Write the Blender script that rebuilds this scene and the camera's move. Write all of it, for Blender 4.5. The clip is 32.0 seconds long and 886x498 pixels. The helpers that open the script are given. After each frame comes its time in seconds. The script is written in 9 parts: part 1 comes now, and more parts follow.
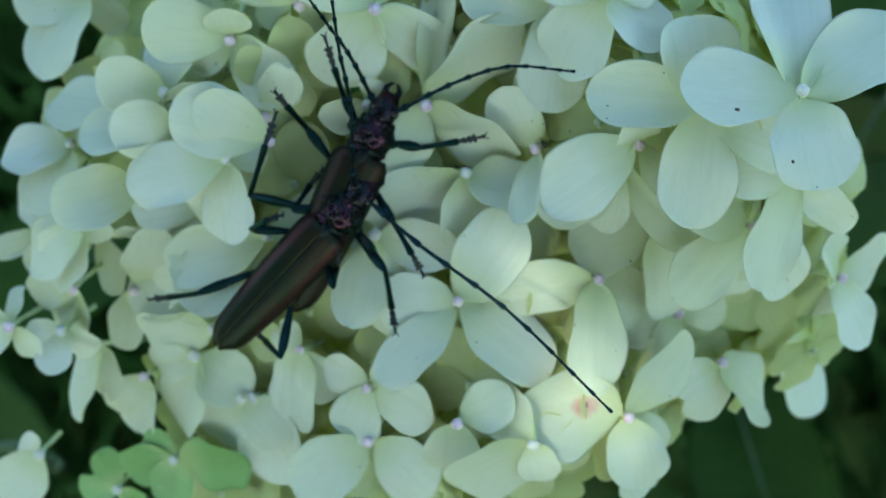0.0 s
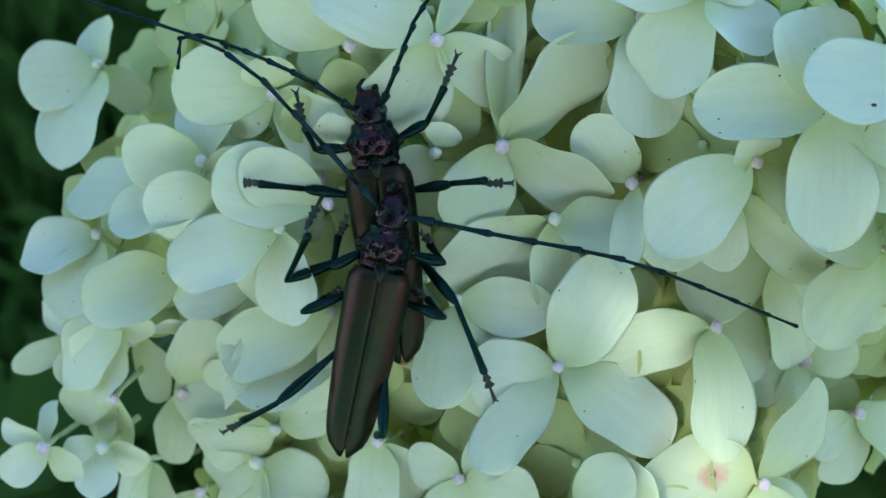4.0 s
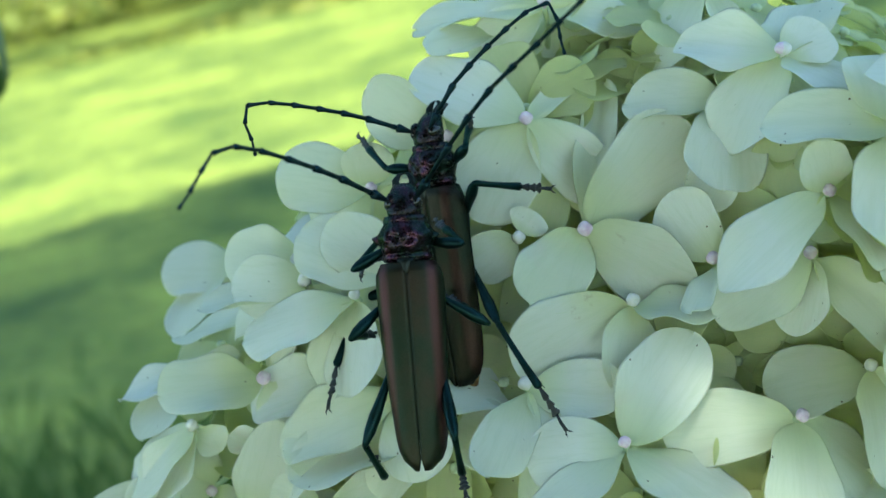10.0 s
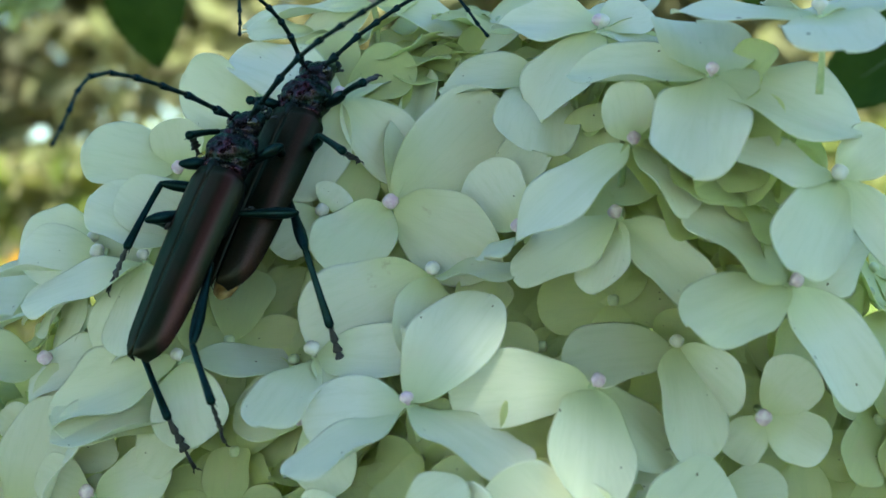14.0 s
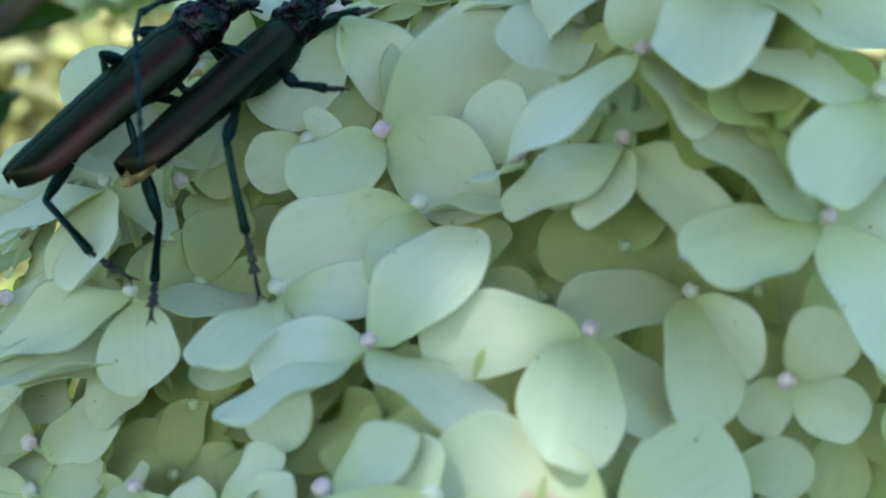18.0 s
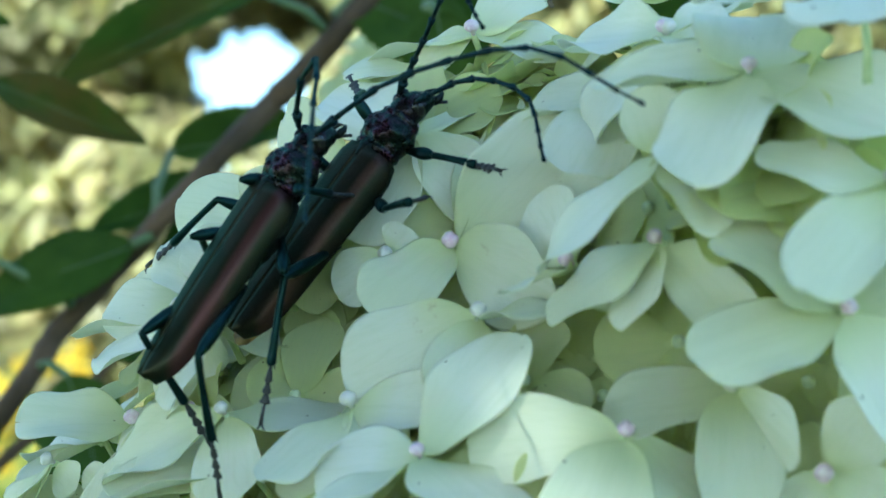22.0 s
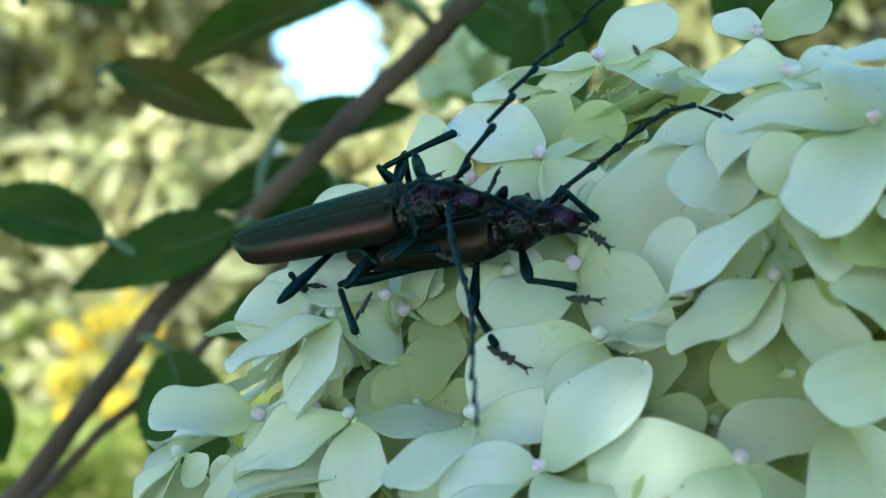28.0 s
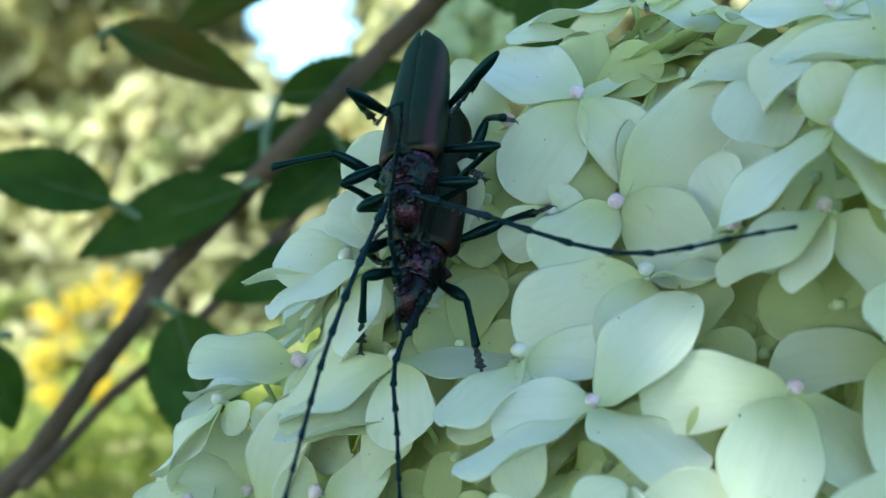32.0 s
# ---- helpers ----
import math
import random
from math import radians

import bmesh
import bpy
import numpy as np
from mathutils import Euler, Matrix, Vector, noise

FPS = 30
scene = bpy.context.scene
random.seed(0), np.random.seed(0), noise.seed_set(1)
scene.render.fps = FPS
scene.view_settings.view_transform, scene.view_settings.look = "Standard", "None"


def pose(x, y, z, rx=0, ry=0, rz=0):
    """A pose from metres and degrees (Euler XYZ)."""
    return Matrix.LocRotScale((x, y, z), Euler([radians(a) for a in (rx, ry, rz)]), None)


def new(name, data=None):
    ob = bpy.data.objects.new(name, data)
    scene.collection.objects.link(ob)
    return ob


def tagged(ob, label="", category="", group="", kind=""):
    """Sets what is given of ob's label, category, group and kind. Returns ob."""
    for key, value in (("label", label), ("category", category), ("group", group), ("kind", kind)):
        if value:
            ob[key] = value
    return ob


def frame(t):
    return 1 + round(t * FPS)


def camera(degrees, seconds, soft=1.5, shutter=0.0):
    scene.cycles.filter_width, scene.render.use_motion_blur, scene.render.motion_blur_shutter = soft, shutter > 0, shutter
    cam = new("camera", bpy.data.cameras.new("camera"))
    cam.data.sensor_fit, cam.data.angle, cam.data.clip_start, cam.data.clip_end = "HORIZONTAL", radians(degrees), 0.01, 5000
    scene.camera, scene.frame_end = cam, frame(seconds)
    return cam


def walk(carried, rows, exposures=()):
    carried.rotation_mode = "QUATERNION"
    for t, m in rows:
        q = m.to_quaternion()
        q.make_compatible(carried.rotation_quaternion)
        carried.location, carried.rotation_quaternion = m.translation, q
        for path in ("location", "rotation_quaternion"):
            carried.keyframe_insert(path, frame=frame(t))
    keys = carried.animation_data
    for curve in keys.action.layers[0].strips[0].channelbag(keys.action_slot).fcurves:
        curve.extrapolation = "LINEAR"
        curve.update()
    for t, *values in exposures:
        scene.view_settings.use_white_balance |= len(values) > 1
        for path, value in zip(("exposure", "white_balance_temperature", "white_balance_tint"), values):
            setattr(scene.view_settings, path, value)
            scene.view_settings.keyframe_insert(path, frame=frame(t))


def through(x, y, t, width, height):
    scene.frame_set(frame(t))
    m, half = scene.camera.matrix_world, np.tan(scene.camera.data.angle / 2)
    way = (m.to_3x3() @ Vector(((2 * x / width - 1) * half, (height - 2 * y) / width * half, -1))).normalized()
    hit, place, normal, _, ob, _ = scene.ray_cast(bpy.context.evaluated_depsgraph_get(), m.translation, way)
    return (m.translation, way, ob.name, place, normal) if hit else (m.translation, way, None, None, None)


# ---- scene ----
# a hand-held macro shot of two beetles on a flower head
cam = camera(27.53, 32.0)
EXPOSURES = [(0, 1.76, 6200, -15), (8, 2.00, 6200, -15), (12, 1.71, 6100, -13), (17.5, 1.71, 5950, -13), (20, 1.97, 5720, -13), (23, 2.00, 5700, -13), (32, 1.95, 5700, -13)]
walk(cam, [
    (0, pose(-0.00833, -0.12983, 1.17253, 38.834, 8.310, -14.251)),
    (0.5, pose(-0.00938, -0.12069, 1.15395, 39.548, 9.628, -14.095)),
    (1, pose(-0.01356, -0.11592, 1.15219, 40.691, 9.245, -15.237)),
    (1.5, pose(-0.01609, -0.11439, 1.14468, 42.428, 9.464, -16.350)),
    (2, pose(-0.01572, -0.10842, 1.14115, 43.006, 10.530, -17.032)),
    (2.5, pose(-0.01872, -0.10897, 1.14137, 42.986, 10.795, -18.283)),
    (3, pose(-0.01850, -0.11013, 1.14395, 42.876, 11.263, -18.455)),
    (3.5, pose(-0.01882, -0.11156, 1.14473, 42.427, 11.735, -18.310)),
    (5.5, pose(-0.02755, -0.11811, 1.14419, 43.640, 10.354, -18.510)),
    (6, pose(-0.02279, -0.12225, 1.13945, 45.472, 11.294, -17.875)),
    (6.5, pose(-0.01847, -0.12998, 1.12415, 49.375, 12.864, -16.488)),
    (7, pose(-0.02401, -0.13561, 1.11006, 54.200, 13.155, -15.442)),
    (7.5, pose(-0.02694, -0.14247, 1.09516, 61.568, 11.856, -14.093)),
    (8, pose(-0.01579, -0.14518, 1.08346, 62.947, 12.960, -11.542)),
    (8.5, pose(-0.01854, -0.15486, 1.06613, 66.917, 12.390, -8.837)),
    (9, pose(-0.01666, -0.15979, 1.06300, 69.406, 12.268, -8.518)),
    (9.5, pose(-0.01720, -0.16303, 1.05099, 73.219, 13.004, -6.924)),
    (10, pose(-0.02167, -0.16428, 1.04869, 75.718, 12.732, -6.225)),
    (10.5, pose(-0.02272, -0.16191, 1.03734, 75.869, 11.430, -7.372)),
    (11, pose(-0.02932, -0.15447, 1.03910, 76.319, 10.877, -8.334)),
    (11.5, pose(-0.02496, -0.15698, 1.03530, 78.173, 10.302, -7.705)),
    (12, pose(-0.02757, -0.16370, 1.02724, 79.986, 10.277, -7.279)),
    (12.5, pose(-0.02486, -0.16610, 1.01906, 82.953, 9.597, -6.875)),
    (13, pose(-0.02345, -0.16523, 1.01060, 84.303, 9.374, -6.840)),
    (13.5, pose(-0.01888, -0.16032, 1.00048, 87.166, 8.590, -7.370)),
    (14, pose(-0.01209, -0.16155, 0.99667, 88.071, 8.720, -6.806)),
    (14.5, pose(-0.00374, -0.15367, 0.99505, 89.161, 8.796, -5.864)),
    (16.5, pose(0.00856, -0.15383, 0.98917, 91.932, 6.454, -1.305)),
    (17, pose(0.01154, -0.14942, 0.98654, 91.554, 6.418, -0.798)),
    (17.5, pose(0.00784, -0.14114, 0.98444, 91.130, 6.505, -0.874)),
    (18, pose(0.00896, -0.13795, 0.98043, 91.037, 6.724, -0.392)),
    (18.5, pose(0.01280, -0.13642, 0.98222, 91.774, 7.139, -0.048)),
    (19, pose(0.01652, -0.14256, 0.98356, 92.509, 7.058, 0.526)),
    (19.5, pose(0.01547, -0.14354, 0.98698, 91.975, 7.621, 0.520)),
    (20, pose(0.01043, -0.14023, 0.98635, 92.671, 7.423, 1.908)),
    (20.5, pose(0.00868, -0.13576, 0.98750, 92.565, 8.064, 3.283)),
    (21, pose(0.01513, -0.13335, 0.98836, 93.255, 8.559, 5.244)),
    (21.5, pose(0.03280, -0.13775, 0.98273, 94.370, 8.727, 8.559)),
    (22, pose(0.03885, -0.14088, 0.98001, 94.804, 9.700, 11.355)),
    (22.5, pose(0.04137, -0.13505, 0.97544, 95.580, 11.146, 13.786)),
    (23, pose(0.03625, -0.13592, 0.98665, 95.176, 11.277, 13.211)),
    (23.5, pose(0.03593, -0.13559, 0.98691, 94.250, 9.469, 13.844)),
    (24, pose(0.03695, -0.13974, 0.98406, 94.233, 8.572, 13.794)),
    (24.5, pose(0.03810, -0.14060, 0.98423, 94.415, 7.935, 13.682)),
    (25, pose(0.03757, -0.14102, 0.98491, 94.043, 8.185, 13.517)),
    (25.5, pose(0.03748, -0.14230, 0.98647, 93.717, 8.030, 13.536)),
    (26, pose(0.03814, -0.14316, 0.98491, 93.699, 7.735, 13.555)),
    (26.5, pose(0.03606, -0.14816, 0.98848, 93.684, 7.583, 13.245)),
    (28.5, pose(0.03570, -0.15135, 0.98496, 94.188, 7.070, 13.451)),
    (29, pose(0.03325, -0.15155, 0.98627, 94.036, 7.271, 13.238)),
    (29.5, pose(0.03285, -0.15220, 0.98621, 94.062, 7.549, 13.029)),
    (30, pose(0.03091, -0.14800, 0.98844, 93.778, 7.975, 13.036)),
    (30.5, pose(0.02804, -0.14785, 0.98486, 93.338, 7.445, 12.582)),
    (31, pose(0.02934, -0.14756, 0.98658, 93.395, 7.729, 12.774)),
    (31.5, pose(0.03007, -0.14880, 0.98386, 93.547, 8.062, 12.861)),
    (32, pose(0.02847, -0.15297, 0.98299, 93.187, 8.246, 12.735)),
], EXPOSURES)
# path end
cam.data.dof.use_dof, cam.data.dof.focus_distance, cam.data.dof.aperture_fstop = True, 0.205, 39.0

# ---- light: open shade under a tree, a sunlit lawn behind ----
SUN_EL, SUN_AZ = radians(46), radians(212)          # from behind the camera, over its left shoulder
world = bpy.data.worlds.new("world")
scene.world = world
world.use_nodes = True
wn = world.node_tree.nodes
sky = wn.new("ShaderNodeTexSky")
sky.sky_type, sky.sun_disc, sky.sun_elevation, sky.sun_rotation = "NISHITA", False, SUN_EL, SUN_AZ
world.node_tree.links.new(sky.outputs[0], wn["Background"].inputs[0])
wn["Background"].inputs[1].default_value = 0.145
sun = new("sun", bpy.data.lights.new("sun", "SUN"))
sun.data.energy, sun.data.angle, sun.data.color = 3.6, radians(0.5), (1.0, 0.93, 0.8)
TO_SUN = Vector((math.sin(SUN_AZ) * math.cos(SUN_EL), math.cos(SUN_AZ) * math.cos(SUN_EL), math.sin(SUN_EL)))
sun.matrix_world = Matrix.Translation(TO_SUN * 30) @ TO_SUN.to_track_quat("Z", "Y").to_matrix().to_4x4()

MM = 0.001


# ---- materials ----
def material(name, rough=0.5, metal=0.0):
    m = bpy.data.materials.new(name)
    m.use_nodes = True
    p = m.node_tree.nodes["Principled BSDF"]
    p.inputs["Roughness"].default_value, p.inputs["Metallic"].default_value = rough, metal
    return m, m.node_tree.nodes, m.node_tree.links, p


def ramp(nodes, links, fac, stops):
    r = nodes.new("ShaderNodeValToRGB")
    while len(r.color_ramp.elements) < len(stops):
        r.color_ramp.elements.new(0.5)
    for e, (at, c) in zip(r.color_ramp.elements, stops):
        e.position, e.color = at, (*c, 1)
    links.new(fac, r.inputs[0])
    return r.outputs[0]


def noise_fac(nodes, links, scale, detail=4.0, coord="Object", rough=0.55, stretch=None, shift=True):
    tc = nodes.new("ShaderNodeTexCoord")
    out = tc.outputs[coord]
    if shift:
        info = nodes.new("ShaderNodeObjectInfo")
        add = nodes.new("ShaderNodeVectorMath")
        mul = nodes.new("ShaderNodeVectorMath")
        mul.operation = "SCALE"
        mul.inputs[0].default_value = (17.0, 9.0, 23.0)
        links.new(info.outputs["Random"], mul.inputs["Scale"])
        links.new(out, add.inputs[0])
        links.new(mul.outputs[0], add.inputs[1])
        out = add.outputs[0]
    if stretch:
        mp = nodes.new("ShaderNodeMapping")
        mp.inputs["Scale"].default_value = stretch
        links.new(out, mp.inputs[0])
        out = mp.outputs[0]
    n = nodes.new("ShaderNodeTexNoise")
    n.inputs["Scale"].default_value, n.inputs["Detail"].default_value, n.inputs["Roughness"].default_value = scale, detail, rough
    links.new(out, n.inputs["Vector"])
    return n.outputs["Fac"]


def mix(nodes, links, fac, a, b, kind="MIX"):
    m = nodes.new("ShaderNodeMix")
    m.data_type, m.blend_type = "RGBA", kind
    for value, socket in ((fac, m.inputs[0]), (a, m.inputs[6]), (b, m.inputs[7])):
        if isinstance(value, (int, float)):
            socket.default_value = value
        elif isinstance(value, tuple):
            socket.default_value = (*value, 1)
        else:
            links.new(value, socket)
    return m.outputs[2]


def bump(nodes, links, p, height, strength, distance):
    b = nodes.new("ShaderNodeBump")
    b.inputs["Strength"].default_value, b.inputs["Distance"].default_value = strength, distance
    links.new(height, b.inputs["Height"])
    links.new(b.outputs[0], p.inputs["Normal"])


def glowing_through(m, nodes, links, p, colour, amount):
    """Thin living tissue: part of the light passes through it."""
    t = nodes.new("ShaderNodeBsdfTranslucent")
    s = nodes.new("ShaderNodeMixShader")
    s.inputs[0].default_value = amount
    links.new(colour, t.inputs[0])
    links.new(p.outputs[0], s.inputs[1])
    links.new(t.outputs[0], s.inputs[2])
    links.new(s.outputs[0], nodes["Material Output"].inputs[0])


def petal_material(name, pale, green, spots=True, stain=0.0, mark=None, through=0.44):
    m, n, l, p = material(name, 0.55)
    info = n.new("ShaderNodeObjectInfo")
    big = noise_fac(n, l, 0.9, 3)
    tone = ramp(n, l, info.outputs["Random"], [(0.0, pale), (0.55, tuple(0.5 * (a + b) for a, b in zip(pale, green))), (1.0, green)])
    col = mix(n, l, ramp(n, l, big, [(0.42, (0, 0, 0)), (0.75, (0.55, 0.55, 0.55))]), tone, green)
    # greener towards the base of the blade
    where = n.new("ShaderNodeTexCoord")
    along = n.new("ShaderNodeSeparateXYZ")
    l.new(where.outputs["Object"], along.inputs[0])
    col = mix(n, l, ramp(n, l, along.outputs[1], [(0.0, (0.75, 0.75, 0.75)), (0.45, (0, 0, 0))]), col, (0.68, 0.73, 0.40))
    # veins run out from the base
    vein = noise_fac(n, l, 1.0, 5, stretch=(9.0, 1.1, 1.0), rough=0.6)
    col = mix(n, l, ramp(n, l, vein, [(0.35, (0.12, 0.12, 0.12)), (0.5, (0, 0, 0))]), col, (0.55, 0.60, 0.38))
    # thin veins fan out over the blade, and a faint pink blush comes with age
    fan = n.new("ShaderNodeMath")
    fan.operation, fan.inputs[1].default_value = "ADD", 0.22
    l.new(along.outputs[1], fan.inputs[0])
    over = n.new("ShaderNodeMath")
    over.operation = "DIVIDE"
    l.new(along.outputs[0], over.inputs[0])
    l.new(fan.outputs[0], over.inputs[1])
    place = n.new("ShaderNodeCombineXYZ")
    l.new(over.outputs[0], place.inputs[0])
    l.new(along.outputs[1], place.inputs[1])
    l.new(info.outputs["Random"], place.inputs[2])
    spread = n.new("ShaderNodeMapping")
    spread.inputs["Scale"].default_value = (7.0, 1.5, 31.0)
    l.new(place.outputs[0], spread.inputs[0])
    lines = n.new("ShaderNodeTexNoise")
    lines.inputs["Scale"].default_value, lines.inputs["Detail"].default_value = 1.0, 2.5
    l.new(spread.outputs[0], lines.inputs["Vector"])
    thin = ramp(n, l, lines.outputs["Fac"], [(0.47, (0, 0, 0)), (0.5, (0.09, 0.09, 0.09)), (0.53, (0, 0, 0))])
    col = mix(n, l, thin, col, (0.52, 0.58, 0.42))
    blush = noise_fac(n, l, 1.4, 3)
    col = mix(n, l, ramp(n, l, blush, [(0.62, (0, 0, 0)), (0.78, (0.35, 0.35, 0.35))]), col, (0.86, 0.72, 0.72))
    if mark:
        away = n.new("ShaderNodeVectorMath")
        away.operation, away.inputs[1].default_value = "DISTANCE", (mark[0], mark[1], 0.0)
        l.new(where.outputs["Object"], away.inputs[0])
        ragged = n.new("ShaderNodeMath")
        ragged.operation, ragged.inputs[1].default_value = "MULTIPLY_ADD", 0.10
        l.new(noise_fac(n, l, 14.0, 4), ragged.inputs[0])
        l.new(away.outputs["Value"], ragged.inputs[2])
        col = mix(n, l, ramp(n, l, ragged.outputs[0], [(0.06, (0.9, 0.9, 0.9)), (0.20, (0, 0, 0))]), col, (0.70, 0.25, 0.34))
        col = mix(n, l, ramp(n, l, ragged.outputs[0], [(0.085, (1, 1, 1)), (0.10, (0, 0, 0))]), col, (0.13, 0.06, 0.02))
    if spots:
        dot = n.new("ShaderNodeTexVoronoi")
        tc = n.new("ShaderNodeTexCoord")
        add = n.new("ShaderNodeVectorMath")
        comb = n.new("ShaderNodeCombineXYZ")
        times = n.new("ShaderNodeMath")
        times.operation, times.inputs[1].default_value = "MULTIPLY", 40.0
        l.new(info.outputs["Random"], times.inputs[0])
        l.new(times.outputs[0], comb.inputs[0])
        l.new(times.outputs[0], comb.inputs[1])
        l.new(tc.outputs["Object"], add.inputs[0])
        l.new(comb.outputs[0], add.inputs[1])
        dot.inputs["Scale"].default_value = 2.6
        l.new(add.outputs[0], dot.inputs["Vector"])
        keep = n.new("ShaderNodeSeparateColor")
        l.new(dot.outputs["Color"], keep.inputs[0])
        size = n.new("ShaderNodeMath")
        size.operation, size.inputs[1].default_value, size.inputs[2].default_value = "MULTIPLY_ADD", 0.21, -0.150
        l.new(keep.outputs[0], size.inputs[0])
        less = n.new("ShaderNodeMath")
        less.operation = "LESS_THAN"
        l.new(dot.outputs["Distance"], less.inputs[0])
        l.new(size.outputs[0], less.inputs[1])
        col = mix(n, l, less.outputs[0], col, (0.10, 0.07, 0.025))
        speck = n.new("ShaderNodeTexVoronoi")
        speck.inputs["Scale"].default_value = 9.0
        l.new(add.outputs[0], speck.inputs["Vector"])
        some = n.new("ShaderNodeSeparateColor")
        l.new(speck.outputs["Color"], some.inputs[0])
        grow = n.new("ShaderNodeMath")
        grow.operation, grow.inputs[1].default_value, grow.inputs[2].default_value = "MULTIPLY_ADD", 0.6, -0.485
        l.new(some.outputs[1], grow.inputs[0])
        tiny = n.new("ShaderNodeMath")
        tiny.operation = "LESS_THAN"
        l.new(speck.outputs["Distance"], tiny.inputs[0])
        l.new(grow.outputs[0], tiny.inputs[1])
        col = mix(n, l, tiny.outputs[0], col, (0.16, 0.11, 0.045))
    if stain:
        blot = noise_fac(n, l, 2.2, 5, rough=0.7)
        col = mix(n, l, ramp(n, l, blot, [(0.64, (0, 0, 0)), (0.80, (stain, stain, stain))]), col, (0.34, 0.22, 0.11))
    l.new(col, p.inputs["Base Color"])
    p.inputs["Specular IOR Level"].default_value = 0.35
    bump(n, l, p, vein, 0.35, 0.0001)
    glowing_through(m, n, l, p, mix(n, l, 1.0, col, (1.0, 0.99, 0.82), "MULTIPLY"), through)
    return m


PETAL = petal_material("petal_white", (0.89, 0.89, 0.87), (0.83, 0.84, 0.73))
PETAL_SPOT = petal_material("petal_stained", (0.86, 0.86, 0.83), (0.80, 0.82, 0.70), stain=0.8)
PETAL_RED = petal_material("petal_red_mark", (0.80, 0.81, 0.74), (0.74, 0.77, 0.60), mark=(0.05, 0.36))
# inner petals are creamy; the head's depth shade is also put into this colour
PETAL_LOW = petal_material("petal_creamy_depth_shade", (0.82, 0.83, 0.62), (0.74, 0.77, 0.48), through=0.6)
PETAL_GREEN = petal_material("petal_green", (0.46, 0.64, 0.33), (0.34, 0.53, 0.20))


def plain_material(name, lo, hi, rough, scale, metal=0.0, strength=0.4, distance=0.00005, detail=5.0, through=0.0):
    m, n, l, p = material(name, rough, metal)
    f = noise_fac(n, l, scale, detail)
    col = ramp(n, l, f, [(0.32, lo), (0.68, hi)])
    l.new(col, p.inputs["Base Color"])
    fine = noise_fac(n, l, scale * 6, 3)
    bump(n, l, p, fine, strength, distance)
    if through:
        glowing_through(m, n, l, p, col, through)
    return m


BUD = plain_material("bud_pink", (0.60, 0.40, 0.55), (0.76, 0.66, 0.72), 0.6, 1.4)
BUD_WHITE = plain_material("bud_white", (0.58, 0.57, 0.50), (0.72, 0.67, 0.70), 0.5, 1.1)
BUD_LOW = plain_material("bud_green", (0.46, 0.52, 0.34), (0.60, 0.64, 0.46), 0.6, 1.1)
STALK = plain_material("stalk_green", (0.44, 0.53, 0.28), (0.60, 0.67, 0.42), 0.6, 0.8)


def shell_material(name, stops, rough, scale, grain, strength, edge=None, band_of=0.35):
    """Beetle cuticle: metallic colours that drift over the shell, with fine punctures."""
    m, n, l, p = material(name, rough, 0.75)
    drift = noise_fac(n, l, scale, 3, shift=False)
    fine = noise_fac(n, l, grain, 3, shift=False)
    col = ramp(n, l, drift, stops)
    if edge:
        # copper-purple iridescent sheen painted as a band along the wing cases' outer margin
        tc = n.new("ShaderNodeTexCoord")
        xyz = n.new("ShaderNodeSeparateXYZ")
        l.new(tc.outputs["Object"], xyz.inputs[0])
        side = n.new("ShaderNodeMath")
        side.operation = "ABSOLUTE"
        l.new(xyz.outputs[0], side.inputs[0])
        span = n.new("ShaderNodeMath")
        span.operation, span.inputs[1].default_value = "MULTIPLY", 0.25
        l.new(side.outputs[0], span.inputs[0])
        band = ramp(n, l, span.outputs[0], [(0.0, (0, 0, 0)), (0.44, (0, 0, 0)), (0.56, (band_of,) * 3), (0.66, (band_of,) * 3), (0.76, (0, 0, 0))])
        col = mix(n, l, band, col, edge)
    col = mix(n, l, 0.35, col, ramp(n, l, fine, [(0.3, (0.25, 0.25, 0.25)), (0.7, (1, 1, 1))]), "MULTIPLY")
    l.new(col, p.inputs["Base Color"])
    r = ramp(n, l, fine, [(0.3, (rough + 0.12,) * 3), (0.7, (rough - 0.08,) * 3)])
    l.new(r, p.inputs["Roughness"])
    bump(n, l, p, fine, strength, 0.00006)
    p.inputs["Specular Tint"].default_value = (0.30, 0.55, 0.42, 1)
    return m


ELYTRA = shell_material("elytra_bronze_green", [(0.35, (0.020, 0.026, 0.017)), (0.5, (0.029, 0.027, 0.018)), (0.66, (0.038, 0.025, 0.018))], 0.40, 0.16, 9.0, 0.30, edge=(0.16, 0.040, 0.058))
# fainter painted sheen for the lower beetle
ELYTRA_DULL = shell_material("elytra_dull_bronze", [(0.35, (0.018, 0.021, 0.014)), (0.5, (0.026, 0.022, 0.015)), (0.66, (0.032, 0.022, 0.016))], 0.40, 0.22, 6.0, 0.8, edge=(0.15, 0.050, 0.052), band_of=0.22)
THORAX = shell_material("thorax_purple", [(0.38, (0.012, 0.018, 0.017)), (0.52, (0.028, 0.016, 0.025)), (0.68, (0.085, 0.025, 0.052))], 0.24, 0.45, 3.0, 0.9)
UNDER = shell_material("underside_black", [(0.35, (0.012, 0.014, 0.016)), (0.65, (0.03, 0.03, 0.03))], 0.45, 0.5, 5.0, 0.4)
LEGS = shell_material("leg_blue_green", [(0.35, (0.009, 0.018, 0.016)), (0.55, (0.010, 0.026, 0.030)), (0.7, (0.022, 0.016, 0.024))], 0.34, 0.35, 6.0, 0.35)
TARSUS = plain_material("tarsus_dark", (0.012, 0.014, 0.016), (0.03, 0.028, 0.03), 0.6, 2.0)
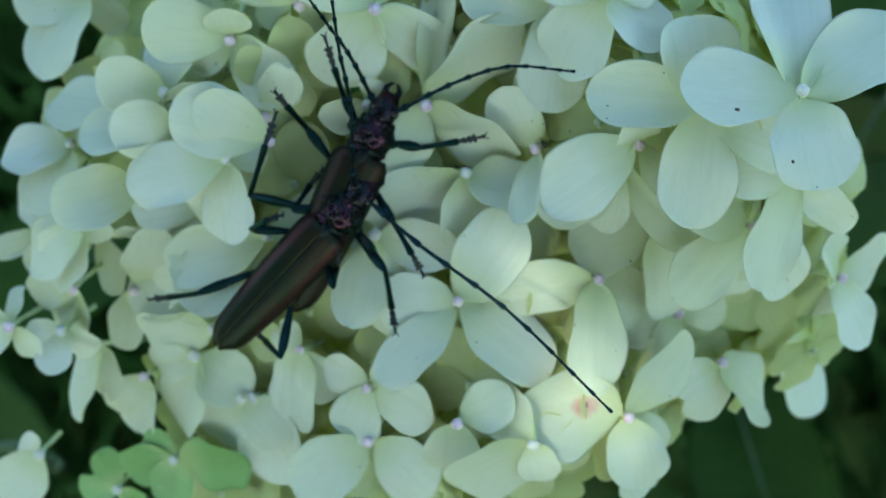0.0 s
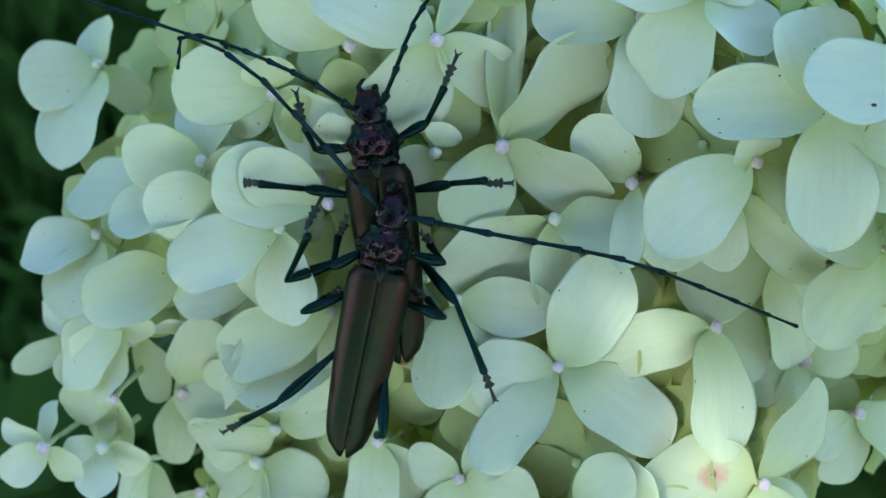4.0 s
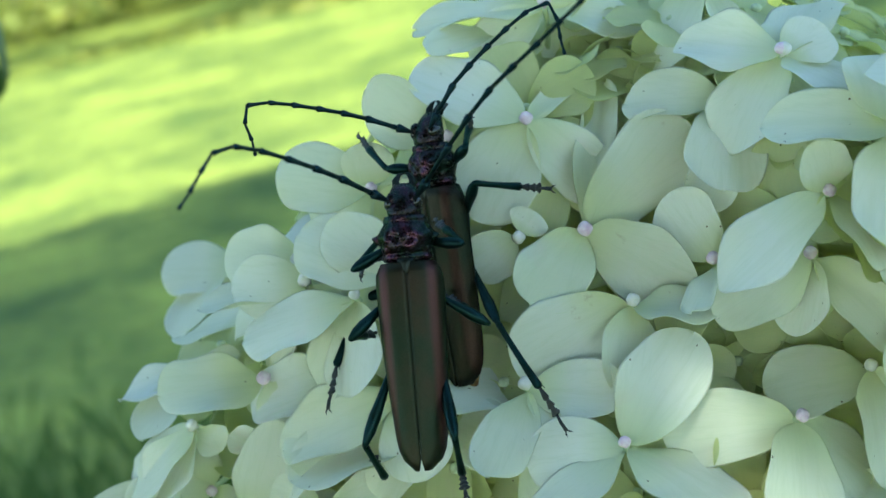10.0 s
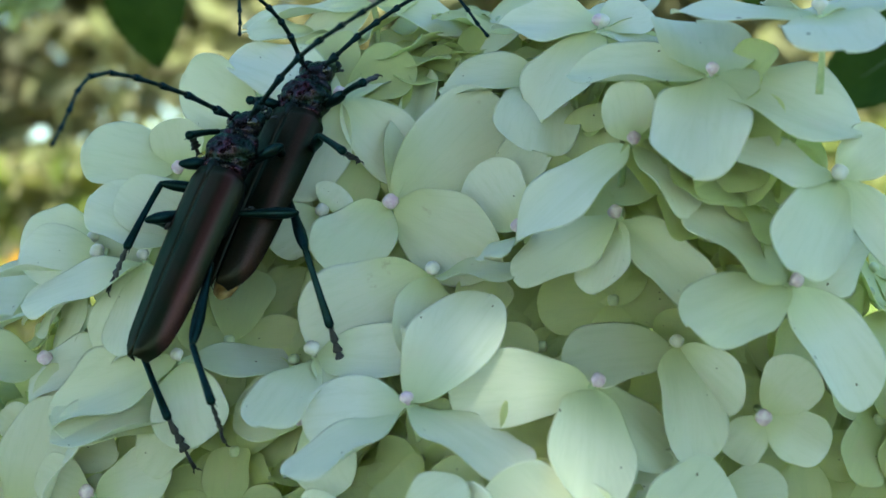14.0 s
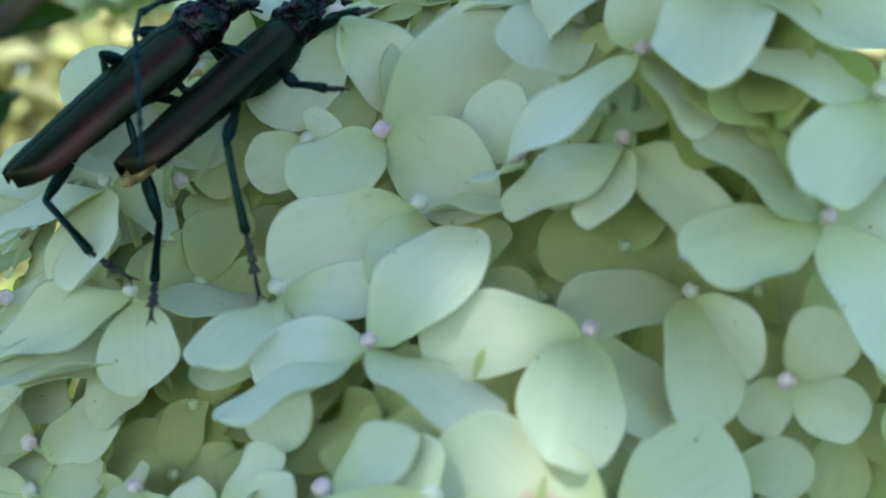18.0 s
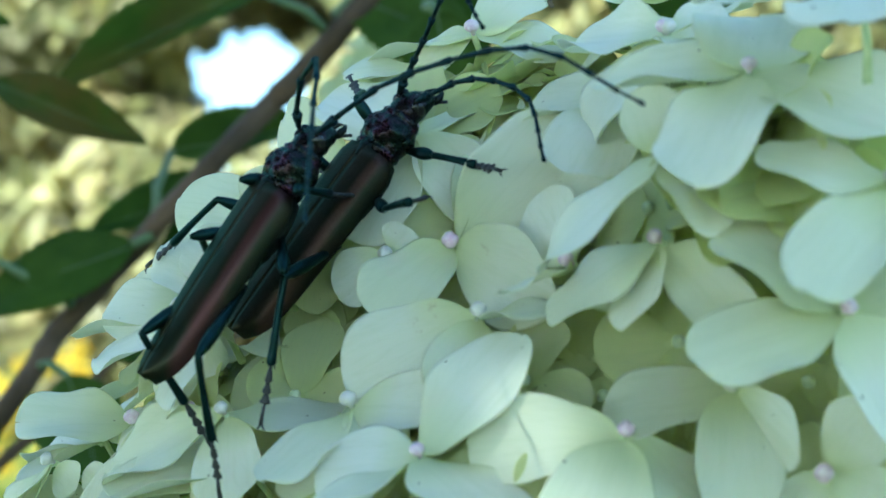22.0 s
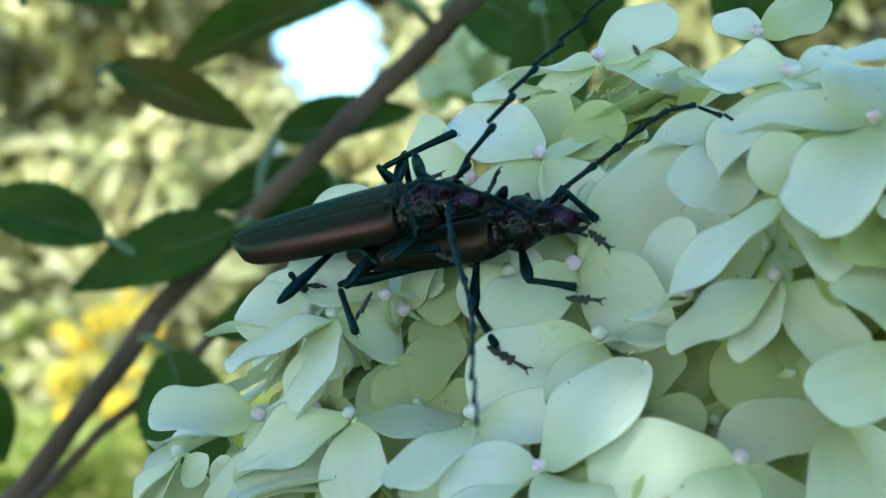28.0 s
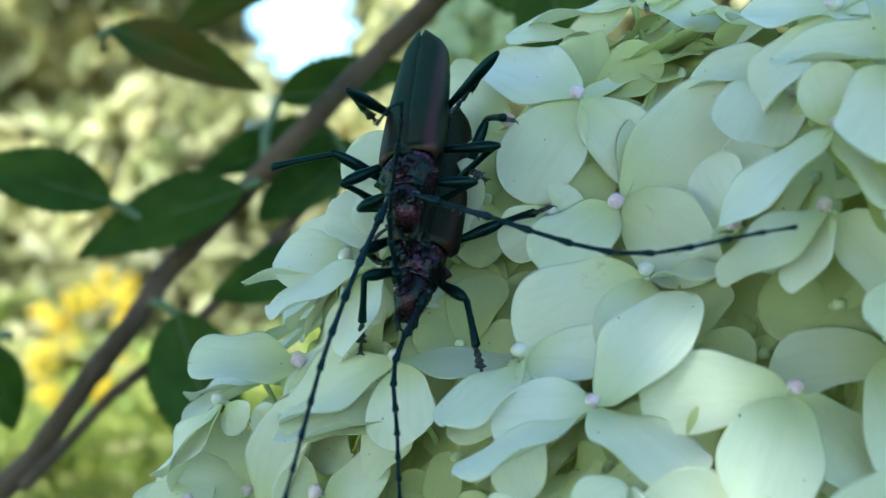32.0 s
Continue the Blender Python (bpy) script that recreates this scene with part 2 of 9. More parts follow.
ANTENNA = shell_material("antenna_blue_black", [(0.35, (0.010, 0.018, 0.022)), (0.65, (0.018, 0.035, 0.055))], 0.45, 0.3, 8.0, 0.3)
TAIL = plain_material("tail_amber", (0.10, 0.055, 0.02), (0.38, 0.25, 0.10), 0.4, 0.9)
EYE = plain_material("eye_black", (0.006, 0.006, 0.006), (0.015, 0.012, 0.012), 0.2, 3.0, strength=0.2)


# ---- building helpers ----
def link(bm, name, mat, smooth=True):
    me = bpy.data.meshes.new(name)
    if smooth:
        for f in bm.faces:
            f.smooth = True
    bm.normal_update()
    bm.to_mesh(me)
    bm.free()
    me.materials.append(mat)
    return me


def part(name, bm, mat, parent, label="", m=None):
    ob = new(name, bm if isinstance(bm, bpy.types.Mesh) else link(bm, name, mat))
    ob.parent = parent
    if m is not None:
        ob.matrix_basis = m
    return tagged(ob, label)


def loft(rings, bm=None, cap=True):
    """Skin over rings: each ring is a list of points, all of one length."""
    bm = bm or bmesh.new()
    rows = [[bm.verts.new(p) for p in ring] for ring in rings]
    n = len(rows[0])
    for a, b in zip(rows, rows[1:]):
        for i in range(n):
            bm.faces.new((a[i], a[(i + 1) % n], b[(i + 1) % n], b[i]))
    if cap:
        bm.faces.new(rows[0][::-1])
        bm.faces.new(rows[-1])
    return bm


def oval(y, x, z, rx, rz, n=14, flat=0.0):
    """A ring across the y axis; flat squares it below."""
    out = []
    for i in range(n):
        a = 2 * math.pi * i / n
        s = math.sin(a)
        out.append((x + rx * math.cos(a), y, z + rz * (s if s > 0 else s * (1 - flat))))
    return out


def tube(points, radii, n=8, bm=None):
    """A tapered tube along points."""
    rings = []
    pts = [Vector(p) for p in points]
    for i, p in enumerate(pts):
        d = (pts[min(i + 1, len(pts) - 1)] - pts[max(i - 1, 0)]).normalized()
        side = d.cross(Vector((0, 0, 1)) if abs(d.z) < 0.9 else Vector((1, 0, 0))).normalized()
        up = side.cross(d)
        r = radii[i] if isinstance(radii, (list, tuple)) else radii
        rings.append([p + r * (math.cos(2 * math.pi * k / n) * side + math.sin(2 * math.pi * k / n) * up) for k in range(n)])
    return loft(rings, bm)


def frame_of(axis, normal, at):
    """A pose at a point: y along the axis, z near the normal."""
    y = Vector(axis).normalized()
    z = Vector(normal)
    z = (z - y * z.dot(y)).normalized()
    x = y.cross(z)
    return Matrix(((x.x, y.x, z.x, at[0]), (x.y, y.y, z.y, at[1]), (x.z, y.z, z.z, at[2]), (0, 0, 0, 1)))


# ---- the ground ----
def ground_material():
    m, n, l, p = material("grass", 0.8)
    a = noise_fac(n, l, 1.6, 6, shift=False, rough=0.65)
    b = noise_fac(n, l, 14.0, 6, shift=False, rough=0.7)
    col = ramp(n, l, a, [(0.34, (0.06, 0.11, 0.018)), (0.66, (0.36, 0.40, 0.075))])
    col = mix(n, l, 0.7, col, ramp(n, l, b, [(0.3, (0.35, 0.4, 0.3)), (0.7, (1.4, 1.4, 1.2))]), "MULTIPLY")
    l.new(col, p.inputs["Base Color"])
    bump(n, l, p, b, 0.8, 0.05)
    return m


GRASS = ground_material()
bm = bmesh.new()
bmesh.ops.create_grid(bm, x_segments=60, y_segments=60, size=1.0)
for v in bm.verts:
    r = max(abs(v.co.x), abs(v.co.y))
    v.co *= 4 + 700 * r ** 5
    v.co.z = 0.02 * noise.noise(v.co * 0.8) if r < 0.6 else 0.0
tagged(new("ground", link(bm, "ground", GRASS)), "mown green lawn with sun and shade", "lawn", kind="structure")

# ---- the flower head ----
def petal_mesh(seed, mat):
    """A sepal of unit length and width: a broad rounded blade on a short claw, slightly cupped and wavy, thin but solid."""
    rnd = random.Random(seed)
    mid, low_, top_ = rnd.uniform(0.54, 0.62), rnd.uniform(1.7, 2.0), rnd.uniform(2.1, 2.5)
    cup, arch, wave, phase = rnd.uniform(0.02, 0.14), rnd.uniform(-0.15, 0.05), rnd.uniform(0.011, 0.030), rnd.uniform(0, 6)
    notch, lean = rnd.choice((0.0, 0.0, 0.02, 0.05)), rnd.uniform(-0.05, 0.05)
    bm = bmesh.new()
    rows, cols, top = 20, 10, []
    for i in range(rows + 1):
        v = (1 - math.cos(math.pi * i / rows)) / 2
        far = abs((v - mid) / (mid if v < mid else 1 - mid))
        half = 0.5 * max(0.0, 1 - far ** (low_ if v < mid else top_)) ** (0.62 if v < mid else 0.5)
        half = max(half, 0.045 * (1 - v))
        line = []
        for j in range(cols + 1):
            u = math.sin(math.pi / 2 * (2 * j / cols - 1))
            y = v - (notch * (1 - abs(u)) * v ** 8 if abs(u) < 0.5 else 0)
            x = u * half * (1 + 0.03 * math.sin(5 * v + phase) + 0.025 * math.sin(13 * v + 3 * phase) * (1 if u > 0 else -1) * abs(u)) + lean * v * (1 - v)
            z = cup * (u * half * 2) ** 2 + arch * v * v + wave * math.sin(6 * v + phase) * u + 0.7 * wave * math.cos(8 * u * half + phase + 3 * v)
            z += 1.6 * wave * abs(u) ** 3 * math.sin(10 * v + 2 * phase + (2.5 if u > 0 else 0)) * min(1, 4 * half)
            z -= 0.005 * math.exp(-(u / 0.12) ** 2) * (1 - v)
            line.append(bm.verts.new((x, y, z)))
        top.append(line)
    low = [[bm.verts.new((v.co.x * 0.99, v.co.y, v.co.z - 0.006)) for v in line] for line in top]
    for i in range(rows):
        for j in range(cols):
            bm.faces.new((top[i][j], top[i][j + 1], top[i + 1][j + 1], top[i + 1][j]))
            bm.faces.new((low[i][j], low[i + 1][j], low[i + 1][j + 1], low[i][j + 1]))
        bm.faces.new((top[i][0], top[i + 1][0], low[i + 1][0], low[i][0]))
        bm.faces.new((top[i][cols], low[i][cols], low[i + 1][cols], top[i + 1][cols]))
    return link(bm, "petal", mat)


PETALS = [petal_mesh(s, PETAL) for s in range(16)]
PETALS_SPOT = [petal_mesh(s + 60, PETAL_SPOT) for s in range(3)]
PETALS_RED = [petal_mesh(71, PETAL_RED)]
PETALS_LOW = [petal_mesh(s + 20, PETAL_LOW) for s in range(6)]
PETALS_GREEN = [petal_mesh(s + 40, PETAL_GREEN) for s in range(4)]


def bud_mesh(mat, name):
    """The closed heart of a floret: a small lobed globe on a short neck."""
    rings = []
    for z, r in ((-0.9, 0.25), (-0.45, 0.38), (-0.2, 0.66), (0.05, 0.87), (0.3, 0.98), (0.55, 0.99), (0.8, 0.88), (1.0, 0.68), (1.14, 0.42), (1.2, 0.12)):
        rings.append([(r * (1 - 0.10 * abs(math.cos(2 * a + 0.3 * z)) ** 6) * math.cos(a), r * (1 - 0.10 * abs(math.cos(2 * a + 0.3 * z)) ** 6) * math.sin(a), z) for a in [2 * math.pi * k / 24 for k in range(24)]])
    return link(loft(rings), name, mat)


BUDS = {"pink": bud_mesh(BUD, "bud"), "": bud_mesh(BUD_WHITE, "bud"), "low": bud_mesh(BUD_LOW, "bud")}
bm = tube([(0, 0, 0), (0.2, 0.1, -2), (0.1, 0.4, -4.5), (0, 0, -8)], [0.40, 0.34, 0.36, 0.45], 8)
PEDICEL = link(bm, "pedicel", STALK)
rng = random.Random(7)
AXIS_LOW, AXIS_TOP = Vector((0.030, 0.075, 0.935)), Vector((0.012, 0.066, 1.000))


def floret(at, look_of, blades):
    """One four-sepalled floret: its heart at a place (mm), each sepal by its tip, its normal and its width."""
    heart = Vector(at) * MM
    up = sum((Vector(b[3:6]) for b in blades), Vector()).normalized()
    base = new("hydrangea_floret")
    base.matrix_basis = frame_of(up.orthogonal(), up, heart)
    inv = base.matrix_basis.inverted()
    for k, b in enumerate(blades):
        tip = Vector(b[:3]) * MM
        way = tip - heart
        m = inv @ frame_of(way, b[3:6], heart + way.normalized() * 0.0004)
        size = way.length * 1.02
        m = m @ Matrix.Diagonal((b[6] * MM, size, size, 1))
        part("petal", rng.choice({"green": PETALS_GREEN, "spot": PETALS_SPOT}.get(look_of, PETALS) if not (look_of == "red" and k == 0) else PETALS_RED), None, base, m=m)
    s = rng.uniform(0.72, 0.95) * MM
    part("bud", BUDS["pink" if look_of in ("pink", "red") or rng.random() < 0.6 else ""], None, base, m=Matrix.Translation((0, 0, 0.0008)) @ Matrix.Diagonal((s, s, s, 1)))
    part("pedicel", PEDICEL, None, base, m=Matrix.Diagonal((MM, MM, MM, 1)))
    tagged(base, "open creamy white hydrangea floret with broad rounded petals" if look_of != "green" else "young green hydrangea floret with small petals",
           "flower", "florets of the flower head")
    return base


def filler(x, y, z, nx, ny, nz, spin, length):
    """A floret deeper in the head, shaded by those above and by its colour."""
    up = Vector((nx, ny, nz)).normalized()
    base = new("hydrangea_floret")
    base.matrix_basis = Matrix.Translation(Vector((x, y, z)) * MM) @ up.to_track_quat("Z", "Y").to_matrix().to_4x4()
    for k in range(4):
        wide = length * rng.uniform(0.8, 0.95)
        m = pose(0, 0, 0.0002 * (k % 2), rng.uniform(2, 6), 0, spin + 90 * k + rng.uniform(-6, 6)) @ Matrix.Translation((0, 0.0004, 0)) @ Matrix.Diagonal((wide * MM, length * MM, length * MM, 1))
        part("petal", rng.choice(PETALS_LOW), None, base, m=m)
    s = 0.7 * MM
    part("bud", BUDS["low"], None, base, m=Matrix.Translation((0, 0, 0.0004)) @ Matrix.Diagonal((s, s, s, 1)))
    tagged(base, "creamy hydrangea floret deep in the flower head, depth shade in its colour", "flower", "florets of the flower head")


DEEP = ([], [])


def depth(x, y, z, nx, ny, nz, spin, length):
    """Sepals in the depth of the head, which only fill the gaps: joined into one mesh."""
    up = Vector((nx, ny, nz)).normalized()
    at = Matrix.Translation(Vector((x, y, z)) * MM) @ up.to_track_quat("Z", "Y").to_matrix().to_4x4()
    for k in range(4):
        m = at @ pose(0, 0, 0, rng.uniform(-6, 14), 0, spin + 90 * k) @ Matrix.Diagonal((length * 0.9 * MM, length * MM, length * MM, 1))
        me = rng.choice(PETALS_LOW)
        first = len(DEEP[0])
        DEEP[0].extend((m @ v.co)[:] for v in me.vertices)
        DEEP[1].extend(tuple(first + i for i in f.vertices) for f in me.polygons)


# florets begin
floret((3.00, 22.98, 975.16), 'pink', [
    (-10.01, 16.97, 970.84, -0.19, -0.26, 0.95, 7.67),
    (12.23, 12.05, 969.63, 0.25, -0.26, 0.93, 10.57),
    (12.69, 25.67, 985.47, -0.35, -0.78, 0.53, 10.11),
    (-7.35, 25.58, 975.84, -0.12, -0.66, 0.74, 9.21),
])
floret((8.71, 34.78, 987.54), 'spot', [
    (-5.41, 34.98, 982.70, -0.09, -0.97, 0.22, 12.40),
    (5.21, 28.57, 979.84, 0.15, -0.90, 0.40, 7.00),
    (16.79, 27.56, 987.06, 0.09, -0.16, 0.98, 9.00),
])
floret((22.02, 21.04, 974.27), '', [
    (8.04, 21.75, 976.33, 0.02, -0.91, 0.42, 8.73),
    (17.79, 8.85, 965.37, 0.46, -0.62, 0.64, 9.70),
    (27.98, 20.38, 965.30, 0.57, -0.70, 0.43, 9.00),
])
floret((32.99, 21.25, 960.97), '', [
    (39.78, 19.79, 960.51, -0.13, -0.80, 0.59, 6.36),
    (23.76, 18.99, 964.13, 0.34, -0.85, 0.40, 7.92),
    (28.96, 16.74, 957.26, 0.37, -0.76, 0.53, 6.00),
])
floret((6.19, 41.73, 995.71), 'spot', [
    (15.63, 34.21, 988.22, -0.60, -0.80, 0.04, 10.16),
    (-2.23, 36.39, 990.55, 0.17, -0.81, 0.56, 9.26),
    (19.96, 41.48, 1005.13, -0.07, -1.00, -0.02, 10.77),
    (13.45, 51.43, 1010.56, -0.20, -0.77, 0.60, 5.00),
])
floret((2.76, 48.39, 1008.79), 'pink', [
    (10.55, 45.29, 998.58, -0.00, -0.96, 0.29, 8.18),
    (-5.86, 46.90, 999.44, -0.03, -0.91, 0.42, 10.50),
    (-7.98, 57.60, 1016.92, 0.10, -0.80, 0.60, 9.40),
    (12.89, 56.75, 1011.98, -0.25, -0.75, 0.60, 4.00),
])
floret((29.92, 21.73, 998.22), '', [
    (16.45, 22.30, 992.14, -0.39, -0.38, 0.84, 10.49),
    (33.96, 16.33, 991.61, 0.42, -0.56, 0.71, 7.23),
    (29.51, 19.52, 1003.91, 0.08, -0.93, -0.36, 6.17),
])
floret((31.56, 35.86, 1011.46), '', [
    (22.75, 32.68, 1004.06, -0.46, -0.47, 0.75, 10.40),
    (21.96, 44.06, 1014.28, -0.20, -0.52, 0.83, 8.44),
    (35.98, 28.80, 1007.35, 0.29, -0.34, 0.89, 8.26),
    (39.57, 45.76, 1016.36, -0.17, -0.32, 0.93, 9.69),
])
floret((18.96, 32.43, 990.75), '', [
    (13.25, 22.47, 988.67, -0.24, -0.07, 0.97, 4.39),
    (15.70, 37.07, 998.14, -0.51, -0.75, 0.42, 8.00),
    (22.68, 29.06, 987.23, -0.53, -0.82, 0.22, 5.00),
])
floret((-37.19, 89.31, 990.77), '', [
    (-47.79, 91.14, 991.77, -0.02, -0.57, 0.82, 10.00),
    (-46.93, 78.94, 986.58, -0.38, -0.02, 0.93, 12.50),
    (-35.74, 96.46, 993.17, -0.46, -0.20, 0.87, 6.50),
    (-33.68, 85.11, 985.28, -0.33, -0.84, 0.43, 6.50),
])
floret((-27.62, 56.43, 996.51), '', [
    (-36.51, 60.57, 999.14, -0.23, -0.82, 0.52, 8.45),
    (-36.17, 59.63, 987.00, -0.70, -0.15, 0.69, 10.00),
    (-23.45, 65.64, 1001.18, -0.42, -0.27, 0.87, 9.50),
])
floret((-16.68, 56.25, 1003.69), '', [
    (-25.17, 60.11, 1000.09, -0.48, -0.85, 0.23, 8.88),
    (-11.71, 47.25, 997.43, -0.59, -0.72, 0.38, 9.67),
    (-27.41, 58.61, 1007.82, 0.03, -0.84, 0.55, 9.51),
    (-16.61, 55.20, 1009.16, -0.28, -0.77, -0.57, 6.85),
])
floret((-21.97, 43.58, 993.70), '', [
    (-35.89, 47.03, 990.75, -0.30, -0.37, 0.88, 9.42),
    (-28.68, 41.72, 984.26, -0.55, -0.70, 0.46, 8.50),
    (-24.76, 37.74, 984.30, -0.57, -0.48, 0.67, 8.88),
    (-16.06, 49.90, 990.59, 0.86, -0.47, 0.21, 8.50),
])
floret((-15.17, 50.08, 993.61), '', [
    (-28.36, 56.01, 993.58, -0.44, -0.89, 0.14, 11.00),
    (-10.38, 47.20, 1003.25, -0.15, -0.86, 0.49, 6.00),
])
floret((-29.04, 53.36, 993.30), '', [
    (-40.81, 54.48, 995.24, 0.07, -0.09, 0.99, 9.00),
    (-34.45, 57.42, 983.46, -0.64, -0.55, 0.54, 6.50),
])
floret((-34.74, 63.23, 989.95), '', [
    (-45.41, 70.59, 986.84, -0.24, 0.06, 0.97, 9.95),
])
floret((-44.60, 66.04, 982.27), '', [
    (-55.16, 67.95, 983.07, 0.04, -0.18, 0.98, 8.56),
    (-52.73, 58.66, 979.58, -0.18, -0.16, 0.97, 9.00),
    (-39.68, 66.56, 985.01, -0.40, -0.43, 0.81, 5.00),
])
floret((-35.73, 53.97, 983.51), '', [
    (-47.80, 50.59, 986.23, 0.33, -0.58, 0.74, 9.45),
    (-33.84, 48.94, 977.99, -0.29, -0.91, 0.31, 6.50),
])
floret((-45.98, 59.66, 969.24), '', [
    (-56.19, 55.80, 971.75, 0.38, -0.91, 0.16, 8.24),
    (-43.66, 51.01, 965.69, -0.75, -0.41, 0.52, 8.03),
    (-49.36, 57.19, 978.43, -0.09, -0.95, -0.29, 8.50),
])
floret((-41.61, 49.34, 966.87), '', [
    (-47.17, 46.00, 958.37, -0.41, -0.73, 0.55, 6.41),
    (-35.39, 45.62, 978.90, -0.34, -0.94, 0.08, 8.50),
    (-37.54, 45.59, 962.77, -0.34, -0.84, 0.43, 6.00),
])
floret((-31.75, 39.81, 964.51), '', [
    (-42.52, 44.93, 962.02, -0.45, -0.89, 0.12, 9.88),
    (-34.62, 47.21, 969.47, -0.22, -0.79, 0.57, 8.50),
    (-25.44, 38.13, 965.93, -0.46, -0.68, 0.57, 6.50),
])
floret((-35.57, 39.63, 959.17), '', [
    (-30.53, 32.46, 956.20, -0.24, -0.49, 0.84, 9.50),
    (-42.82, 35.49, 948.52, -0.71, -0.33, 0.62, 10.50),
    (-43.18, 43.00, 955.78, -0.53, -0.73, 0.44, 7.00),
])
floret((-19.91, 31.25, 964.25), '', [
    (-26.03, 25.97, 954.25, -0.70, -0.41, 0.59, 10.50),
    (-18.97, 25.57, 958.37, -0.41, -0.67, 0.62, 7.00),
    (-22.98, 35.65, 965.27, -0.53, -0.42, 0.74, 5.50),
])
floret((-12.09, 22.82, 962.34), '', [
    (-17.49, 27.87, 962.93, -0.56, -0.61, 0.56, 6.50),
    (-5.39, 14.85, 962.25, -0.66, -0.56, 0.49, 8.50),
    (-16.96, 19.76, 956.11, -0.52, -0.63, 0.57, 8.00),
    (-6.09, 21.92, 966.68, -0.54, -0.56, 0.63, 6.00),
])
floret((-50.02, 50.57, 969.32), '', [
    (-53.99, 47.83, 959.16, -0.70, -0.57, 0.43, 8.39),
    (-56.97, 52.45, 969.24, -0.25, -0.90, 0.35, 6.50),
])
floret((-49.23, 46.73, 959.46), '', [
    (-52.64, 42.95, 951.49, -0.56, -0.64, 0.53, 7.50),
    (-58.08, 44.36, 949.36, -0.75, 0.02, 0.66, 10.50),
])
floret((-44.41, 42.18, 954.80), '', [
    (-49.62, 38.65, 946.74, -0.61, -0.50, 0.61, 8.00),
    (-51.76, 41.72, 949.60, -0.29, -0.82, 0.50, 6.00),
])
floret((-30.76, 32.46, 955.23), '', [
    (-38.19, 32.55, 948.02, -0.47, -0.72, 0.51, 9.50),
    (-26.67, 25.49, 951.85, -0.27, -0.58, 0.77, 8.00),
])
floret((21.22, 8.96, 957.53), 'red', [
    (7.16, 10.39, 965.28, 0.17, -0.87, 0.46, 13.50),
    (20.82, 1.40, 950.90, 0.15, -0.66, 0.74, 9.16),
    (32.95, 14.87, 962.97, 0.42, -0.90, 0.07, 11.88),
    (23.08, 5.83, 943.04, 0.61, -0.75, 0.24, 12.50),
])
floret((7.49, 5.33, 963.51), '', [
    (-4.31, 6.85, 955.69, -0.20, -0.98, 0.06, 11.50),
    (7.35, 3.24, 956.46, -0.22, -0.94, 0.27, 6.00),
    (3.01, 12.71, 966.51, -0.43, -0.59, 0.69, 8.00),
])
floret((-14.34, 18.19, 955.94), '', [
    (-26.46, 15.18, 953.53, -0.06, -0.61, 0.79, 9.50),
    (-7.75, 9.25, 952.58, -0.53, -0.57, 0.63, 10.00),
    (-13.71, 23.96, 959.19, -0.28, -0.58, 0.76, 6.50),
])
floret((-1.32, 11.43, 964.19), '', [
    (-4.84, 8.28, 954.04, -0.52, -0.74, 0.43, 9.50),
    (5.87, 10.55, 968.10, -0.44, -0.59, 0.68, 7.50),
])
floret((-28.88, 32.76, 954.53), '', [
    (-28.49, 22.90, 945.09, -0.55, -0.64, 0.54, 11.50),
])
floret((58.84, 40.67, 919.98), '', [
    (47.22, 37.89, 916.98, 0.23, -0.97, 0.01, 11.58),
    (56.48, 29.33, 910.51, 0.61, -0.58, 0.54, 12.00),
    (64.11, 45.25, 924.06, 0.21, -0.78, 0.59, 7.50),
    (52.42, 43.60, 922.02, -0.23, -0.84, 0.49, 6.50),
])
floret((57.33, 20.48, 958.96), '', [
    (58.98, 13.64, 950.47, 0.53, -0.50, 0.69, 9.00),
    (55.19, 20.14, 949.98, 0.23, -0.96, 0.13, 6.50),
    (67.28, 27.31, 951.67, 0.51, -0.86, 0.02, 10.00),
    (54.94, 19.23, 967.85, 0.75, -0.61, 0.25, 8.00),
])
floret((37.56, 16.42, 952.65), '', [
    (44.50, 14.26, 940.21, 0.79, -0.36, 0.49, 11.00),
    (33.11, 11.86, 945.70, 0.29, -0.85, 0.45, 8.00),
    (30.60, 13.84, 952.39, 0.34, -0.76, 0.56, 6.50),
])
floret((42.74, 16.61, 981.69), '', [
    (30.30, 9.98, 979.72, 0.26, -0.69, 0.68, 8.71),
    (48.16, 12.12, 969.82, 0.31, -0.83, 0.46, 9.20),
    (34.35, 17.66, 990.62, 0.54, -0.62, 0.58, 9.71),
    (53.67, 20.86, 986.03, 0.51, -0.68, -0.52, 9.50),
])
floret((48.70, 15.29, 991.63), '', [
    (39.86, 5.04, 983.91, 0.30, -0.73, 0.62, 7.96),
    (55.06, 11.55, 981.17, -0.16, -0.96, 0.25, 5.64),
    (54.99, 15.54, 995.21, -0.14, -0.94, 0.31, 6.06),
    (38.69, 14.68, 996.32, 0.36, -0.62, 0.69, 7.30),
])
floret((28.09, 25.00, 990.87), '', [
    (16.60, 25.85, 986.69, -0.33, -0.50, 0.80, 9.94),
    (34.14, 15.87, 982.01, -0.13, -0.73, 0.67, 6.40),
    (24.13, 21.56, 983.79, -0.73, -0.67, 0.14, 6.50),
])
floret((32.20, 25.17, 976.48), '', [
    (20.53, 24.82, 976.85, 0.04, -0.59, 0.81, 9.58),
    (31.15, 16.85, 966.34, 0.43, -0.72, 0.54, 8.46),
    (36.87, 20.09, 970.23, -0.68, -0.73, -0.07, 7.00),
])
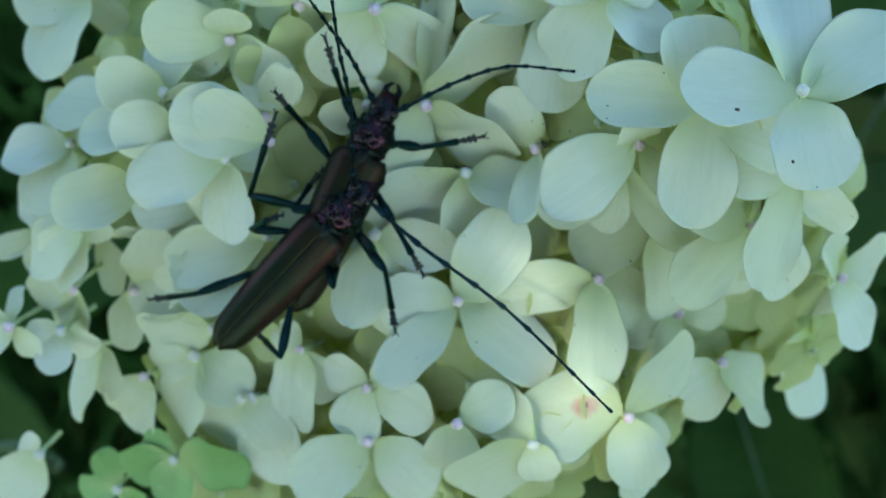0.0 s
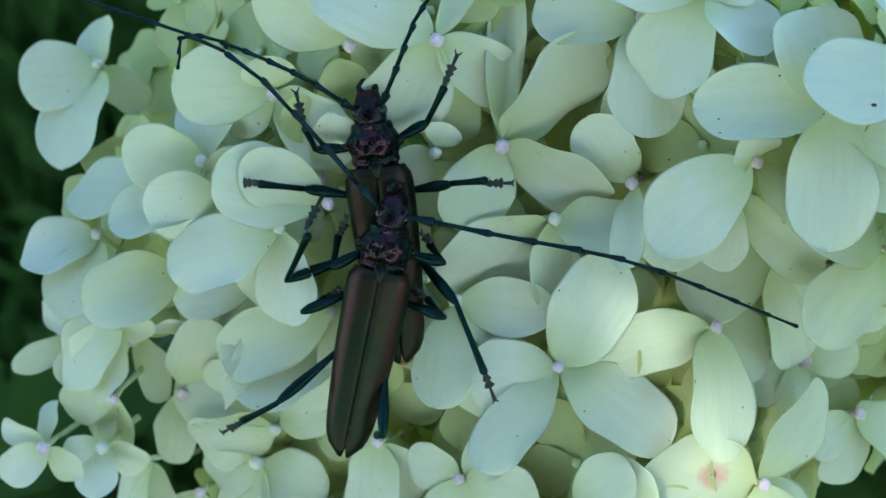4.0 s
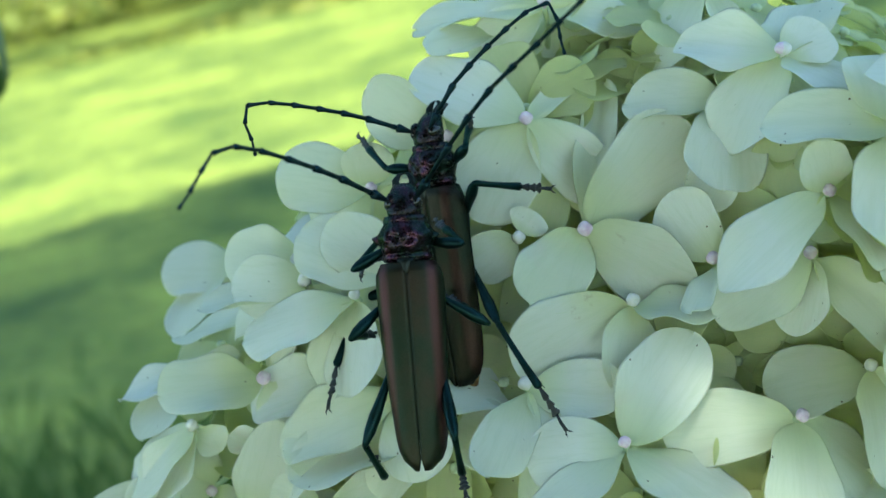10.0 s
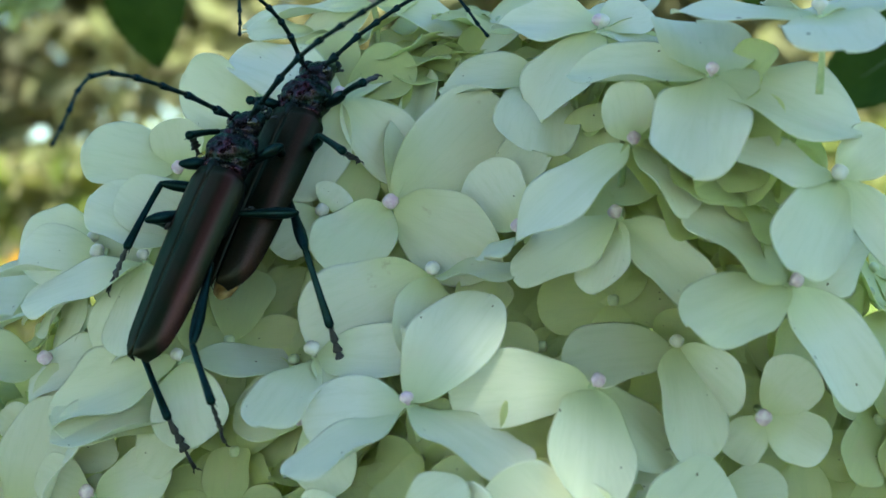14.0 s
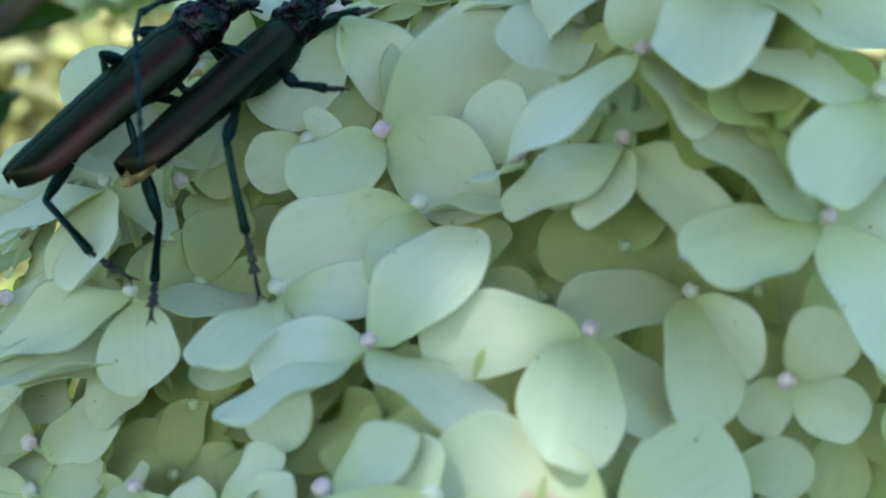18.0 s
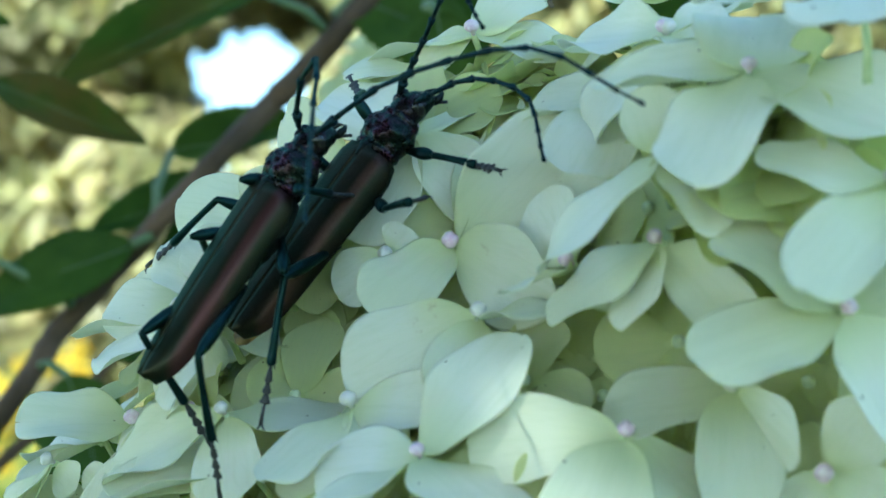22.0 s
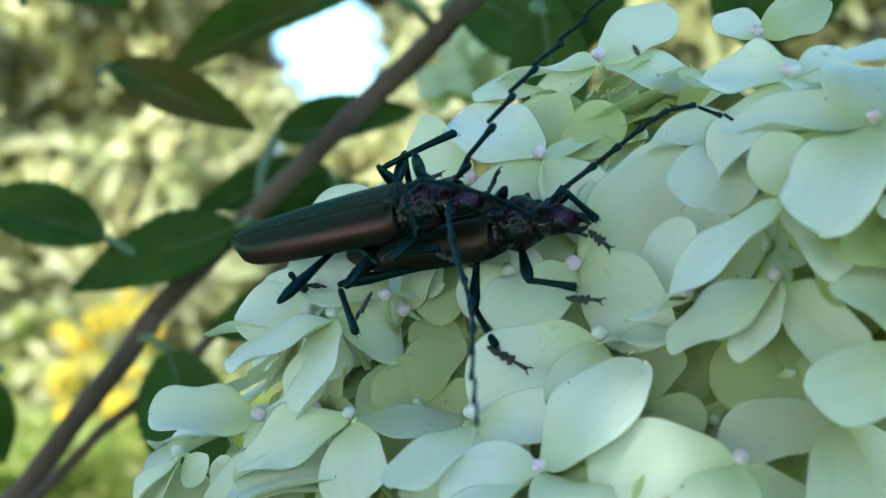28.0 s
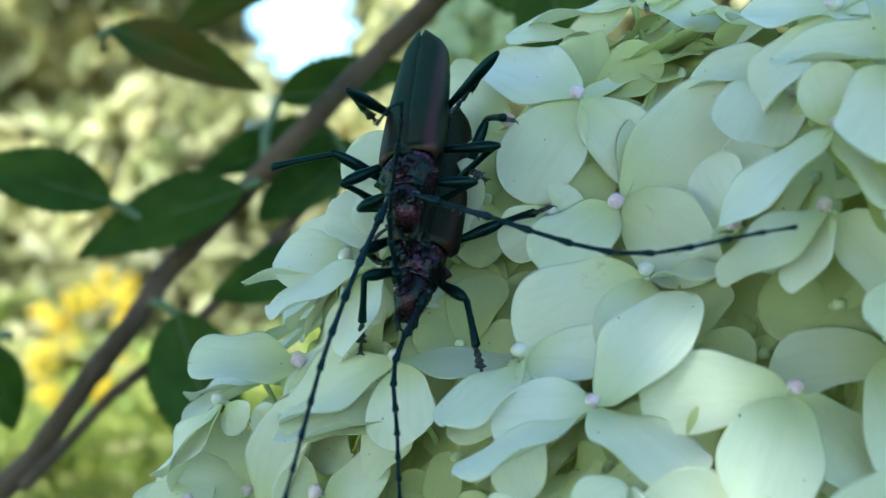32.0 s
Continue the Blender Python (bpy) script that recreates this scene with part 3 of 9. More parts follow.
floret((38.68, 19.85, 1003.77), '', [
    (32.77, 9.17, 995.08, -0.03, -0.62, 0.78, 10.28),
    (25.50, 24.20, 1007.32, 0.07, -0.49, 0.87, 8.89),
    (51.75, 15.24, 996.45, 0.20, -0.63, 0.75, 12.47),
    (40.61, 28.30, 1010.39, 0.26, -0.63, 0.73, 12.25),
])
floret((48.75, 13.27, 1008.03), '', [
    (35.61, 18.05, 1010.14, 0.07, -0.24, 0.97, 10.70),
    (46.97, 1.95, 1005.33, 0.07, -0.24, 0.97, 11.00),
    (64.50, 19.27, 1008.42, 0.07, -0.24, 0.97, 11.00),
    (54.18, 32.81, 1012.53, 0.07, -0.24, 0.97, 10.00),
])
floret((26.63, 37.34, 1003.68), '', [
    (18.60, 36.00, 996.56, -0.36, -0.75, 0.55, 6.50),
])
floret((-5.41, 33.88, 980.88), '', [
    (-12.19, 24.45, 975.40, -0.05, -0.47, 0.88, 7.61),
    (4.58, 28.03, 979.78, -0.31, -0.66, 0.68, 7.42),
    (-0.80, 28.22, 977.27, 0.05, -0.50, 0.86, 6.00),
])
floret((38.94, 20.12, 968.45), '', [
    (43.87, 18.73, 972.98, -0.21, -0.97, -0.07, 6.50),
    (35.59, 21.64, 964.65, -0.36, -0.93, -0.06, 5.00),
    (44.85, 19.69, 963.71, -0.13, -0.99, -0.08, 6.00),
])
floret((9.25, 59.30, 1020.16), 'pink', [
    (-6.19, 66.65, 1022.62, 0.00, -0.32, 0.95, 8.42),
    (-0.83, 61.52, 1014.97, -0.15, -0.62, 0.77, 8.80),
    (21.21, 60.05, 1016.50, 0.25, -0.50, 0.83, 9.83),
    (17.19, 64.47, 1026.08, 0.03, -0.78, 0.63, 8.38),
])
floret((-19.83, 38.10, 982.37), '', [
    (-34.70, 41.84, 978.05, -0.36, -0.65, 0.67, 8.75),
    (-6.44, 39.25, 980.58, 0.20, -0.31, 0.93, 10.50),
    (-19.28, 32.96, 974.08, -0.28, -0.82, 0.49, 8.52),
])
floret((28.09, 55.75, 1019.26), '', [
    (35.61, 53.39, 1022.60, -0.19, 0.54, 0.82, 7.50),
    (24.29, 58.49, 1022.95, 0.17, -0.70, 0.69, 5.50),
    (29.98, 50.56, 1013.17, 0.56, -0.82, 0.08, 5.00),
    (17.46, 50.19, 1010.73, -0.52, -0.25, 0.81, 11.53),
])
floret((31.45, 36.00, 1011.40), '', [
    (36.99, 36.59, 1013.10, 0.25, -0.53, 0.81, 8.00),
])
floret((-1.47, 44.66, 996.13), '', [
    (-7.67, 45.35, 993.32, -0.16, -0.98, 0.11, 6.50),
    (0.71, 44.67, 998.27, -0.14, -0.98, 0.15, 5.00),
])
floret((-36.52, 52.04, 975.05), '', [
    (-40.82, 49.86, 978.40, -0.44, -0.89, -0.12, 5.50),
    (-29.21, 45.01, 973.06, -0.49, -0.85, 0.19, 6.00),
])
floret((-15.91, 43.64, 995.14), '', [
    (-23.21, 46.86, 1002.23, 0.07, -0.96, 0.26, 8.00),
    (-26.67, 47.93, 1001.43, 0.23, -0.77, 0.59, 10.00),
])
floret((-27.19, 52.06, 994.82), '', [
    (-35.96, 51.13, 996.77, 0.02, -0.82, 0.57, 8.50),
    (-37.09, 63.95, 991.18, -0.56, -0.23, 0.79, 12.50),
    (-24.33, 50.93, 987.87, -0.63, -0.67, 0.39, 7.50),
])
floret((-26.55, 48.40, 983.08), '', [
    (-38.00, 52.29, 981.88, -0.28, -0.55, 0.78, 9.50),
    (-38.52, 42.65, 970.56, -0.69, -0.13, 0.72, 10.05),
])
floret((-19.22, 40.07, 976.88), '', [
    (-34.17, 40.70, 978.89, 0.04, -0.54, 0.84, 11.50),
    (-34.04, 36.71, 977.25, -0.06, -0.32, 0.95, 11.50),
    (-24.88, 39.13, 970.81, -0.44, -0.81, 0.38, 7.00),
])
floret((-44.98, 51.61, 980.50), '', [
    (-56.10, 54.06, 974.51, -0.50, -0.27, 0.82, 10.00),
    (-52.96, 51.35, 971.66, -0.64, -0.50, 0.57, 9.50),
    (-43.07, 50.37, 977.58, -0.38, -0.91, 0.14, 5.00),
])
floret((-31.73, 42.08, 968.84), '', [
    (-42.77, 48.65, 967.52, -0.34, -0.50, 0.80, 9.00),
    (-22.99, 38.70, 970.53, -0.51, -0.66, 0.55, 8.00),
    (-37.27, 46.83, 971.65, -0.52, -0.83, 0.21, 6.00),
])
floret((-7.53, 31.60, 974.06), '', [
    (-13.61, 37.47, 977.56, -0.46, -0.61, 0.64, 8.50),
    (-5.20, 25.62, 967.79, -0.51, -0.66, 0.55, 7.50),
])
floret((-43.92, 33.49, 944.32), 'green', [
    (-33.37, 26.73, 945.69, -0.54, -0.78, 0.30, 10.00),
    (-52.67, 36.41, 940.94, -0.42, -0.83, 0.37, 8.00),
    (-47.37, 30.90, 937.35, -0.40, -0.77, 0.49, 7.50),
    (-47.33, 37.37, 946.49, -0.39, -0.69, 0.61, 5.00),
])
floret((-54.58, 35.52, 937.95), 'green', [
    (-60.92, 38.15, 936.27, -0.44, -0.73, 0.53, 6.00),
    (-55.51, 39.32, 943.02, -0.18, -0.80, 0.57, 5.50),
    (-52.34, 32.43, 935.08, -0.32, -0.76, 0.57, 5.00),
])
floret((-65.02, 43.52, 941.77), '', [
    (-74.43, 41.20, 935.08, -0.24, -0.77, 0.60, 9.50),
    (-67.52, 45.58, 943.34, -0.31, -0.78, 0.54, 5.00),
])
floret((4.20, 63.77, 1017.89), '', [
    (-5.29, 58.47, 1019.70, -0.00, -0.54, 0.84, 6.27),
    (1.06, 57.42, 1010.41, -0.34, -0.94, 0.04, 8.94),
])
floret((25.18, 40.47, 1007.32), '', [
    (14.79, 46.42, 1009.04, -0.17, -0.53, 0.83, 7.93),
    (20.99, 30.83, 999.32, 0.20, -0.68, 0.71, 9.50),
])
floret((-51.91, 60.96, 971.56), '', [
    (-61.95, 61.58, 969.79, -0.59, -0.62, 0.52, 4.00),
    (-56.50, 67.10, 973.23, -0.59, -0.62, 0.52, 4.50),
    (-52.55, 69.80, 975.59, -0.59, -0.62, 0.52, 5.00),
    (-51.82, 57.27, 966.15, -0.59, -0.62, 0.52, 5.50),
])
floret((-60.34, 47.66, 968.36), '', [
    (-67.25, 46.85, 966.36, -0.55, -0.69, 0.48, 5.50),
    (-59.14, 53.52, 969.71, -0.55, -0.69, 0.48, 4.50),
    (-65.55, 52.18, 969.83, -0.55, -0.69, 0.48, 4.00),
    (-58.79, 43.89, 964.36, -0.55, -0.69, 0.48, 5.00),
])
floret((-53.42, 46.43, 965.78), '', [
    (-59.02, 45.96, 964.99, -0.53, -0.71, 0.46, 6.50),
    (-50.69, 43.25, 962.30, -0.53, -0.71, 0.46, 6.00),
    (-57.18, 41.34, 963.04, -0.53, -0.71, 0.46, 6.00),
    (-51.49, 51.89, 965.18, -0.53, -0.71, 0.46, 5.00),
])
floret((10.92, 60.65, 1008.47), '', [
    (4.97, 65.22, 1014.01, 0.03, -0.76, 0.65, 6.80),
    (13.98, 64.70, 1017.36, -0.08, -0.90, 0.44, 9.42),
    (20.32, 57.02, 1010.00, -0.39, -0.83, 0.40, 9.19),
])
floret((21.79, 53.91, 1010.33), '', [
    (16.58, 58.03, 1013.18, -0.17, -0.70, 0.70, 5.74),
    (18.36, 53.80, 1004.51, -0.09, -0.99, 0.07, 6.33),
])
floret((-6.39, 54.31, 1008.12), '', [
    (-14.93, 59.42, 1014.91, -0.50, -0.87, 0.03, 8.83),
    (-1.69, 52.71, 1001.95, 0.13, -0.93, 0.34, 7.09),
])
# florets end
# fillers begin
filler(-39.3, 31.6, 934.6, -0.54, -0.77, 0.34, 74, 7.1)
filler(-41.2, 73.2, 983.6, -0.27, -0.21, 0.94, 48, 7.5)
filler(-30.1, 25.2, 935.2, -0.46, -0.77, 0.43, 1, 7.3)
filler(-31.0, 29.2, 941.7, -0.84, -0.29, 0.45, 61, 7.9)
filler(-33.3, 37.1, 949.0, -0.39, -0.71, 0.58, 18, 8.4)
filler(-36.1, 42.1, 954.6, -0.70, -0.49, 0.52, 32, 7.2)
filler(-37.5, 48.0, 960.8, -0.56, -0.61, 0.57, 88, 8.8)
filler(-32.1, 56.4, 976.8, -0.51, -0.19, 0.84, 74, 7.9)
filler(-33.8, 64.2, 986.8, -0.75, -0.11, 0.65, 33, 7.6)
filler(-36.4, 71.2, 986.2, -0.71, -0.16, 0.69, 39, 6.9)
filler(-26.1, 22.7, 937.6, -0.56, -0.66, 0.49, 70, 7.5)
filler(-24.4, 25.9, 944.0, -0.77, -0.42, 0.48, 50, 8.1)
filler(-24.3, 33.9, 955.0, -0.54, -0.65, 0.54, 44, 8.9)
filler(-27.9, 40.5, 961.5, -0.73, -0.49, 0.49, 11, 7.9)
filler(-26.1, 44.8, 966.8, -0.45, -0.82, 0.36, 1, 9.0)
filler(-21.4, 51.2, 979.1, -0.26, -0.94, 0.20, 33, 6.9)
filler(-26.7, 53.2, 983.1, -0.69, -0.68, 0.23, 74, 6.8)
filler(-25.2, 57.3, 987.1, -0.59, -0.46, 0.66, 83, 7.3)
filler(-23.4, 66.3, 992.8, -0.76, -0.28, 0.58, 51, 8.1)
filler(-23.9, 78.5, 993.8, -0.69, 0.23, 0.69, 72, 8.3)
filler(-23.1, 89.8, 996.0, -0.65, -0.26, 0.71, 6, 8.1)
filler(-16.4, 15.5, 933.6, -0.64, -0.76, 0.10, 62, 9.0)
filler(-12.7, 17.1, 946.8, -0.44, -0.54, 0.72, 7, 8.3)
filler(-15.2, 22.4, 951.1, -0.75, -0.59, 0.30, 88, 7.5)
filler(-16.0, 28.4, 953.9, -0.65, -0.61, 0.45, 26, 7.4)
filler(-17.4, 37.4, 964.7, -0.53, -0.72, 0.45, 5, 7.6)
filler(-15.1, 40.4, 971.1, -0.58, -0.74, 0.34, 42, 7.3)
filler(-14.1, 45.8, 982.9, -0.23, -0.84, 0.49, 73, 8.9)
filler(-18.1, 57.0, 983.8, -0.18, -0.93, 0.32, 50, 7.9)
filler(-15.1, 58.9, 991.4, -0.32, -0.61, 0.72, 11, 7.6)
filler(-12.9, 58.5, 997.4, -0.68, -0.03, 0.74, 0, 8.8)
filler(-16.1, 68.8, 999.4, -0.58, -0.17, 0.79, 65, 8.6)
filler(-15.0, 78.8, 1000.4, -0.62, -0.06, 0.78, 76, 8.6)
filler(-6.9, 11.2, 941.5, -0.53, -0.68, 0.52, 3, 8.3)
filler(-8.5, 14.5, 950.5, -0.45, -0.82, 0.35, 26, 6.8)
filler(-8.4, 17.8, 954.8, -0.68, -0.61, 0.40, 33, 7.6)
filler(-7.5, 25.4, 960.4, -0.46, -0.61, 0.64, 69, 8.1)
filler(-6.1, 30.8, 967.5, -0.23, -0.51, 0.83, 65, 7.8)
filler(-6.6, 39.1, 975.9, -0.55, -0.67, 0.50, 58, 8.6)
filler(-7.2, 40.2, 979.9, -0.40, -0.55, 0.73, 43, 8.9)
filler(-11.1, 48.7, 985.8, 0.10, -0.85, 0.52, 14, 8.7)
filler(-9.9, 51.7, 999.3, -0.14, -0.97, 0.21, 77, 7.6)
filler(-2.7, 59.2, 1002.3, -0.48, -0.65, 0.59, 6, 7.5)
filler(-7.7, 63.4, 1005.5, -0.53, -0.05, 0.85, 61, 8.1)
filler(-8.1, 76.7, 1008.7, -0.35, 0.10, 0.93, 15, 8.6)
filler(4.2, 12.8, 951.6, -0.36, -0.88, 0.31, 41, 7.8)
filler(4.7, 14.4, 956.8, -0.59, -0.53, 0.60, 31, 7.9)
filler(1.7, 17.2, 964.0, -0.63, -0.55, 0.54, 38, 7.9)
filler(3.7, 23.9, 969.0, -0.63, -0.58, 0.52, 0, 6.8)
filler(2.4, 35.6, 974.7, -0.26, -0.66, 0.70, 60, 8.6)
filler(4.5, 39.2, 980.4, -0.46, -0.69, 0.55, 50, 8.6)
filler(3.1, 44.5, 988.5, -0.31, -0.52, 0.80, 23, 8.8)
filler(4.7, 48.2, 1001.3, -0.08, -0.94, 0.34, 57, 7.3)
filler(3.7, 53.1, 1009.3, -0.26, -0.87, 0.41, 21, 8.7)
filler(0.3, 59.9, 1008.4, -0.46, -0.45, 0.76, 30, 6.9)
filler(-0.0, 67.2, 1011.3, -0.20, -0.34, 0.92, 75, 7.9)
filler(8.0, 8.3, 955.2, 0.03, -0.96, 0.28, 68, 7.7)
filler(11.4, 14.7, 958.4, -0.51, -0.57, 0.65, 58, 7.9)
filler(10.1, 20.0, 963.7, -0.40, -0.63, 0.67, 15, 7.9)
filler(10.8, 26.1, 967.4, 0.18, -0.63, 0.76, 47, 8.5)
filler(12.2, 34.0, 980.3, -0.15, -0.88, 0.45, 66, 6.9)
filler(8.5, 38.0, 981.4, -0.01, -0.44, 0.90, 19, 7.7)
filler(20.1, 47.0, 994.1, -0.80, -0.53, 0.27, 30, 7.0)
filler(13.3, 49.9, 998.5, -0.73, -0.50, 0.47, 9, 7.2)
filler(11.5, 56.5, 1006.0, -0.25, -0.52, 0.82, 49, 8.1)
filler(10.1, 57.6, 1012.7, -0.31, -0.02, 0.95, 11, 7.4)
filler(7.3, 63.8, 1016.1, -0.39, -0.08, 0.92, 52, 8.6)
filler(17.5, 9.6, 955.6, 0.49, -0.80, 0.33, 75, 8.3)
filler(12.5, 15.5, 960.3, 0.47, -0.81, 0.36, 23, 8.5)
filler(15.2, 20.7, 966.1, 0.32, -0.89, 0.34, 88, 8.3)
filler(17.2, 26.6, 972.0, 0.34, -0.71, 0.62, 0, 6.9)
filler(19.6, 34.3, 977.4, -0.38, -0.56, 0.74, 85, 7.5)
filler(22.6, 39.5, 988.0, -0.53, -0.79, 0.30, 71, 7.6)
filler(24.3, 41.5, 997.0, -0.53, -0.71, 0.46, 9, 8.3)
filler(18.2, 49.3, 1003.7, -0.23, -0.90, 0.38, 75, 8.9)
filler(20.9, 54.1, 1007.7, -0.10, -0.62, 0.78, 40, 6.9)
filler(16.7, 56.1, 1012.6, -0.10, -0.27, 0.96, 63, 6.9)
filler(19.2, 67.8, 1017.0, 0.05, -0.11, 0.99, 12, 8.6)
filler(25.5, 13.4, 945.5, 0.55, -0.79, 0.27, 51, 7.3)
filler(23.6, 17.0, 955.7, 0.60, -0.60, 0.52, 55, 8.4)
filler(22.1, 20.9, 966.7, 0.59, -0.64, 0.50, 70, 7.0)
filler(26.8, 30.8, 970.5, -0.02, -0.98, 0.21, 42, 8.6)
filler(27.6, 32.6, 981.8, -0.01, -1.00, 0.00, 87, 7.8)
filler(27.6, 30.6, 994.5, -0.71, -0.63, 0.31, 3, 9.0)
filler(28.4, 38.9, 1002.0, -0.60, -0.63, 0.50, 18, 8.1)
filler(28.4, 43.2, 1003.8, -0.12, -0.45, 0.88, 53, 8.8)
filler(28.5, 45.5, 1009.3, 0.06, -0.23, 0.97, 54, 6.8)
filler(23.6, 55.2, 1015.0, 0.28, -0.25, 0.93, 21, 8.0)
filler(26.0, 69.5, 1015.9, 0.33, -0.22, 0.92, 5, 8.5)
filler(32.5, 18.4, 945.9, 0.21, -0.91, 0.36, 42, 7.2)
filler(34.1, 22.5, 951.4, 0.30, -0.89, 0.35, 36, 8.8)
filler(38.3, 26.1, 965.2, -0.23, -0.96, -0.13, 82, 7.0)
filler(39.1, 27.8, 976.4, -0.41, -0.85, -0.33, 74, 8.2)
filler(40.3, 23.3, 995.6, -0.70, -0.61, 0.36, 56, 6.8)
filler(40.9, 23.2, 1000.1, -0.71, -0.53, 0.46, 58, 7.8)
filler(37.3, 26.4, 1000.5, 0.01, -0.20, 0.98, 85, 8.5)
filler(34.0, 40.7, 1008.8, 0.20, -0.47, 0.86, 87, 7.3)
filler(32.2, 48.2, 1010.2, 0.55, -0.27, 0.79, 70, 8.0)
filler(35.0, 58.7, 1013.4, 0.45, -0.22, 0.86, 32, 9.0)
filler(35.8, 70.2, 1012.8, 0.49, -0.12, 0.86, 41, 8.1)
filler(44.6, 22.0, 939.5, 0.66, -0.75, 0.04, 9, 7.0)
filler(47.5, 24.8, 955.7, 0.05, -0.93, 0.36, 17, 8.0)
filler(43.9, 24.4, 963.2, -0.01, -0.99, 0.16, 72, 6.8)
filler(44.5, 28.2, 986.0, -0.07, -0.90, -0.42, 42, 6.8)
filler(39.6, 22.8, 994.5, 0.44, -0.77, 0.46, 86, 6.8)
filler(37.1, 23.1, 993.9, 0.46, -0.46, 0.76, 34, 8.3)
filler(38.2, 26.4, 1000.3, 0.48, 0.03, 0.88, 81, 8.4)
filler(39.9, 45.6, 998.4, 0.60, -0.11, 0.79, 49, 8.4)
filler(44.2, 54.0, 1008.6, 0.50, -0.16, 0.85, 61, 8.7)
filler(39.5, 60.9, 1010.0, 0.51, -0.26, 0.82, 17, 7.4)
filler(40.5, 72.7, 1012.9, 0.37, 0.03, 0.93, 25, 7.3)
filler(54.8, 23.4, 938.4, 0.29, -0.95, -0.08, 62, 8.8)
filler(50.5, 25.2, 950.8, 0.29, -0.94, 0.17, 65, 8.7)
filler(52.6, 25.7, 965.0, 0.56, -0.81, 0.18, 34, 8.9)
filler(47.5, 25.7, 977.4, 0.67, -0.74, -0.03, 26, 8.8)
filler(44.9, 28.6, 981.2, 0.89, -0.35, 0.28, 58, 8.2)
filler(46.2, 35.2, 982.8, 0.77, -0.27, 0.57, 10, 7.3)
filler(40.4, 40.9, 996.0, 0.94, -0.07, 0.32, 39, 6.9)
filler(42.5, 46.0, 994.9, 0.69, -0.18, 0.70, 12, 7.0)
filler(49.8, 60.1, 1001.9, 0.57, -0.26, 0.78, 85, 6.9)
filler(48.0, 67.4, 1006.4, 0.61, -0.15, 0.78, 80, 8.7)
filler(49.1, 80.0, 1008.8, 0.60, 0.03, 0.80, 71, 8.8)
filler(57.8, 27.6, 964.0, 0.54, -0.84, 0.08, 37, 8.7)
filler(59.0, 28.0, 971.0, 0.61, -0.71, 0.36, 69, 9.0)
filler(55.5, 31.3, 977.8, 0.81, -0.18, 0.56, 9, 7.8)
filler(61.7, 46.2, 979.3, 0.73, -0.52, 0.44, 11, 9.0)
filler(60.3, 52.1, 983.2, 0.82, -0.35, 0.45, 29, 8.8)
filler(57.3, 58.3, 993.9, 0.61, -0.40, 0.68, 1, 7.5)
filler(59.0, 63.1, 993.7, 0.84, -0.37, 0.38, 0, 8.9)
filler(61.6, 76.7, 998.5, 0.84, -0.21, 0.50, 82, 7.6)
filler(59.1, 82.6, 1002.8, 0.61, -0.18, 0.77, 19, 8.8)
depth(-41.4, 34.0, 929.2, -0.66, -0.56, 0.50, 7, 8.6)
depth(-39.6, 38.4, 937.6, -0.41, -0.68, 0.60, 57, 8.1)
depth(-39.8, 47.3, 948.6, -0.35, -0.90, 0.27, 16, 7.1)
depth(-42.3, 73.6, 978.3, -0.00, -0.16, 0.99, 45, 7.7)
depth(-30.6, 29.1, 933.5, -0.29, -0.85, 0.45, 25, 8.8)
depth(-33.3, 34.2, 937.9, -0.14, -0.69, 0.71, 42, 8.0)
depth(-32.4, 39.1, 944.7, -0.36, -0.72, 0.60, 50, 8.8)
depth(-30.8, 42.7, 950.2, -0.50, -0.54, 0.68, 37, 8.1)
depth(-35.8, 51.5, 957.3, -0.17, -0.95, 0.25, 44, 8.5)
depth(-33.9, 54.7, 965.7, -0.53, -0.83, 0.19, 48, 8.3)
depth(-36.2, 58.2, 977.4, -0.42, -0.90, 0.12, 17, 7.3)
depth(-32.7, 58.1, 979.5, -0.20, -0.52, 0.83, 85, 6.9)
depth(-31.9, 61.9, 981.6, -0.73, -0.17, 0.66, 85, 8.9)
depth(-29.8, 67.6, 984.8, -0.70, -0.10, 0.71, 47, 8.6)
depth(-29.8, 82.0, 985.3, -0.49, -0.14, 0.86, 87, 7.7)
depth(-29.7, 94.0, 986.2, -0.39, 0.16, 0.91, 60, 8.1)
depth(-27.0, 26.1, 933.0, -0.28, -0.78, 0.56, 5, 7.2)
depth(-26.5, 31.3, 941.0, -0.61, -0.50, 0.62, 53, 8.6)
depth(-26.1, 37.5, 948.5, -0.43, -0.63, 0.65, 33, 8.6)
depth(-27.9, 42.1, 952.2, -0.42, -0.71, 0.57, 88, 8.3)
depth(-26.2, 47.0, 960.5, -0.65, -0.75, 0.11, 72, 7.7)
depth(-24.1, 50.2, 969.4, -0.20, -0.82, 0.54, 65, 7.9)
depth(-23.6, 53.6, 979.1, -0.29, -0.92, 0.28, 3, 7.8)
depth(-26.5, 57.7, 984.2, -0.71, -0.46, 0.54, 3, 8.5)
depth(-23.2, 58.5, 988.2, -0.58, -0.43, 0.69, 12, 6.9)
depth(-25.3, 69.5, 988.9, -0.55, 0.00, 0.83, 79, 8.2)
depth(-24.2, 77.6, 990.0, -0.79, 0.01, 0.62, 48, 6.8)
depth(-21.8, 87.8, 992.7, -0.62, -0.28, 0.74, 44, 7.5)
depth(-19.4, 24.6, 940.1, -0.57, -0.81, 0.12, 53, 7.7)
depth(-14.1, 23.5, 944.9, -0.34, -0.85, 0.41, 8, 8.1)
depth(-18.4, 31.5, 949.4, -0.31, -0.90, 0.31, 31, 7.8)
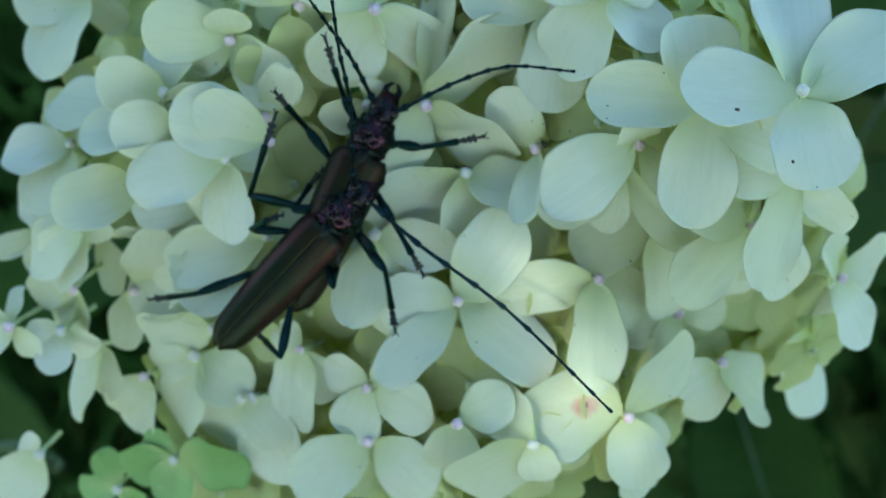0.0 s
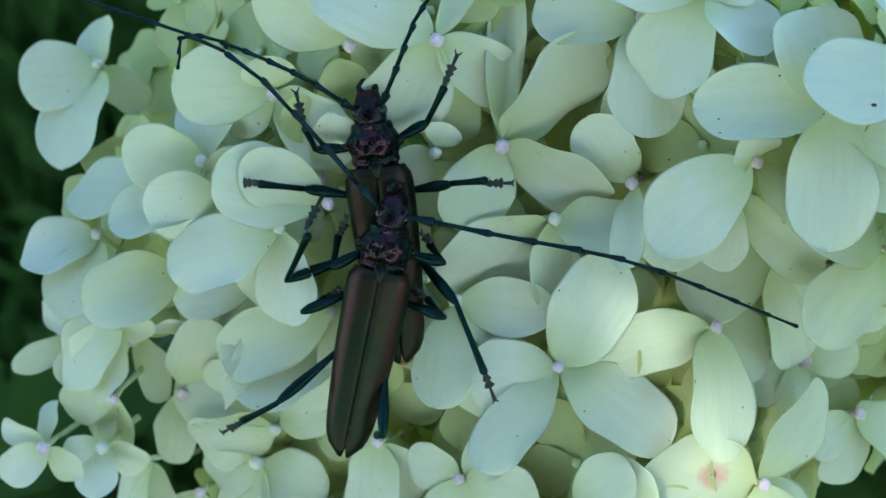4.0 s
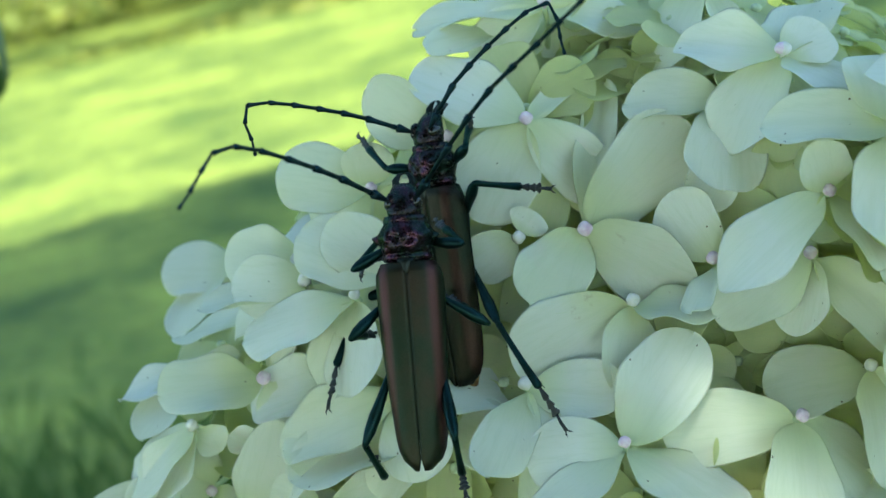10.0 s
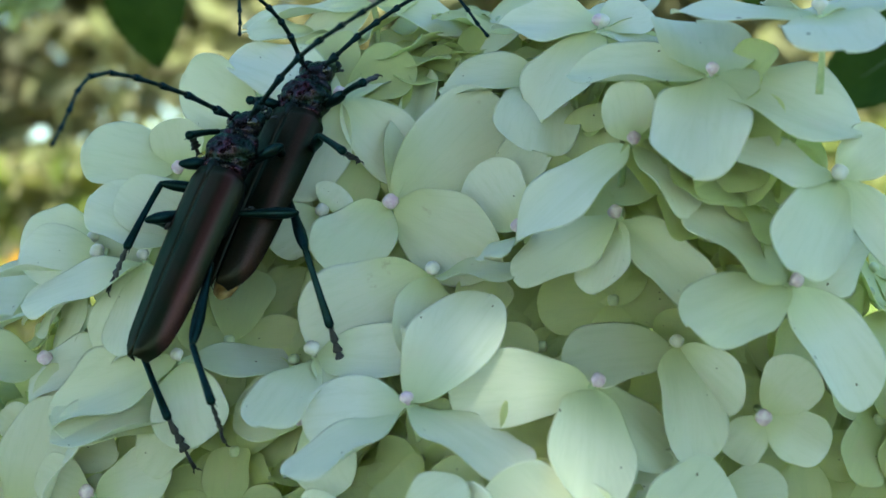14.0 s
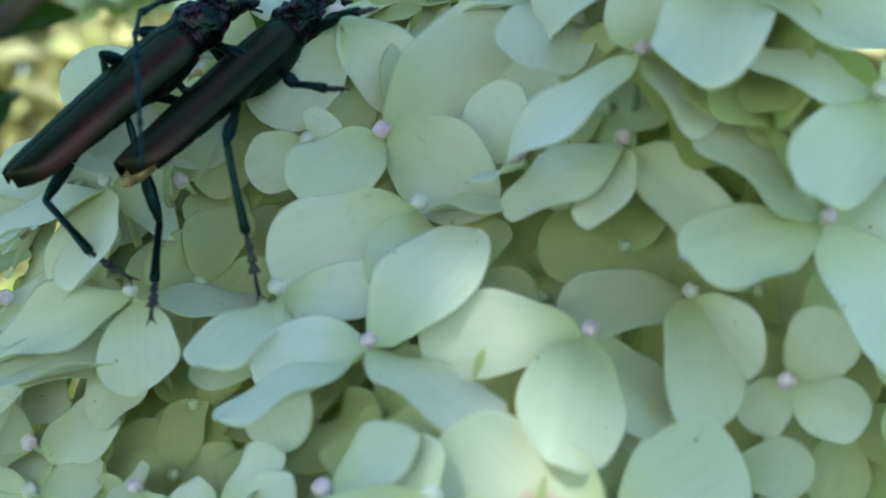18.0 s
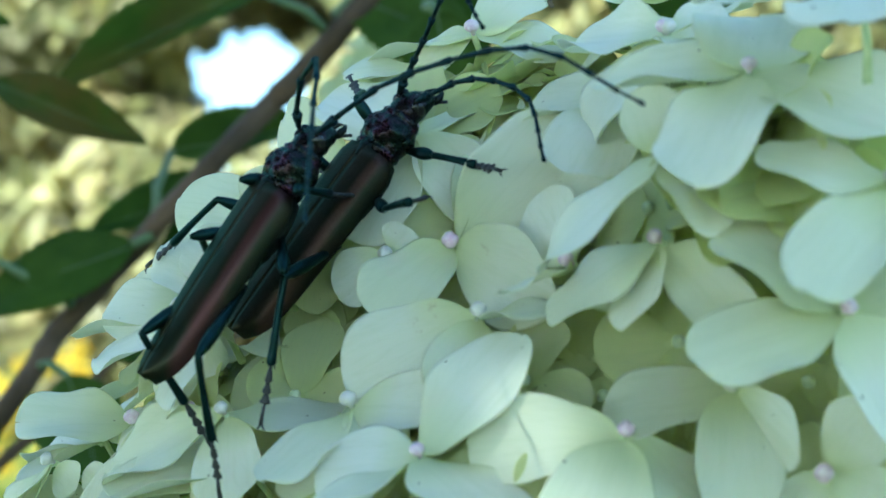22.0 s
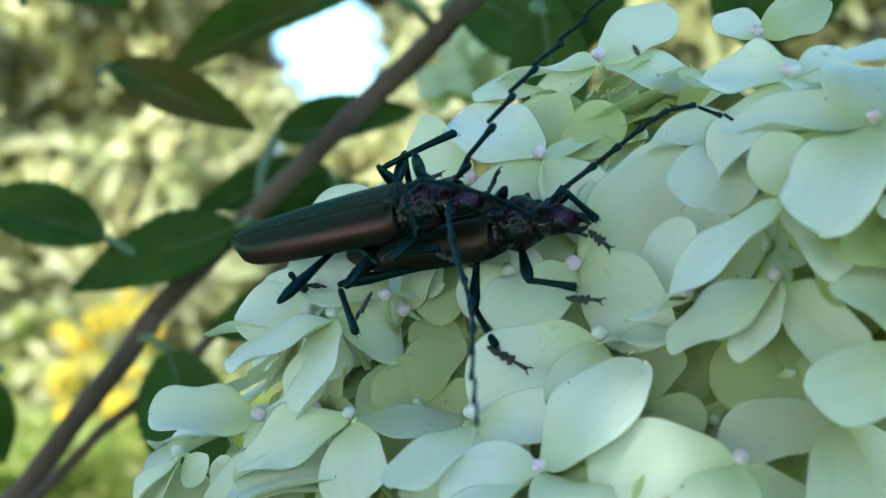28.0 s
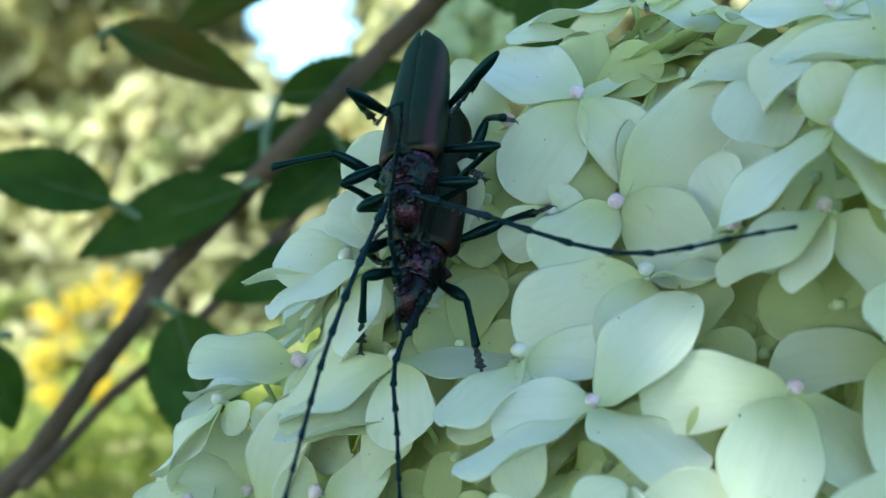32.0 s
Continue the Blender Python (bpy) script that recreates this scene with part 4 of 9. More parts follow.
depth(-16.0, 38.0, 959.3, -0.59, -0.60, 0.54, 7, 8.4)
depth(-15.8, 42.3, 965.5, -0.55, -0.74, 0.39, 27, 7.8)
depth(-16.5, 47.5, 973.6, -0.40, -0.80, 0.45, 56, 8.2)
depth(-17.1, 50.6, 979.2, -0.39, -0.81, 0.44, 10, 7.7)
depth(-17.0, 54.8, 988.5, -0.56, -0.81, 0.19, 4, 8.7)
depth(-18.6, 57.8, 992.0, -0.32, -0.72, 0.62, 24, 8.2)
depth(-17.1, 59.8, 994.7, -0.74, -0.50, 0.45, 42, 7.7)
depth(-16.4, 66.0, 996.5, -0.62, -0.02, 0.78, 37, 8.7)
depth(-15.5, 77.7, 997.9, -0.65, -0.20, 0.74, 61, 7.7)
depth(-10.4, 15.5, 935.1, -0.57, -0.78, 0.25, 49, 8.0)
depth(-10.9, 18.0, 940.6, -0.52, -0.57, 0.64, 52, 7.6)
depth(-7.8, 21.6, 950.1, -0.59, -0.65, 0.48, 48, 7.4)
depth(-6.4, 24.9, 955.1, -0.56, -0.43, 0.71, 66, 7.4)
depth(-6.3, 30.0, 960.1, -0.68, -0.70, 0.21, 74, 7.6)
depth(-10.1, 37.1, 964.5, -0.69, -0.31, 0.66, 4, 6.9)
depth(-8.2, 41.3, 971.9, -0.68, -0.64, 0.36, 89, 7.5)
depth(-8.9, 48.5, 980.9, -0.28, -0.83, 0.48, 31, 7.2)
depth(-10.4, 54.7, 992.0, -0.15, -0.88, 0.45, 6, 7.1)
depth(-13.2, 57.1, 995.8, -0.25, -0.79, 0.57, 47, 8.6)
depth(-11.4, 58.5, 999.0, -0.38, -0.46, 0.80, 63, 8.1)
depth(-11.1, 63.4, 1000.5, -0.58, -0.10, 0.81, 41, 8.3)
depth(-9.0, 72.9, 1002.9, -0.37, -0.14, 0.92, 8, 7.4)
depth(-1.7, 12.8, 941.6, -0.38, -0.87, 0.31, 80, 8.7)
depth(0.5, 13.4, 947.8, -0.06, -1.00, 0.07, 73, 7.7)
depth(-1.9, 16.8, 951.3, -0.51, -0.78, 0.37, 76, 7.6)
depth(-2.2, 22.4, 957.3, -0.66, -0.50, 0.56, 42, 7.9)
depth(-2.5, 27.5, 961.6, -0.57, -0.60, 0.56, 31, 7.2)
depth(-2.8, 34.0, 967.9, -0.66, -0.38, 0.65, 65, 7.7)
depth(-1.7, 40.9, 976.3, -0.35, -0.44, 0.83, 79, 7.9)
depth(-2.1, 44.5, 979.6, -0.38, -0.71, 0.59, 19, 7.4)
depth(-6.1, 51.0, 985.6, -0.12, -0.55, 0.82, 27, 7.2)
depth(-5.9, 55.7, 997.0, -0.19, -0.98, 0.04, 11, 8.7)
depth(-1.2, 57.7, 1003.7, -0.28, -0.62, 0.74, 88, 8.0)
depth(-4.4, 60.4, 1003.8, -0.24, -0.36, 0.90, 89, 8.3)
depth(0.3, 68.9, 1008.3, -0.39, -0.50, 0.77, 25, 7.8)
depth(3.6, 11.0, 941.8, 0.06, -1.00, 0.03, 33, 7.9)
depth(3.0, 12.4, 948.4, -0.52, -0.83, 0.21, 65, 7.5)
depth(6.7, 14.0, 957.9, -0.43, -0.83, 0.35, 61, 7.8)
depth(5.7, 18.6, 961.7, -0.36, -0.37, 0.86, 68, 7.3)
depth(3.6, 25.8, 965.4, -0.26, -0.44, 0.86, 34, 6.8)
depth(5.0, 32.7, 971.9, -0.60, -0.60, 0.53, 62, 7.8)
depth(4.7, 38.4, 977.3, -0.25, -0.49, 0.83, 11, 8.4)
depth(4.2, 43.1, 981.7, -0.29, -0.78, 0.55, 67, 8.1)
depth(5.2, 51.0, 992.7, -0.25, -0.85, 0.46, 2, 6.9)
depth(5.5, 53.1, 998.7, -0.27, -0.79, 0.55, 33, 7.5)
depth(7.4, 56.2, 1007.2, -0.71, -0.43, 0.55, 0, 7.9)
depth(5.9, 59.2, 1008.8, -0.37, -0.37, 0.85, 87, 7.1)
depth(6.4, 66.1, 1010.8, -0.42, -0.04, 0.91, 25, 8.5)
depth(10.7, 11.2, 946.5, 0.39, -0.91, 0.10, 73, 8.8)
depth(9.9, 11.7, 951.9, 0.09, -0.99, 0.10, 43, 8.4)
depth(10.9, 13.3, 960.5, -0.04, -0.95, 0.32, 34, 7.8)
depth(10.6, 16.4, 962.8, -0.18, -0.48, 0.86, 62, 7.8)
depth(9.6, 22.3, 966.1, -0.21, -0.65, 0.73, 31, 7.0)
depth(11.5, 28.0, 970.2, -0.14, -0.68, 0.72, 66, 8.6)
depth(11.2, 37.6, 978.5, -0.29, -0.54, 0.79, 24, 8.1)
depth(10.2, 43.3, 984.8, -0.24, -0.72, 0.65, 33, 7.6)
depth(16.1, 47.2, 997.0, -0.32, -0.93, 0.16, 0, 7.8)
depth(14.9, 50.9, 1004.0, -0.59, -0.64, 0.49, 49, 7.9)
depth(15.4, 53.4, 1008.6, -0.11, -0.60, 0.79, 31, 8.1)
depth(11.8, 56.9, 1010.3, -0.27, -0.66, 0.71, 4, 7.2)
depth(11.2, 60.9, 1011.5, 0.16, -0.38, 0.91, 44, 7.8)
depth(13.1, 12.3, 949.9, 0.29, -0.94, 0.15, 19, 8.5)
depth(11.2, 13.1, 958.8, 0.43, -0.82, 0.37, 60, 8.0)
depth(13.7, 19.1, 963.3, 0.56, -0.34, 0.76, 5, 8.6)
depth(15.0, 23.5, 966.3, 0.35, -0.51, 0.79, 62, 7.7)
depth(18.6, 33.3, 975.2, -0.03, -0.72, 0.70, 49, 8.6)
depth(17.9, 37.2, 980.2, -0.11, -0.88, 0.46, 0, 8.7)
depth(20.7, 40.5, 988.0, -0.48, -0.79, 0.37, 34, 7.6)
depth(25.8, 41.1, 998.9, -0.65, -0.72, 0.26, 3, 7.5)
depth(20.6, 48.4, 1004.9, -0.54, -0.66, 0.53, 82, 8.2)
depth(18.6, 51.7, 1008.1, -0.26, -0.85, 0.46, 63, 8.7)
depth(16.4, 55.8, 1010.8, 0.14, -0.48, 0.86, 31, 8.5)
depth(19.0, 64.3, 1012.8, 0.11, 0.23, 0.97, 85, 7.5)
depth(21.2, 15.6, 944.6, 0.49, -0.59, 0.64, 2, 7.1)
depth(18.0, 17.7, 955.1, 0.52, -0.71, 0.47, 65, 7.8)
depth(21.1, 24.7, 961.4, 0.72, -0.69, 0.10, 14, 8.2)
depth(22.4, 27.8, 965.0, 0.42, -0.84, 0.33, 78, 7.8)
depth(24.1, 34.0, 977.2, -0.26, -0.88, 0.39, 16, 7.6)
depth(30.1, 33.9, 989.0, -0.35, -0.92, 0.18, 75, 8.5)
depth(32.8, 33.0, 997.4, -0.86, -0.46, 0.24, 23, 8.0)
depth(29.4, 39.7, 1001.6, -0.57, -0.74, 0.34, 57, 8.9)
depth(29.6, 41.7, 1003.7, -0.76, -0.24, 0.60, 12, 6.9)
depth(24.9, 49.7, 1007.9, -0.32, -0.54, 0.78, 55, 7.8)
depth(22.5, 55.1, 1010.5, 0.36, -0.42, 0.83, 29, 7.6)
depth(23.3, 60.5, 1011.8, 0.10, 0.11, 0.99, 62, 7.1)
depth(30.5, 23.6, 949.4, 0.49, -0.76, 0.44, 44, 8.1)
depth(35.7, 27.7, 955.5, -0.04, -0.97, 0.23, 6, 8.2)
depth(36.5, 30.5, 968.8, -0.19, -0.96, 0.18, 41, 7.4)
depth(41.2, 25.7, 989.3, -0.55, -0.74, -0.38, 55, 7.0)
depth(38.2, 26.6, 994.8, -0.45, -0.89, -0.08, 11, 8.4)
depth(38.9, 25.2, 999.4, -0.43, -0.09, 0.90, 10, 8.4)
depth(35.2, 33.3, 1001.3, -0.12, -0.29, 0.95, 30, 8.0)
depth(33.4, 40.3, 1003.7, -0.16, -0.49, 0.86, 44, 8.1)
depth(30.9, 47.8, 1006.7, 0.19, -0.53, 0.83, 54, 8.9)
depth(32.6, 56.5, 1008.5, 0.54, -0.10, 0.84, 89, 7.5)
depth(32.6, 63.6, 1009.8, 0.13, -0.21, 0.97, 51, 8.4)
depth(37.4, 22.4, 940.7, 0.40, -0.92, 0.01, 28, 6.8)
depth(38.4, 26.4, 951.2, -0.06, -0.96, 0.28, 88, 8.8)
depth(44.5, 28.1, 964.7, 0.19, -0.98, -0.09, 88, 7.6)
depth(45.6, 26.5, 977.6, -0.01, -0.89, -0.46, 15, 7.9)
depth(42.7, 23.3, 993.6, -0.31, -0.94, -0.16, 76, 7.3)
depth(39.5, 22.8, 998.5, 0.02, -0.86, 0.51, 1, 8.6)
depth(37.8, 24.3, 998.5, 0.59, -0.17, 0.79, 6, 8.9)
depth(37.7, 28.6, 999.6, 0.49, -0.10, 0.86, 53, 7.3)
depth(38.0, 40.1, 1002.0, 0.43, -0.06, 0.90, 42, 8.9)
depth(38.7, 49.0, 1003.8, 0.53, -0.05, 0.84, 65, 7.8)
depth(38.6, 56.4, 1005.6, 0.50, -0.40, 0.77, 49, 7.9)
depth(38.0, 71.0, 1008.3, 0.39, 0.19, 0.90, 56, 7.3)
depth(48.0, 26.5, 943.4, 0.30, -0.95, -0.11, 67, 7.9)
depth(46.0, 26.7, 947.5, 0.10, -0.98, -0.15, 61, 7.4)
depth(49.3, 28.2, 966.2, 0.09, -0.99, -0.06, 60, 8.6)
depth(48.3, 27.0, 976.9, 0.31, -0.93, -0.18, 32, 7.1)
depth(44.1, 23.8, 987.9, 0.60, -0.73, 0.34, 50, 7.7)
depth(40.7, 22.0, 993.4, 0.58, -0.73, 0.36, 5, 8.7)
depth(42.6, 29.5, 994.2, 0.79, 0.01, 0.61, 66, 8.0)
depth(42.1, 37.1, 997.5, 0.62, -0.26, 0.74, 88, 8.0)
depth(43.1, 44.8, 998.8, 0.69, 0.07, 0.72, 18, 7.8)
depth(44.6, 54.9, 1000.5, 0.59, -0.17, 0.79, 55, 7.9)
depth(46.2, 64.1, 1001.7, 0.49, -0.05, 0.87, 41, 7.1)
depth(47.3, 77.0, 1003.4, 0.52, -0.01, 0.85, 35, 7.4)
depth(52.1, 27.6, 940.7, 0.52, -0.83, -0.19, 57, 7.7)
depth(56.6, 30.1, 944.4, 0.60, -0.79, 0.09, 1, 7.6)
depth(52.2, 29.3, 959.4, 0.46, -0.89, 0.01, 82, 8.2)
depth(51.4, 29.0, 968.2, 0.44, -0.89, -0.06, 52, 8.3)
depth(50.9, 29.6, 977.2, 0.89, -0.44, 0.10, 53, 7.5)
depth(51.4, 32.2, 979.1, 0.91, -0.19, 0.36, 42, 7.6)
depth(50.5, 42.8, 985.9, 0.81, -0.47, 0.34, 63, 8.2)
depth(48.2, 43.8, 991.0, 0.67, -0.53, 0.51, 20, 8.8)
depth(49.7, 50.7, 992.6, 0.83, -0.14, 0.54, 60, 8.7)
depth(48.9, 60.1, 997.9, 0.73, -0.37, 0.58, 69, 7.5)
depth(51.7, 67.4, 997.4, 0.54, -0.26, 0.80, 28, 8.5)
depth(52.9, 79.1, 999.4, 0.64, -0.38, 0.67, 67, 7.9)
depth(60.4, 32.0, 942.3, 0.55, -0.83, -0.06, 57, 8.1)
depth(61.3, 34.6, 953.7, 0.77, -0.63, 0.10, 81, 7.4)
depth(61.9, 36.7, 958.6, 0.73, -0.68, 0.07, 29, 8.3)
depth(60.4, 37.7, 964.8, 0.63, -0.77, 0.11, 20, 8.6)
depth(57.9, 40.2, 972.3, 0.80, -0.42, 0.42, 18, 9.0)
depth(56.5, 45.3, 976.9, 0.83, -0.17, 0.53, 9, 8.4)
depth(59.4, 57.5, 981.2, 0.95, -0.30, 0.10, 32, 8.3)
depth(61.3, 65.0, 984.0, 0.73, -0.55, 0.40, 26, 8.7)
depth(61.4, 69.3, 986.5, 0.65, -0.57, 0.50, 19, 7.8)
depth(60.4, 79.1, 992.2, 0.78, -0.26, 0.57, 81, 7.5)
depth(58.2, 82.8, 995.6, 0.45, -0.39, 0.80, 49, 8.9)
depth(-45.0, 42.7, 928.6, -0.37, -0.57, 0.73, 88, 8.5)
depth(-33.2, 36.1, 930.6, -0.43, -0.84, 0.32, 4, 8.4)
depth(-40.6, 47.5, 939.4, -0.35, -0.79, 0.50, 41, 6.8)
depth(-37.5, 52.0, 947.4, -0.49, -0.78, 0.38, 11, 7.0)
depth(-34.8, 57.0, 956.5, -0.33, -0.93, 0.18, 9, 8.5)
depth(-37.4, 62.1, 974.1, -0.16, -0.54, 0.82, 54, 8.9)
depth(-34.7, 89.1, 976.6, -0.40, -0.03, 0.92, 48, 7.2)
depth(-26.2, 29.6, 928.3, -0.59, -0.76, 0.27, 75, 7.6)
depth(-25.1, 32.2, 933.8, -0.70, -0.48, 0.54, 28, 7.1)
depth(-20.9, 34.2, 940.9, -0.58, -0.55, 0.61, 2, 8.1)
depth(-23.4, 44.2, 949.8, -0.67, -0.62, 0.41, 44, 8.7)
depth(-25.7, 53.3, 960.1, -0.30, -0.85, 0.43, 32, 7.1)
depth(-22.5, 58.2, 977.3, -0.35, -0.89, 0.29, 31, 8.3)
depth(-22.6, 60.9, 982.6, -0.46, -0.42, 0.78, 14, 8.0)
depth(-23.9, 62.6, 982.3, -0.71, -0.35, 0.61, 88, 8.3)
depth(-20.3, 71.0, 986.6, -0.55, 0.03, 0.83, 52, 7.6)
depth(-25.0, 98.6, 984.3, -0.67, -0.12, 0.74, 7, 7.2)
depth(-11.6, 22.1, 934.2, -0.58, -0.79, 0.19, 7, 8.5)
depth(-9.0, 25.8, 943.9, -0.58, -0.70, 0.42, 4, 6.9)
depth(-16.2, 36.0, 947.6, -0.41, -0.55, 0.73, 52, 8.5)
depth(-14.5, 43.5, 958.3, -0.39, -0.78, 0.49, 66, 8.2)
depth(-11.7, 46.5, 965.8, -0.23, -0.86, 0.46, 68, 7.4)
depth(-16.5, 54.1, 974.3, -0.66, -0.64, 0.39, 84, 8.0)
depth(-16.1, 59.3, 986.3, -0.36, -0.88, 0.30, 51, 8.9)
depth(-13.9, 61.2, 991.0, -0.67, -0.40, 0.62, 54, 8.8)
depth(-13.1, 66.2, 992.8, -0.88, -0.09, 0.46, 6, 7.0)
depth(-10.9, 77.4, 995.3, -0.53, 0.12, 0.84, 39, 9.0)
depth(-3.2, 18.5, 938.7, -0.55, -0.81, 0.22, 26, 8.5)
depth(0.6, 19.7, 947.8, -0.63, -0.74, 0.24, 73, 6.8)
depth(-1.0, 23.7, 950.9, -0.63, -0.69, 0.36, 19, 8.1)
depth(-1.7, 33.2, 959.5, -0.73, -0.43, 0.53, 60, 8.3)
depth(-1.7, 43.8, 971.4, -0.36, -0.59, 0.72, 29, 9.0)
depth(-3.7, 50.4, 977.4, 0.02, -0.73, 0.68, 58, 7.6)
depth(-9.3, 57.1, 985.2, -0.25, -0.71, 0.66, 44, 7.9)
depth(-6.5, 61.4, 997.1, -0.31, -0.62, 0.72, 78, 7.9)
depth(-2.7, 65.6, 1000.3, -0.61, -0.08, 0.79, 65, 8.0)
depth(0.6, 73.5, 1003.1, -0.46, -0.32, 0.83, 85, 8.7)
depth(1.6, 16.3, 938.5, -0.40, -0.89, -0.20, 70, 7.5)
depth(5.5, 17.5, 950.4, -0.64, -0.74, 0.19, 7, 7.9)
depth(7.4, 20.5, 956.9, -0.53, -0.44, 0.72, 61, 8.6)
depth(5.9, 29.2, 962.5, -0.56, -0.51, 0.66, 32, 7.5)
depth(2.8, 40.0, 970.3, -0.36, -0.54, 0.76, 77, 9.0)
depth(7.3, 45.5, 978.2, -0.30, -0.53, 0.79, 11, 8.9)
depth(3.7, 57.4, 993.0, -0.34, -0.86, 0.37, 87, 8.5)
depth(1.0, 60.2, 998.8, -0.45, -0.87, 0.21, 31, 8.5)
depth(7.1, 61.1, 1004.1, -0.70, -0.36, 0.62, 21, 7.9)
depth(4.5, 74.3, 1005.1, -0.50, 0.13, 0.86, 19, 8.1)
depth(9.2, 16.2, 948.4, -0.14, -0.99, -0.07, 82, 8.1)
depth(9.4, 17.0, 954.1, 0.20, -0.97, 0.12, 39, 7.0)
depth(10.2, 20.1, 959.4, 0.49, -0.44, 0.75, 57, 7.1)
depth(12.2, 26.1, 962.8, -0.13, -0.67, 0.73, 16, 8.3)
depth(13.8, 39.6, 973.9, -0.15, -0.51, 0.84, 20, 7.1)
depth(13.8, 47.4, 983.4, -0.33, -0.82, 0.47, 24, 7.0)
depth(19.6, 51.2, 996.9, -0.35, -0.88, 0.34, 3, 7.7)
depth(16.0, 55.3, 1001.8, -0.35, -0.78, 0.52, 3, 8.8)
depth(14.4, 59.0, 1006.4, -0.26, -0.46, 0.85, 48, 8.0)
depth(12.2, 69.7, 1007.6, -0.30, -0.46, 0.83, 41, 8.0)
depth(13.6, 18.0, 948.3, 0.40, -0.87, 0.28, 77, 6.8)
depth(10.2, 19.7, 958.8, 0.58, -0.66, 0.48, 36, 8.3)
depth(16.2, 31.4, 966.0, 0.24, -0.75, 0.61, 54, 8.1)
depth(27.6, 39.2, 979.3, -0.24, -0.96, 0.18, 22, 7.6)
depth(35.1, 36.6, 991.8, -0.79, -0.61, -0.02, 75, 8.5)
depth(27.5, 47.0, 999.3, -0.51, -0.75, 0.41, 32, 7.1)
depth(24.0, 52.4, 1003.5, -0.52, -0.62, 0.59, 48, 8.3)
depth(24.8, 54.4, 1004.6, 0.37, -0.09, 0.92, 70, 8.1)
depth(22.5, 68.5, 1007.8, -0.02, -0.16, 0.99, 47, 8.7)
depth(30.8, 23.5, 935.5, 0.58, -0.75, 0.32, 48, 6.9)
depth(33.0, 27.2, 942.6, 0.37, -0.91, 0.18, 77, 7.5)
depth(36.5, 31.5, 951.0, -0.05, -0.92, 0.39, 19, 8.5)
depth(43.1, 33.3, 973.6, -0.39, -0.91, -0.16, 28, 7.7)
depth(37.7, 35.8, 984.2, -0.59, -0.80, -0.02, 50, 8.6)
depth(41.6, 30.1, 997.8, -0.71, -0.64, 0.28, 76, 8.5)
depth(36.3, 34.3, 996.5, -0.11, -0.66, 0.74, 77, 7.5)
depth(30.5, 48.7, 1001.7, 0.33, -0.09, 0.94, 7, 8.0)
depth(27.2, 58.4, 1005.3, 0.65, -0.08, 0.76, 7, 7.1)
depth(29.3, 67.7, 1006.1, 0.18, -0.06, 0.98, 78, 8.4)
depth(42.3, 29.7, 941.2, 0.28, -0.92, 0.28, 84, 7.3)
depth(44.5, 32.5, 953.9, -0.03, -1.00, 0.05, 29, 7.5)
depth(45.6, 32.3, 973.4, -0.21, -0.95, -0.24, 74, 8.8)
depth(44.5, 28.3, 993.1, -0.17, -0.99, 0.02, 8, 7.6)
depth(34.6, 23.7, 994.1, 0.49, -0.82, 0.31, 68, 7.4)
depth(35.3, 37.1, 997.0, 0.47, -0.03, 0.88, 78, 7.1)
depth(34.8, 43.4, 998.7, 0.69, -0.29, 0.66, 42, 8.6)
depth(38.7, 58.1, 999.8, 0.68, 0.04, 0.73, 42, 7.3)
depth(38.4, 73.3, 1002.6, 0.47, 0.20, 0.86, 42, 7.7)
depth(51.8, 33.5, 945.2, 0.39, -0.91, 0.12, 8, 8.5)
depth(49.8, 33.7, 962.1, 0.33, -0.94, 0.02, 18, 8.8)
depth(48.7, 33.2, 970.2, 0.56, -0.80, 0.21, 2, 6.9)
depth(42.3, 28.5, 983.5, 0.66, -0.75, -0.01, 63, 7.0)
depth(44.8, 36.1, 982.3, 0.91, 0.02, 0.42, 66, 7.5)
depth(47.6, 54.6, 988.5, 0.83, -0.03, 0.55, 26, 7.9)
depth(44.7, 60.0, 994.8, 0.43, -0.41, 0.80, 77, 7.0)
depth(49.3, 69.0, 993.1, 0.71, -0.09, 0.70, 61, 8.3)
depth(47.5, 79.4, 997.3, 0.57, -0.03, 0.82, 76, 8.7)
depth(60.2, 35.6, 927.6, 0.46, -0.88, 0.08, 36, 7.1)
depth(61.8, 37.4, 932.4, 0.60, -0.80, 0.00, 84, 8.6)
depth(56.5, 37.1, 953.3, 0.74, -0.67, 0.04, 17, 7.8)
depth(54.4, 37.5, 963.6, 0.65, -0.75, 0.09, 12, 7.2)
depth(58.1, 43.1, 963.2, 0.82, -0.46, 0.34, 49, 7.0)
depth(59.6, 57.1, 970.5, 0.55, -0.53, 0.64, 13, 8.0)
depth(57.1, 61.6, 977.8, 0.86, -0.27, 0.43, 69, 9.0)
depth(58.2, 70.1, 982.4, 0.60, -0.44, 0.66, 64, 8.6)
depth(58.5, 77.4, 986.0, 0.71, -0.16, 0.68, 43, 8.1)
depth(54.8, 90.0, 993.3, 0.46, -0.05, 0.89, 27, 8.2)
# fillers end
me = bpy.data.meshes.new("inner_petals")
me.from_pydata(DEEP[0], [], DEEP[1])
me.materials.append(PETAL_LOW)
tagged(new("inner_petals", me), "pale petals in the depth of the flower head, depth shade in their colour", "petals", kind="stuff")

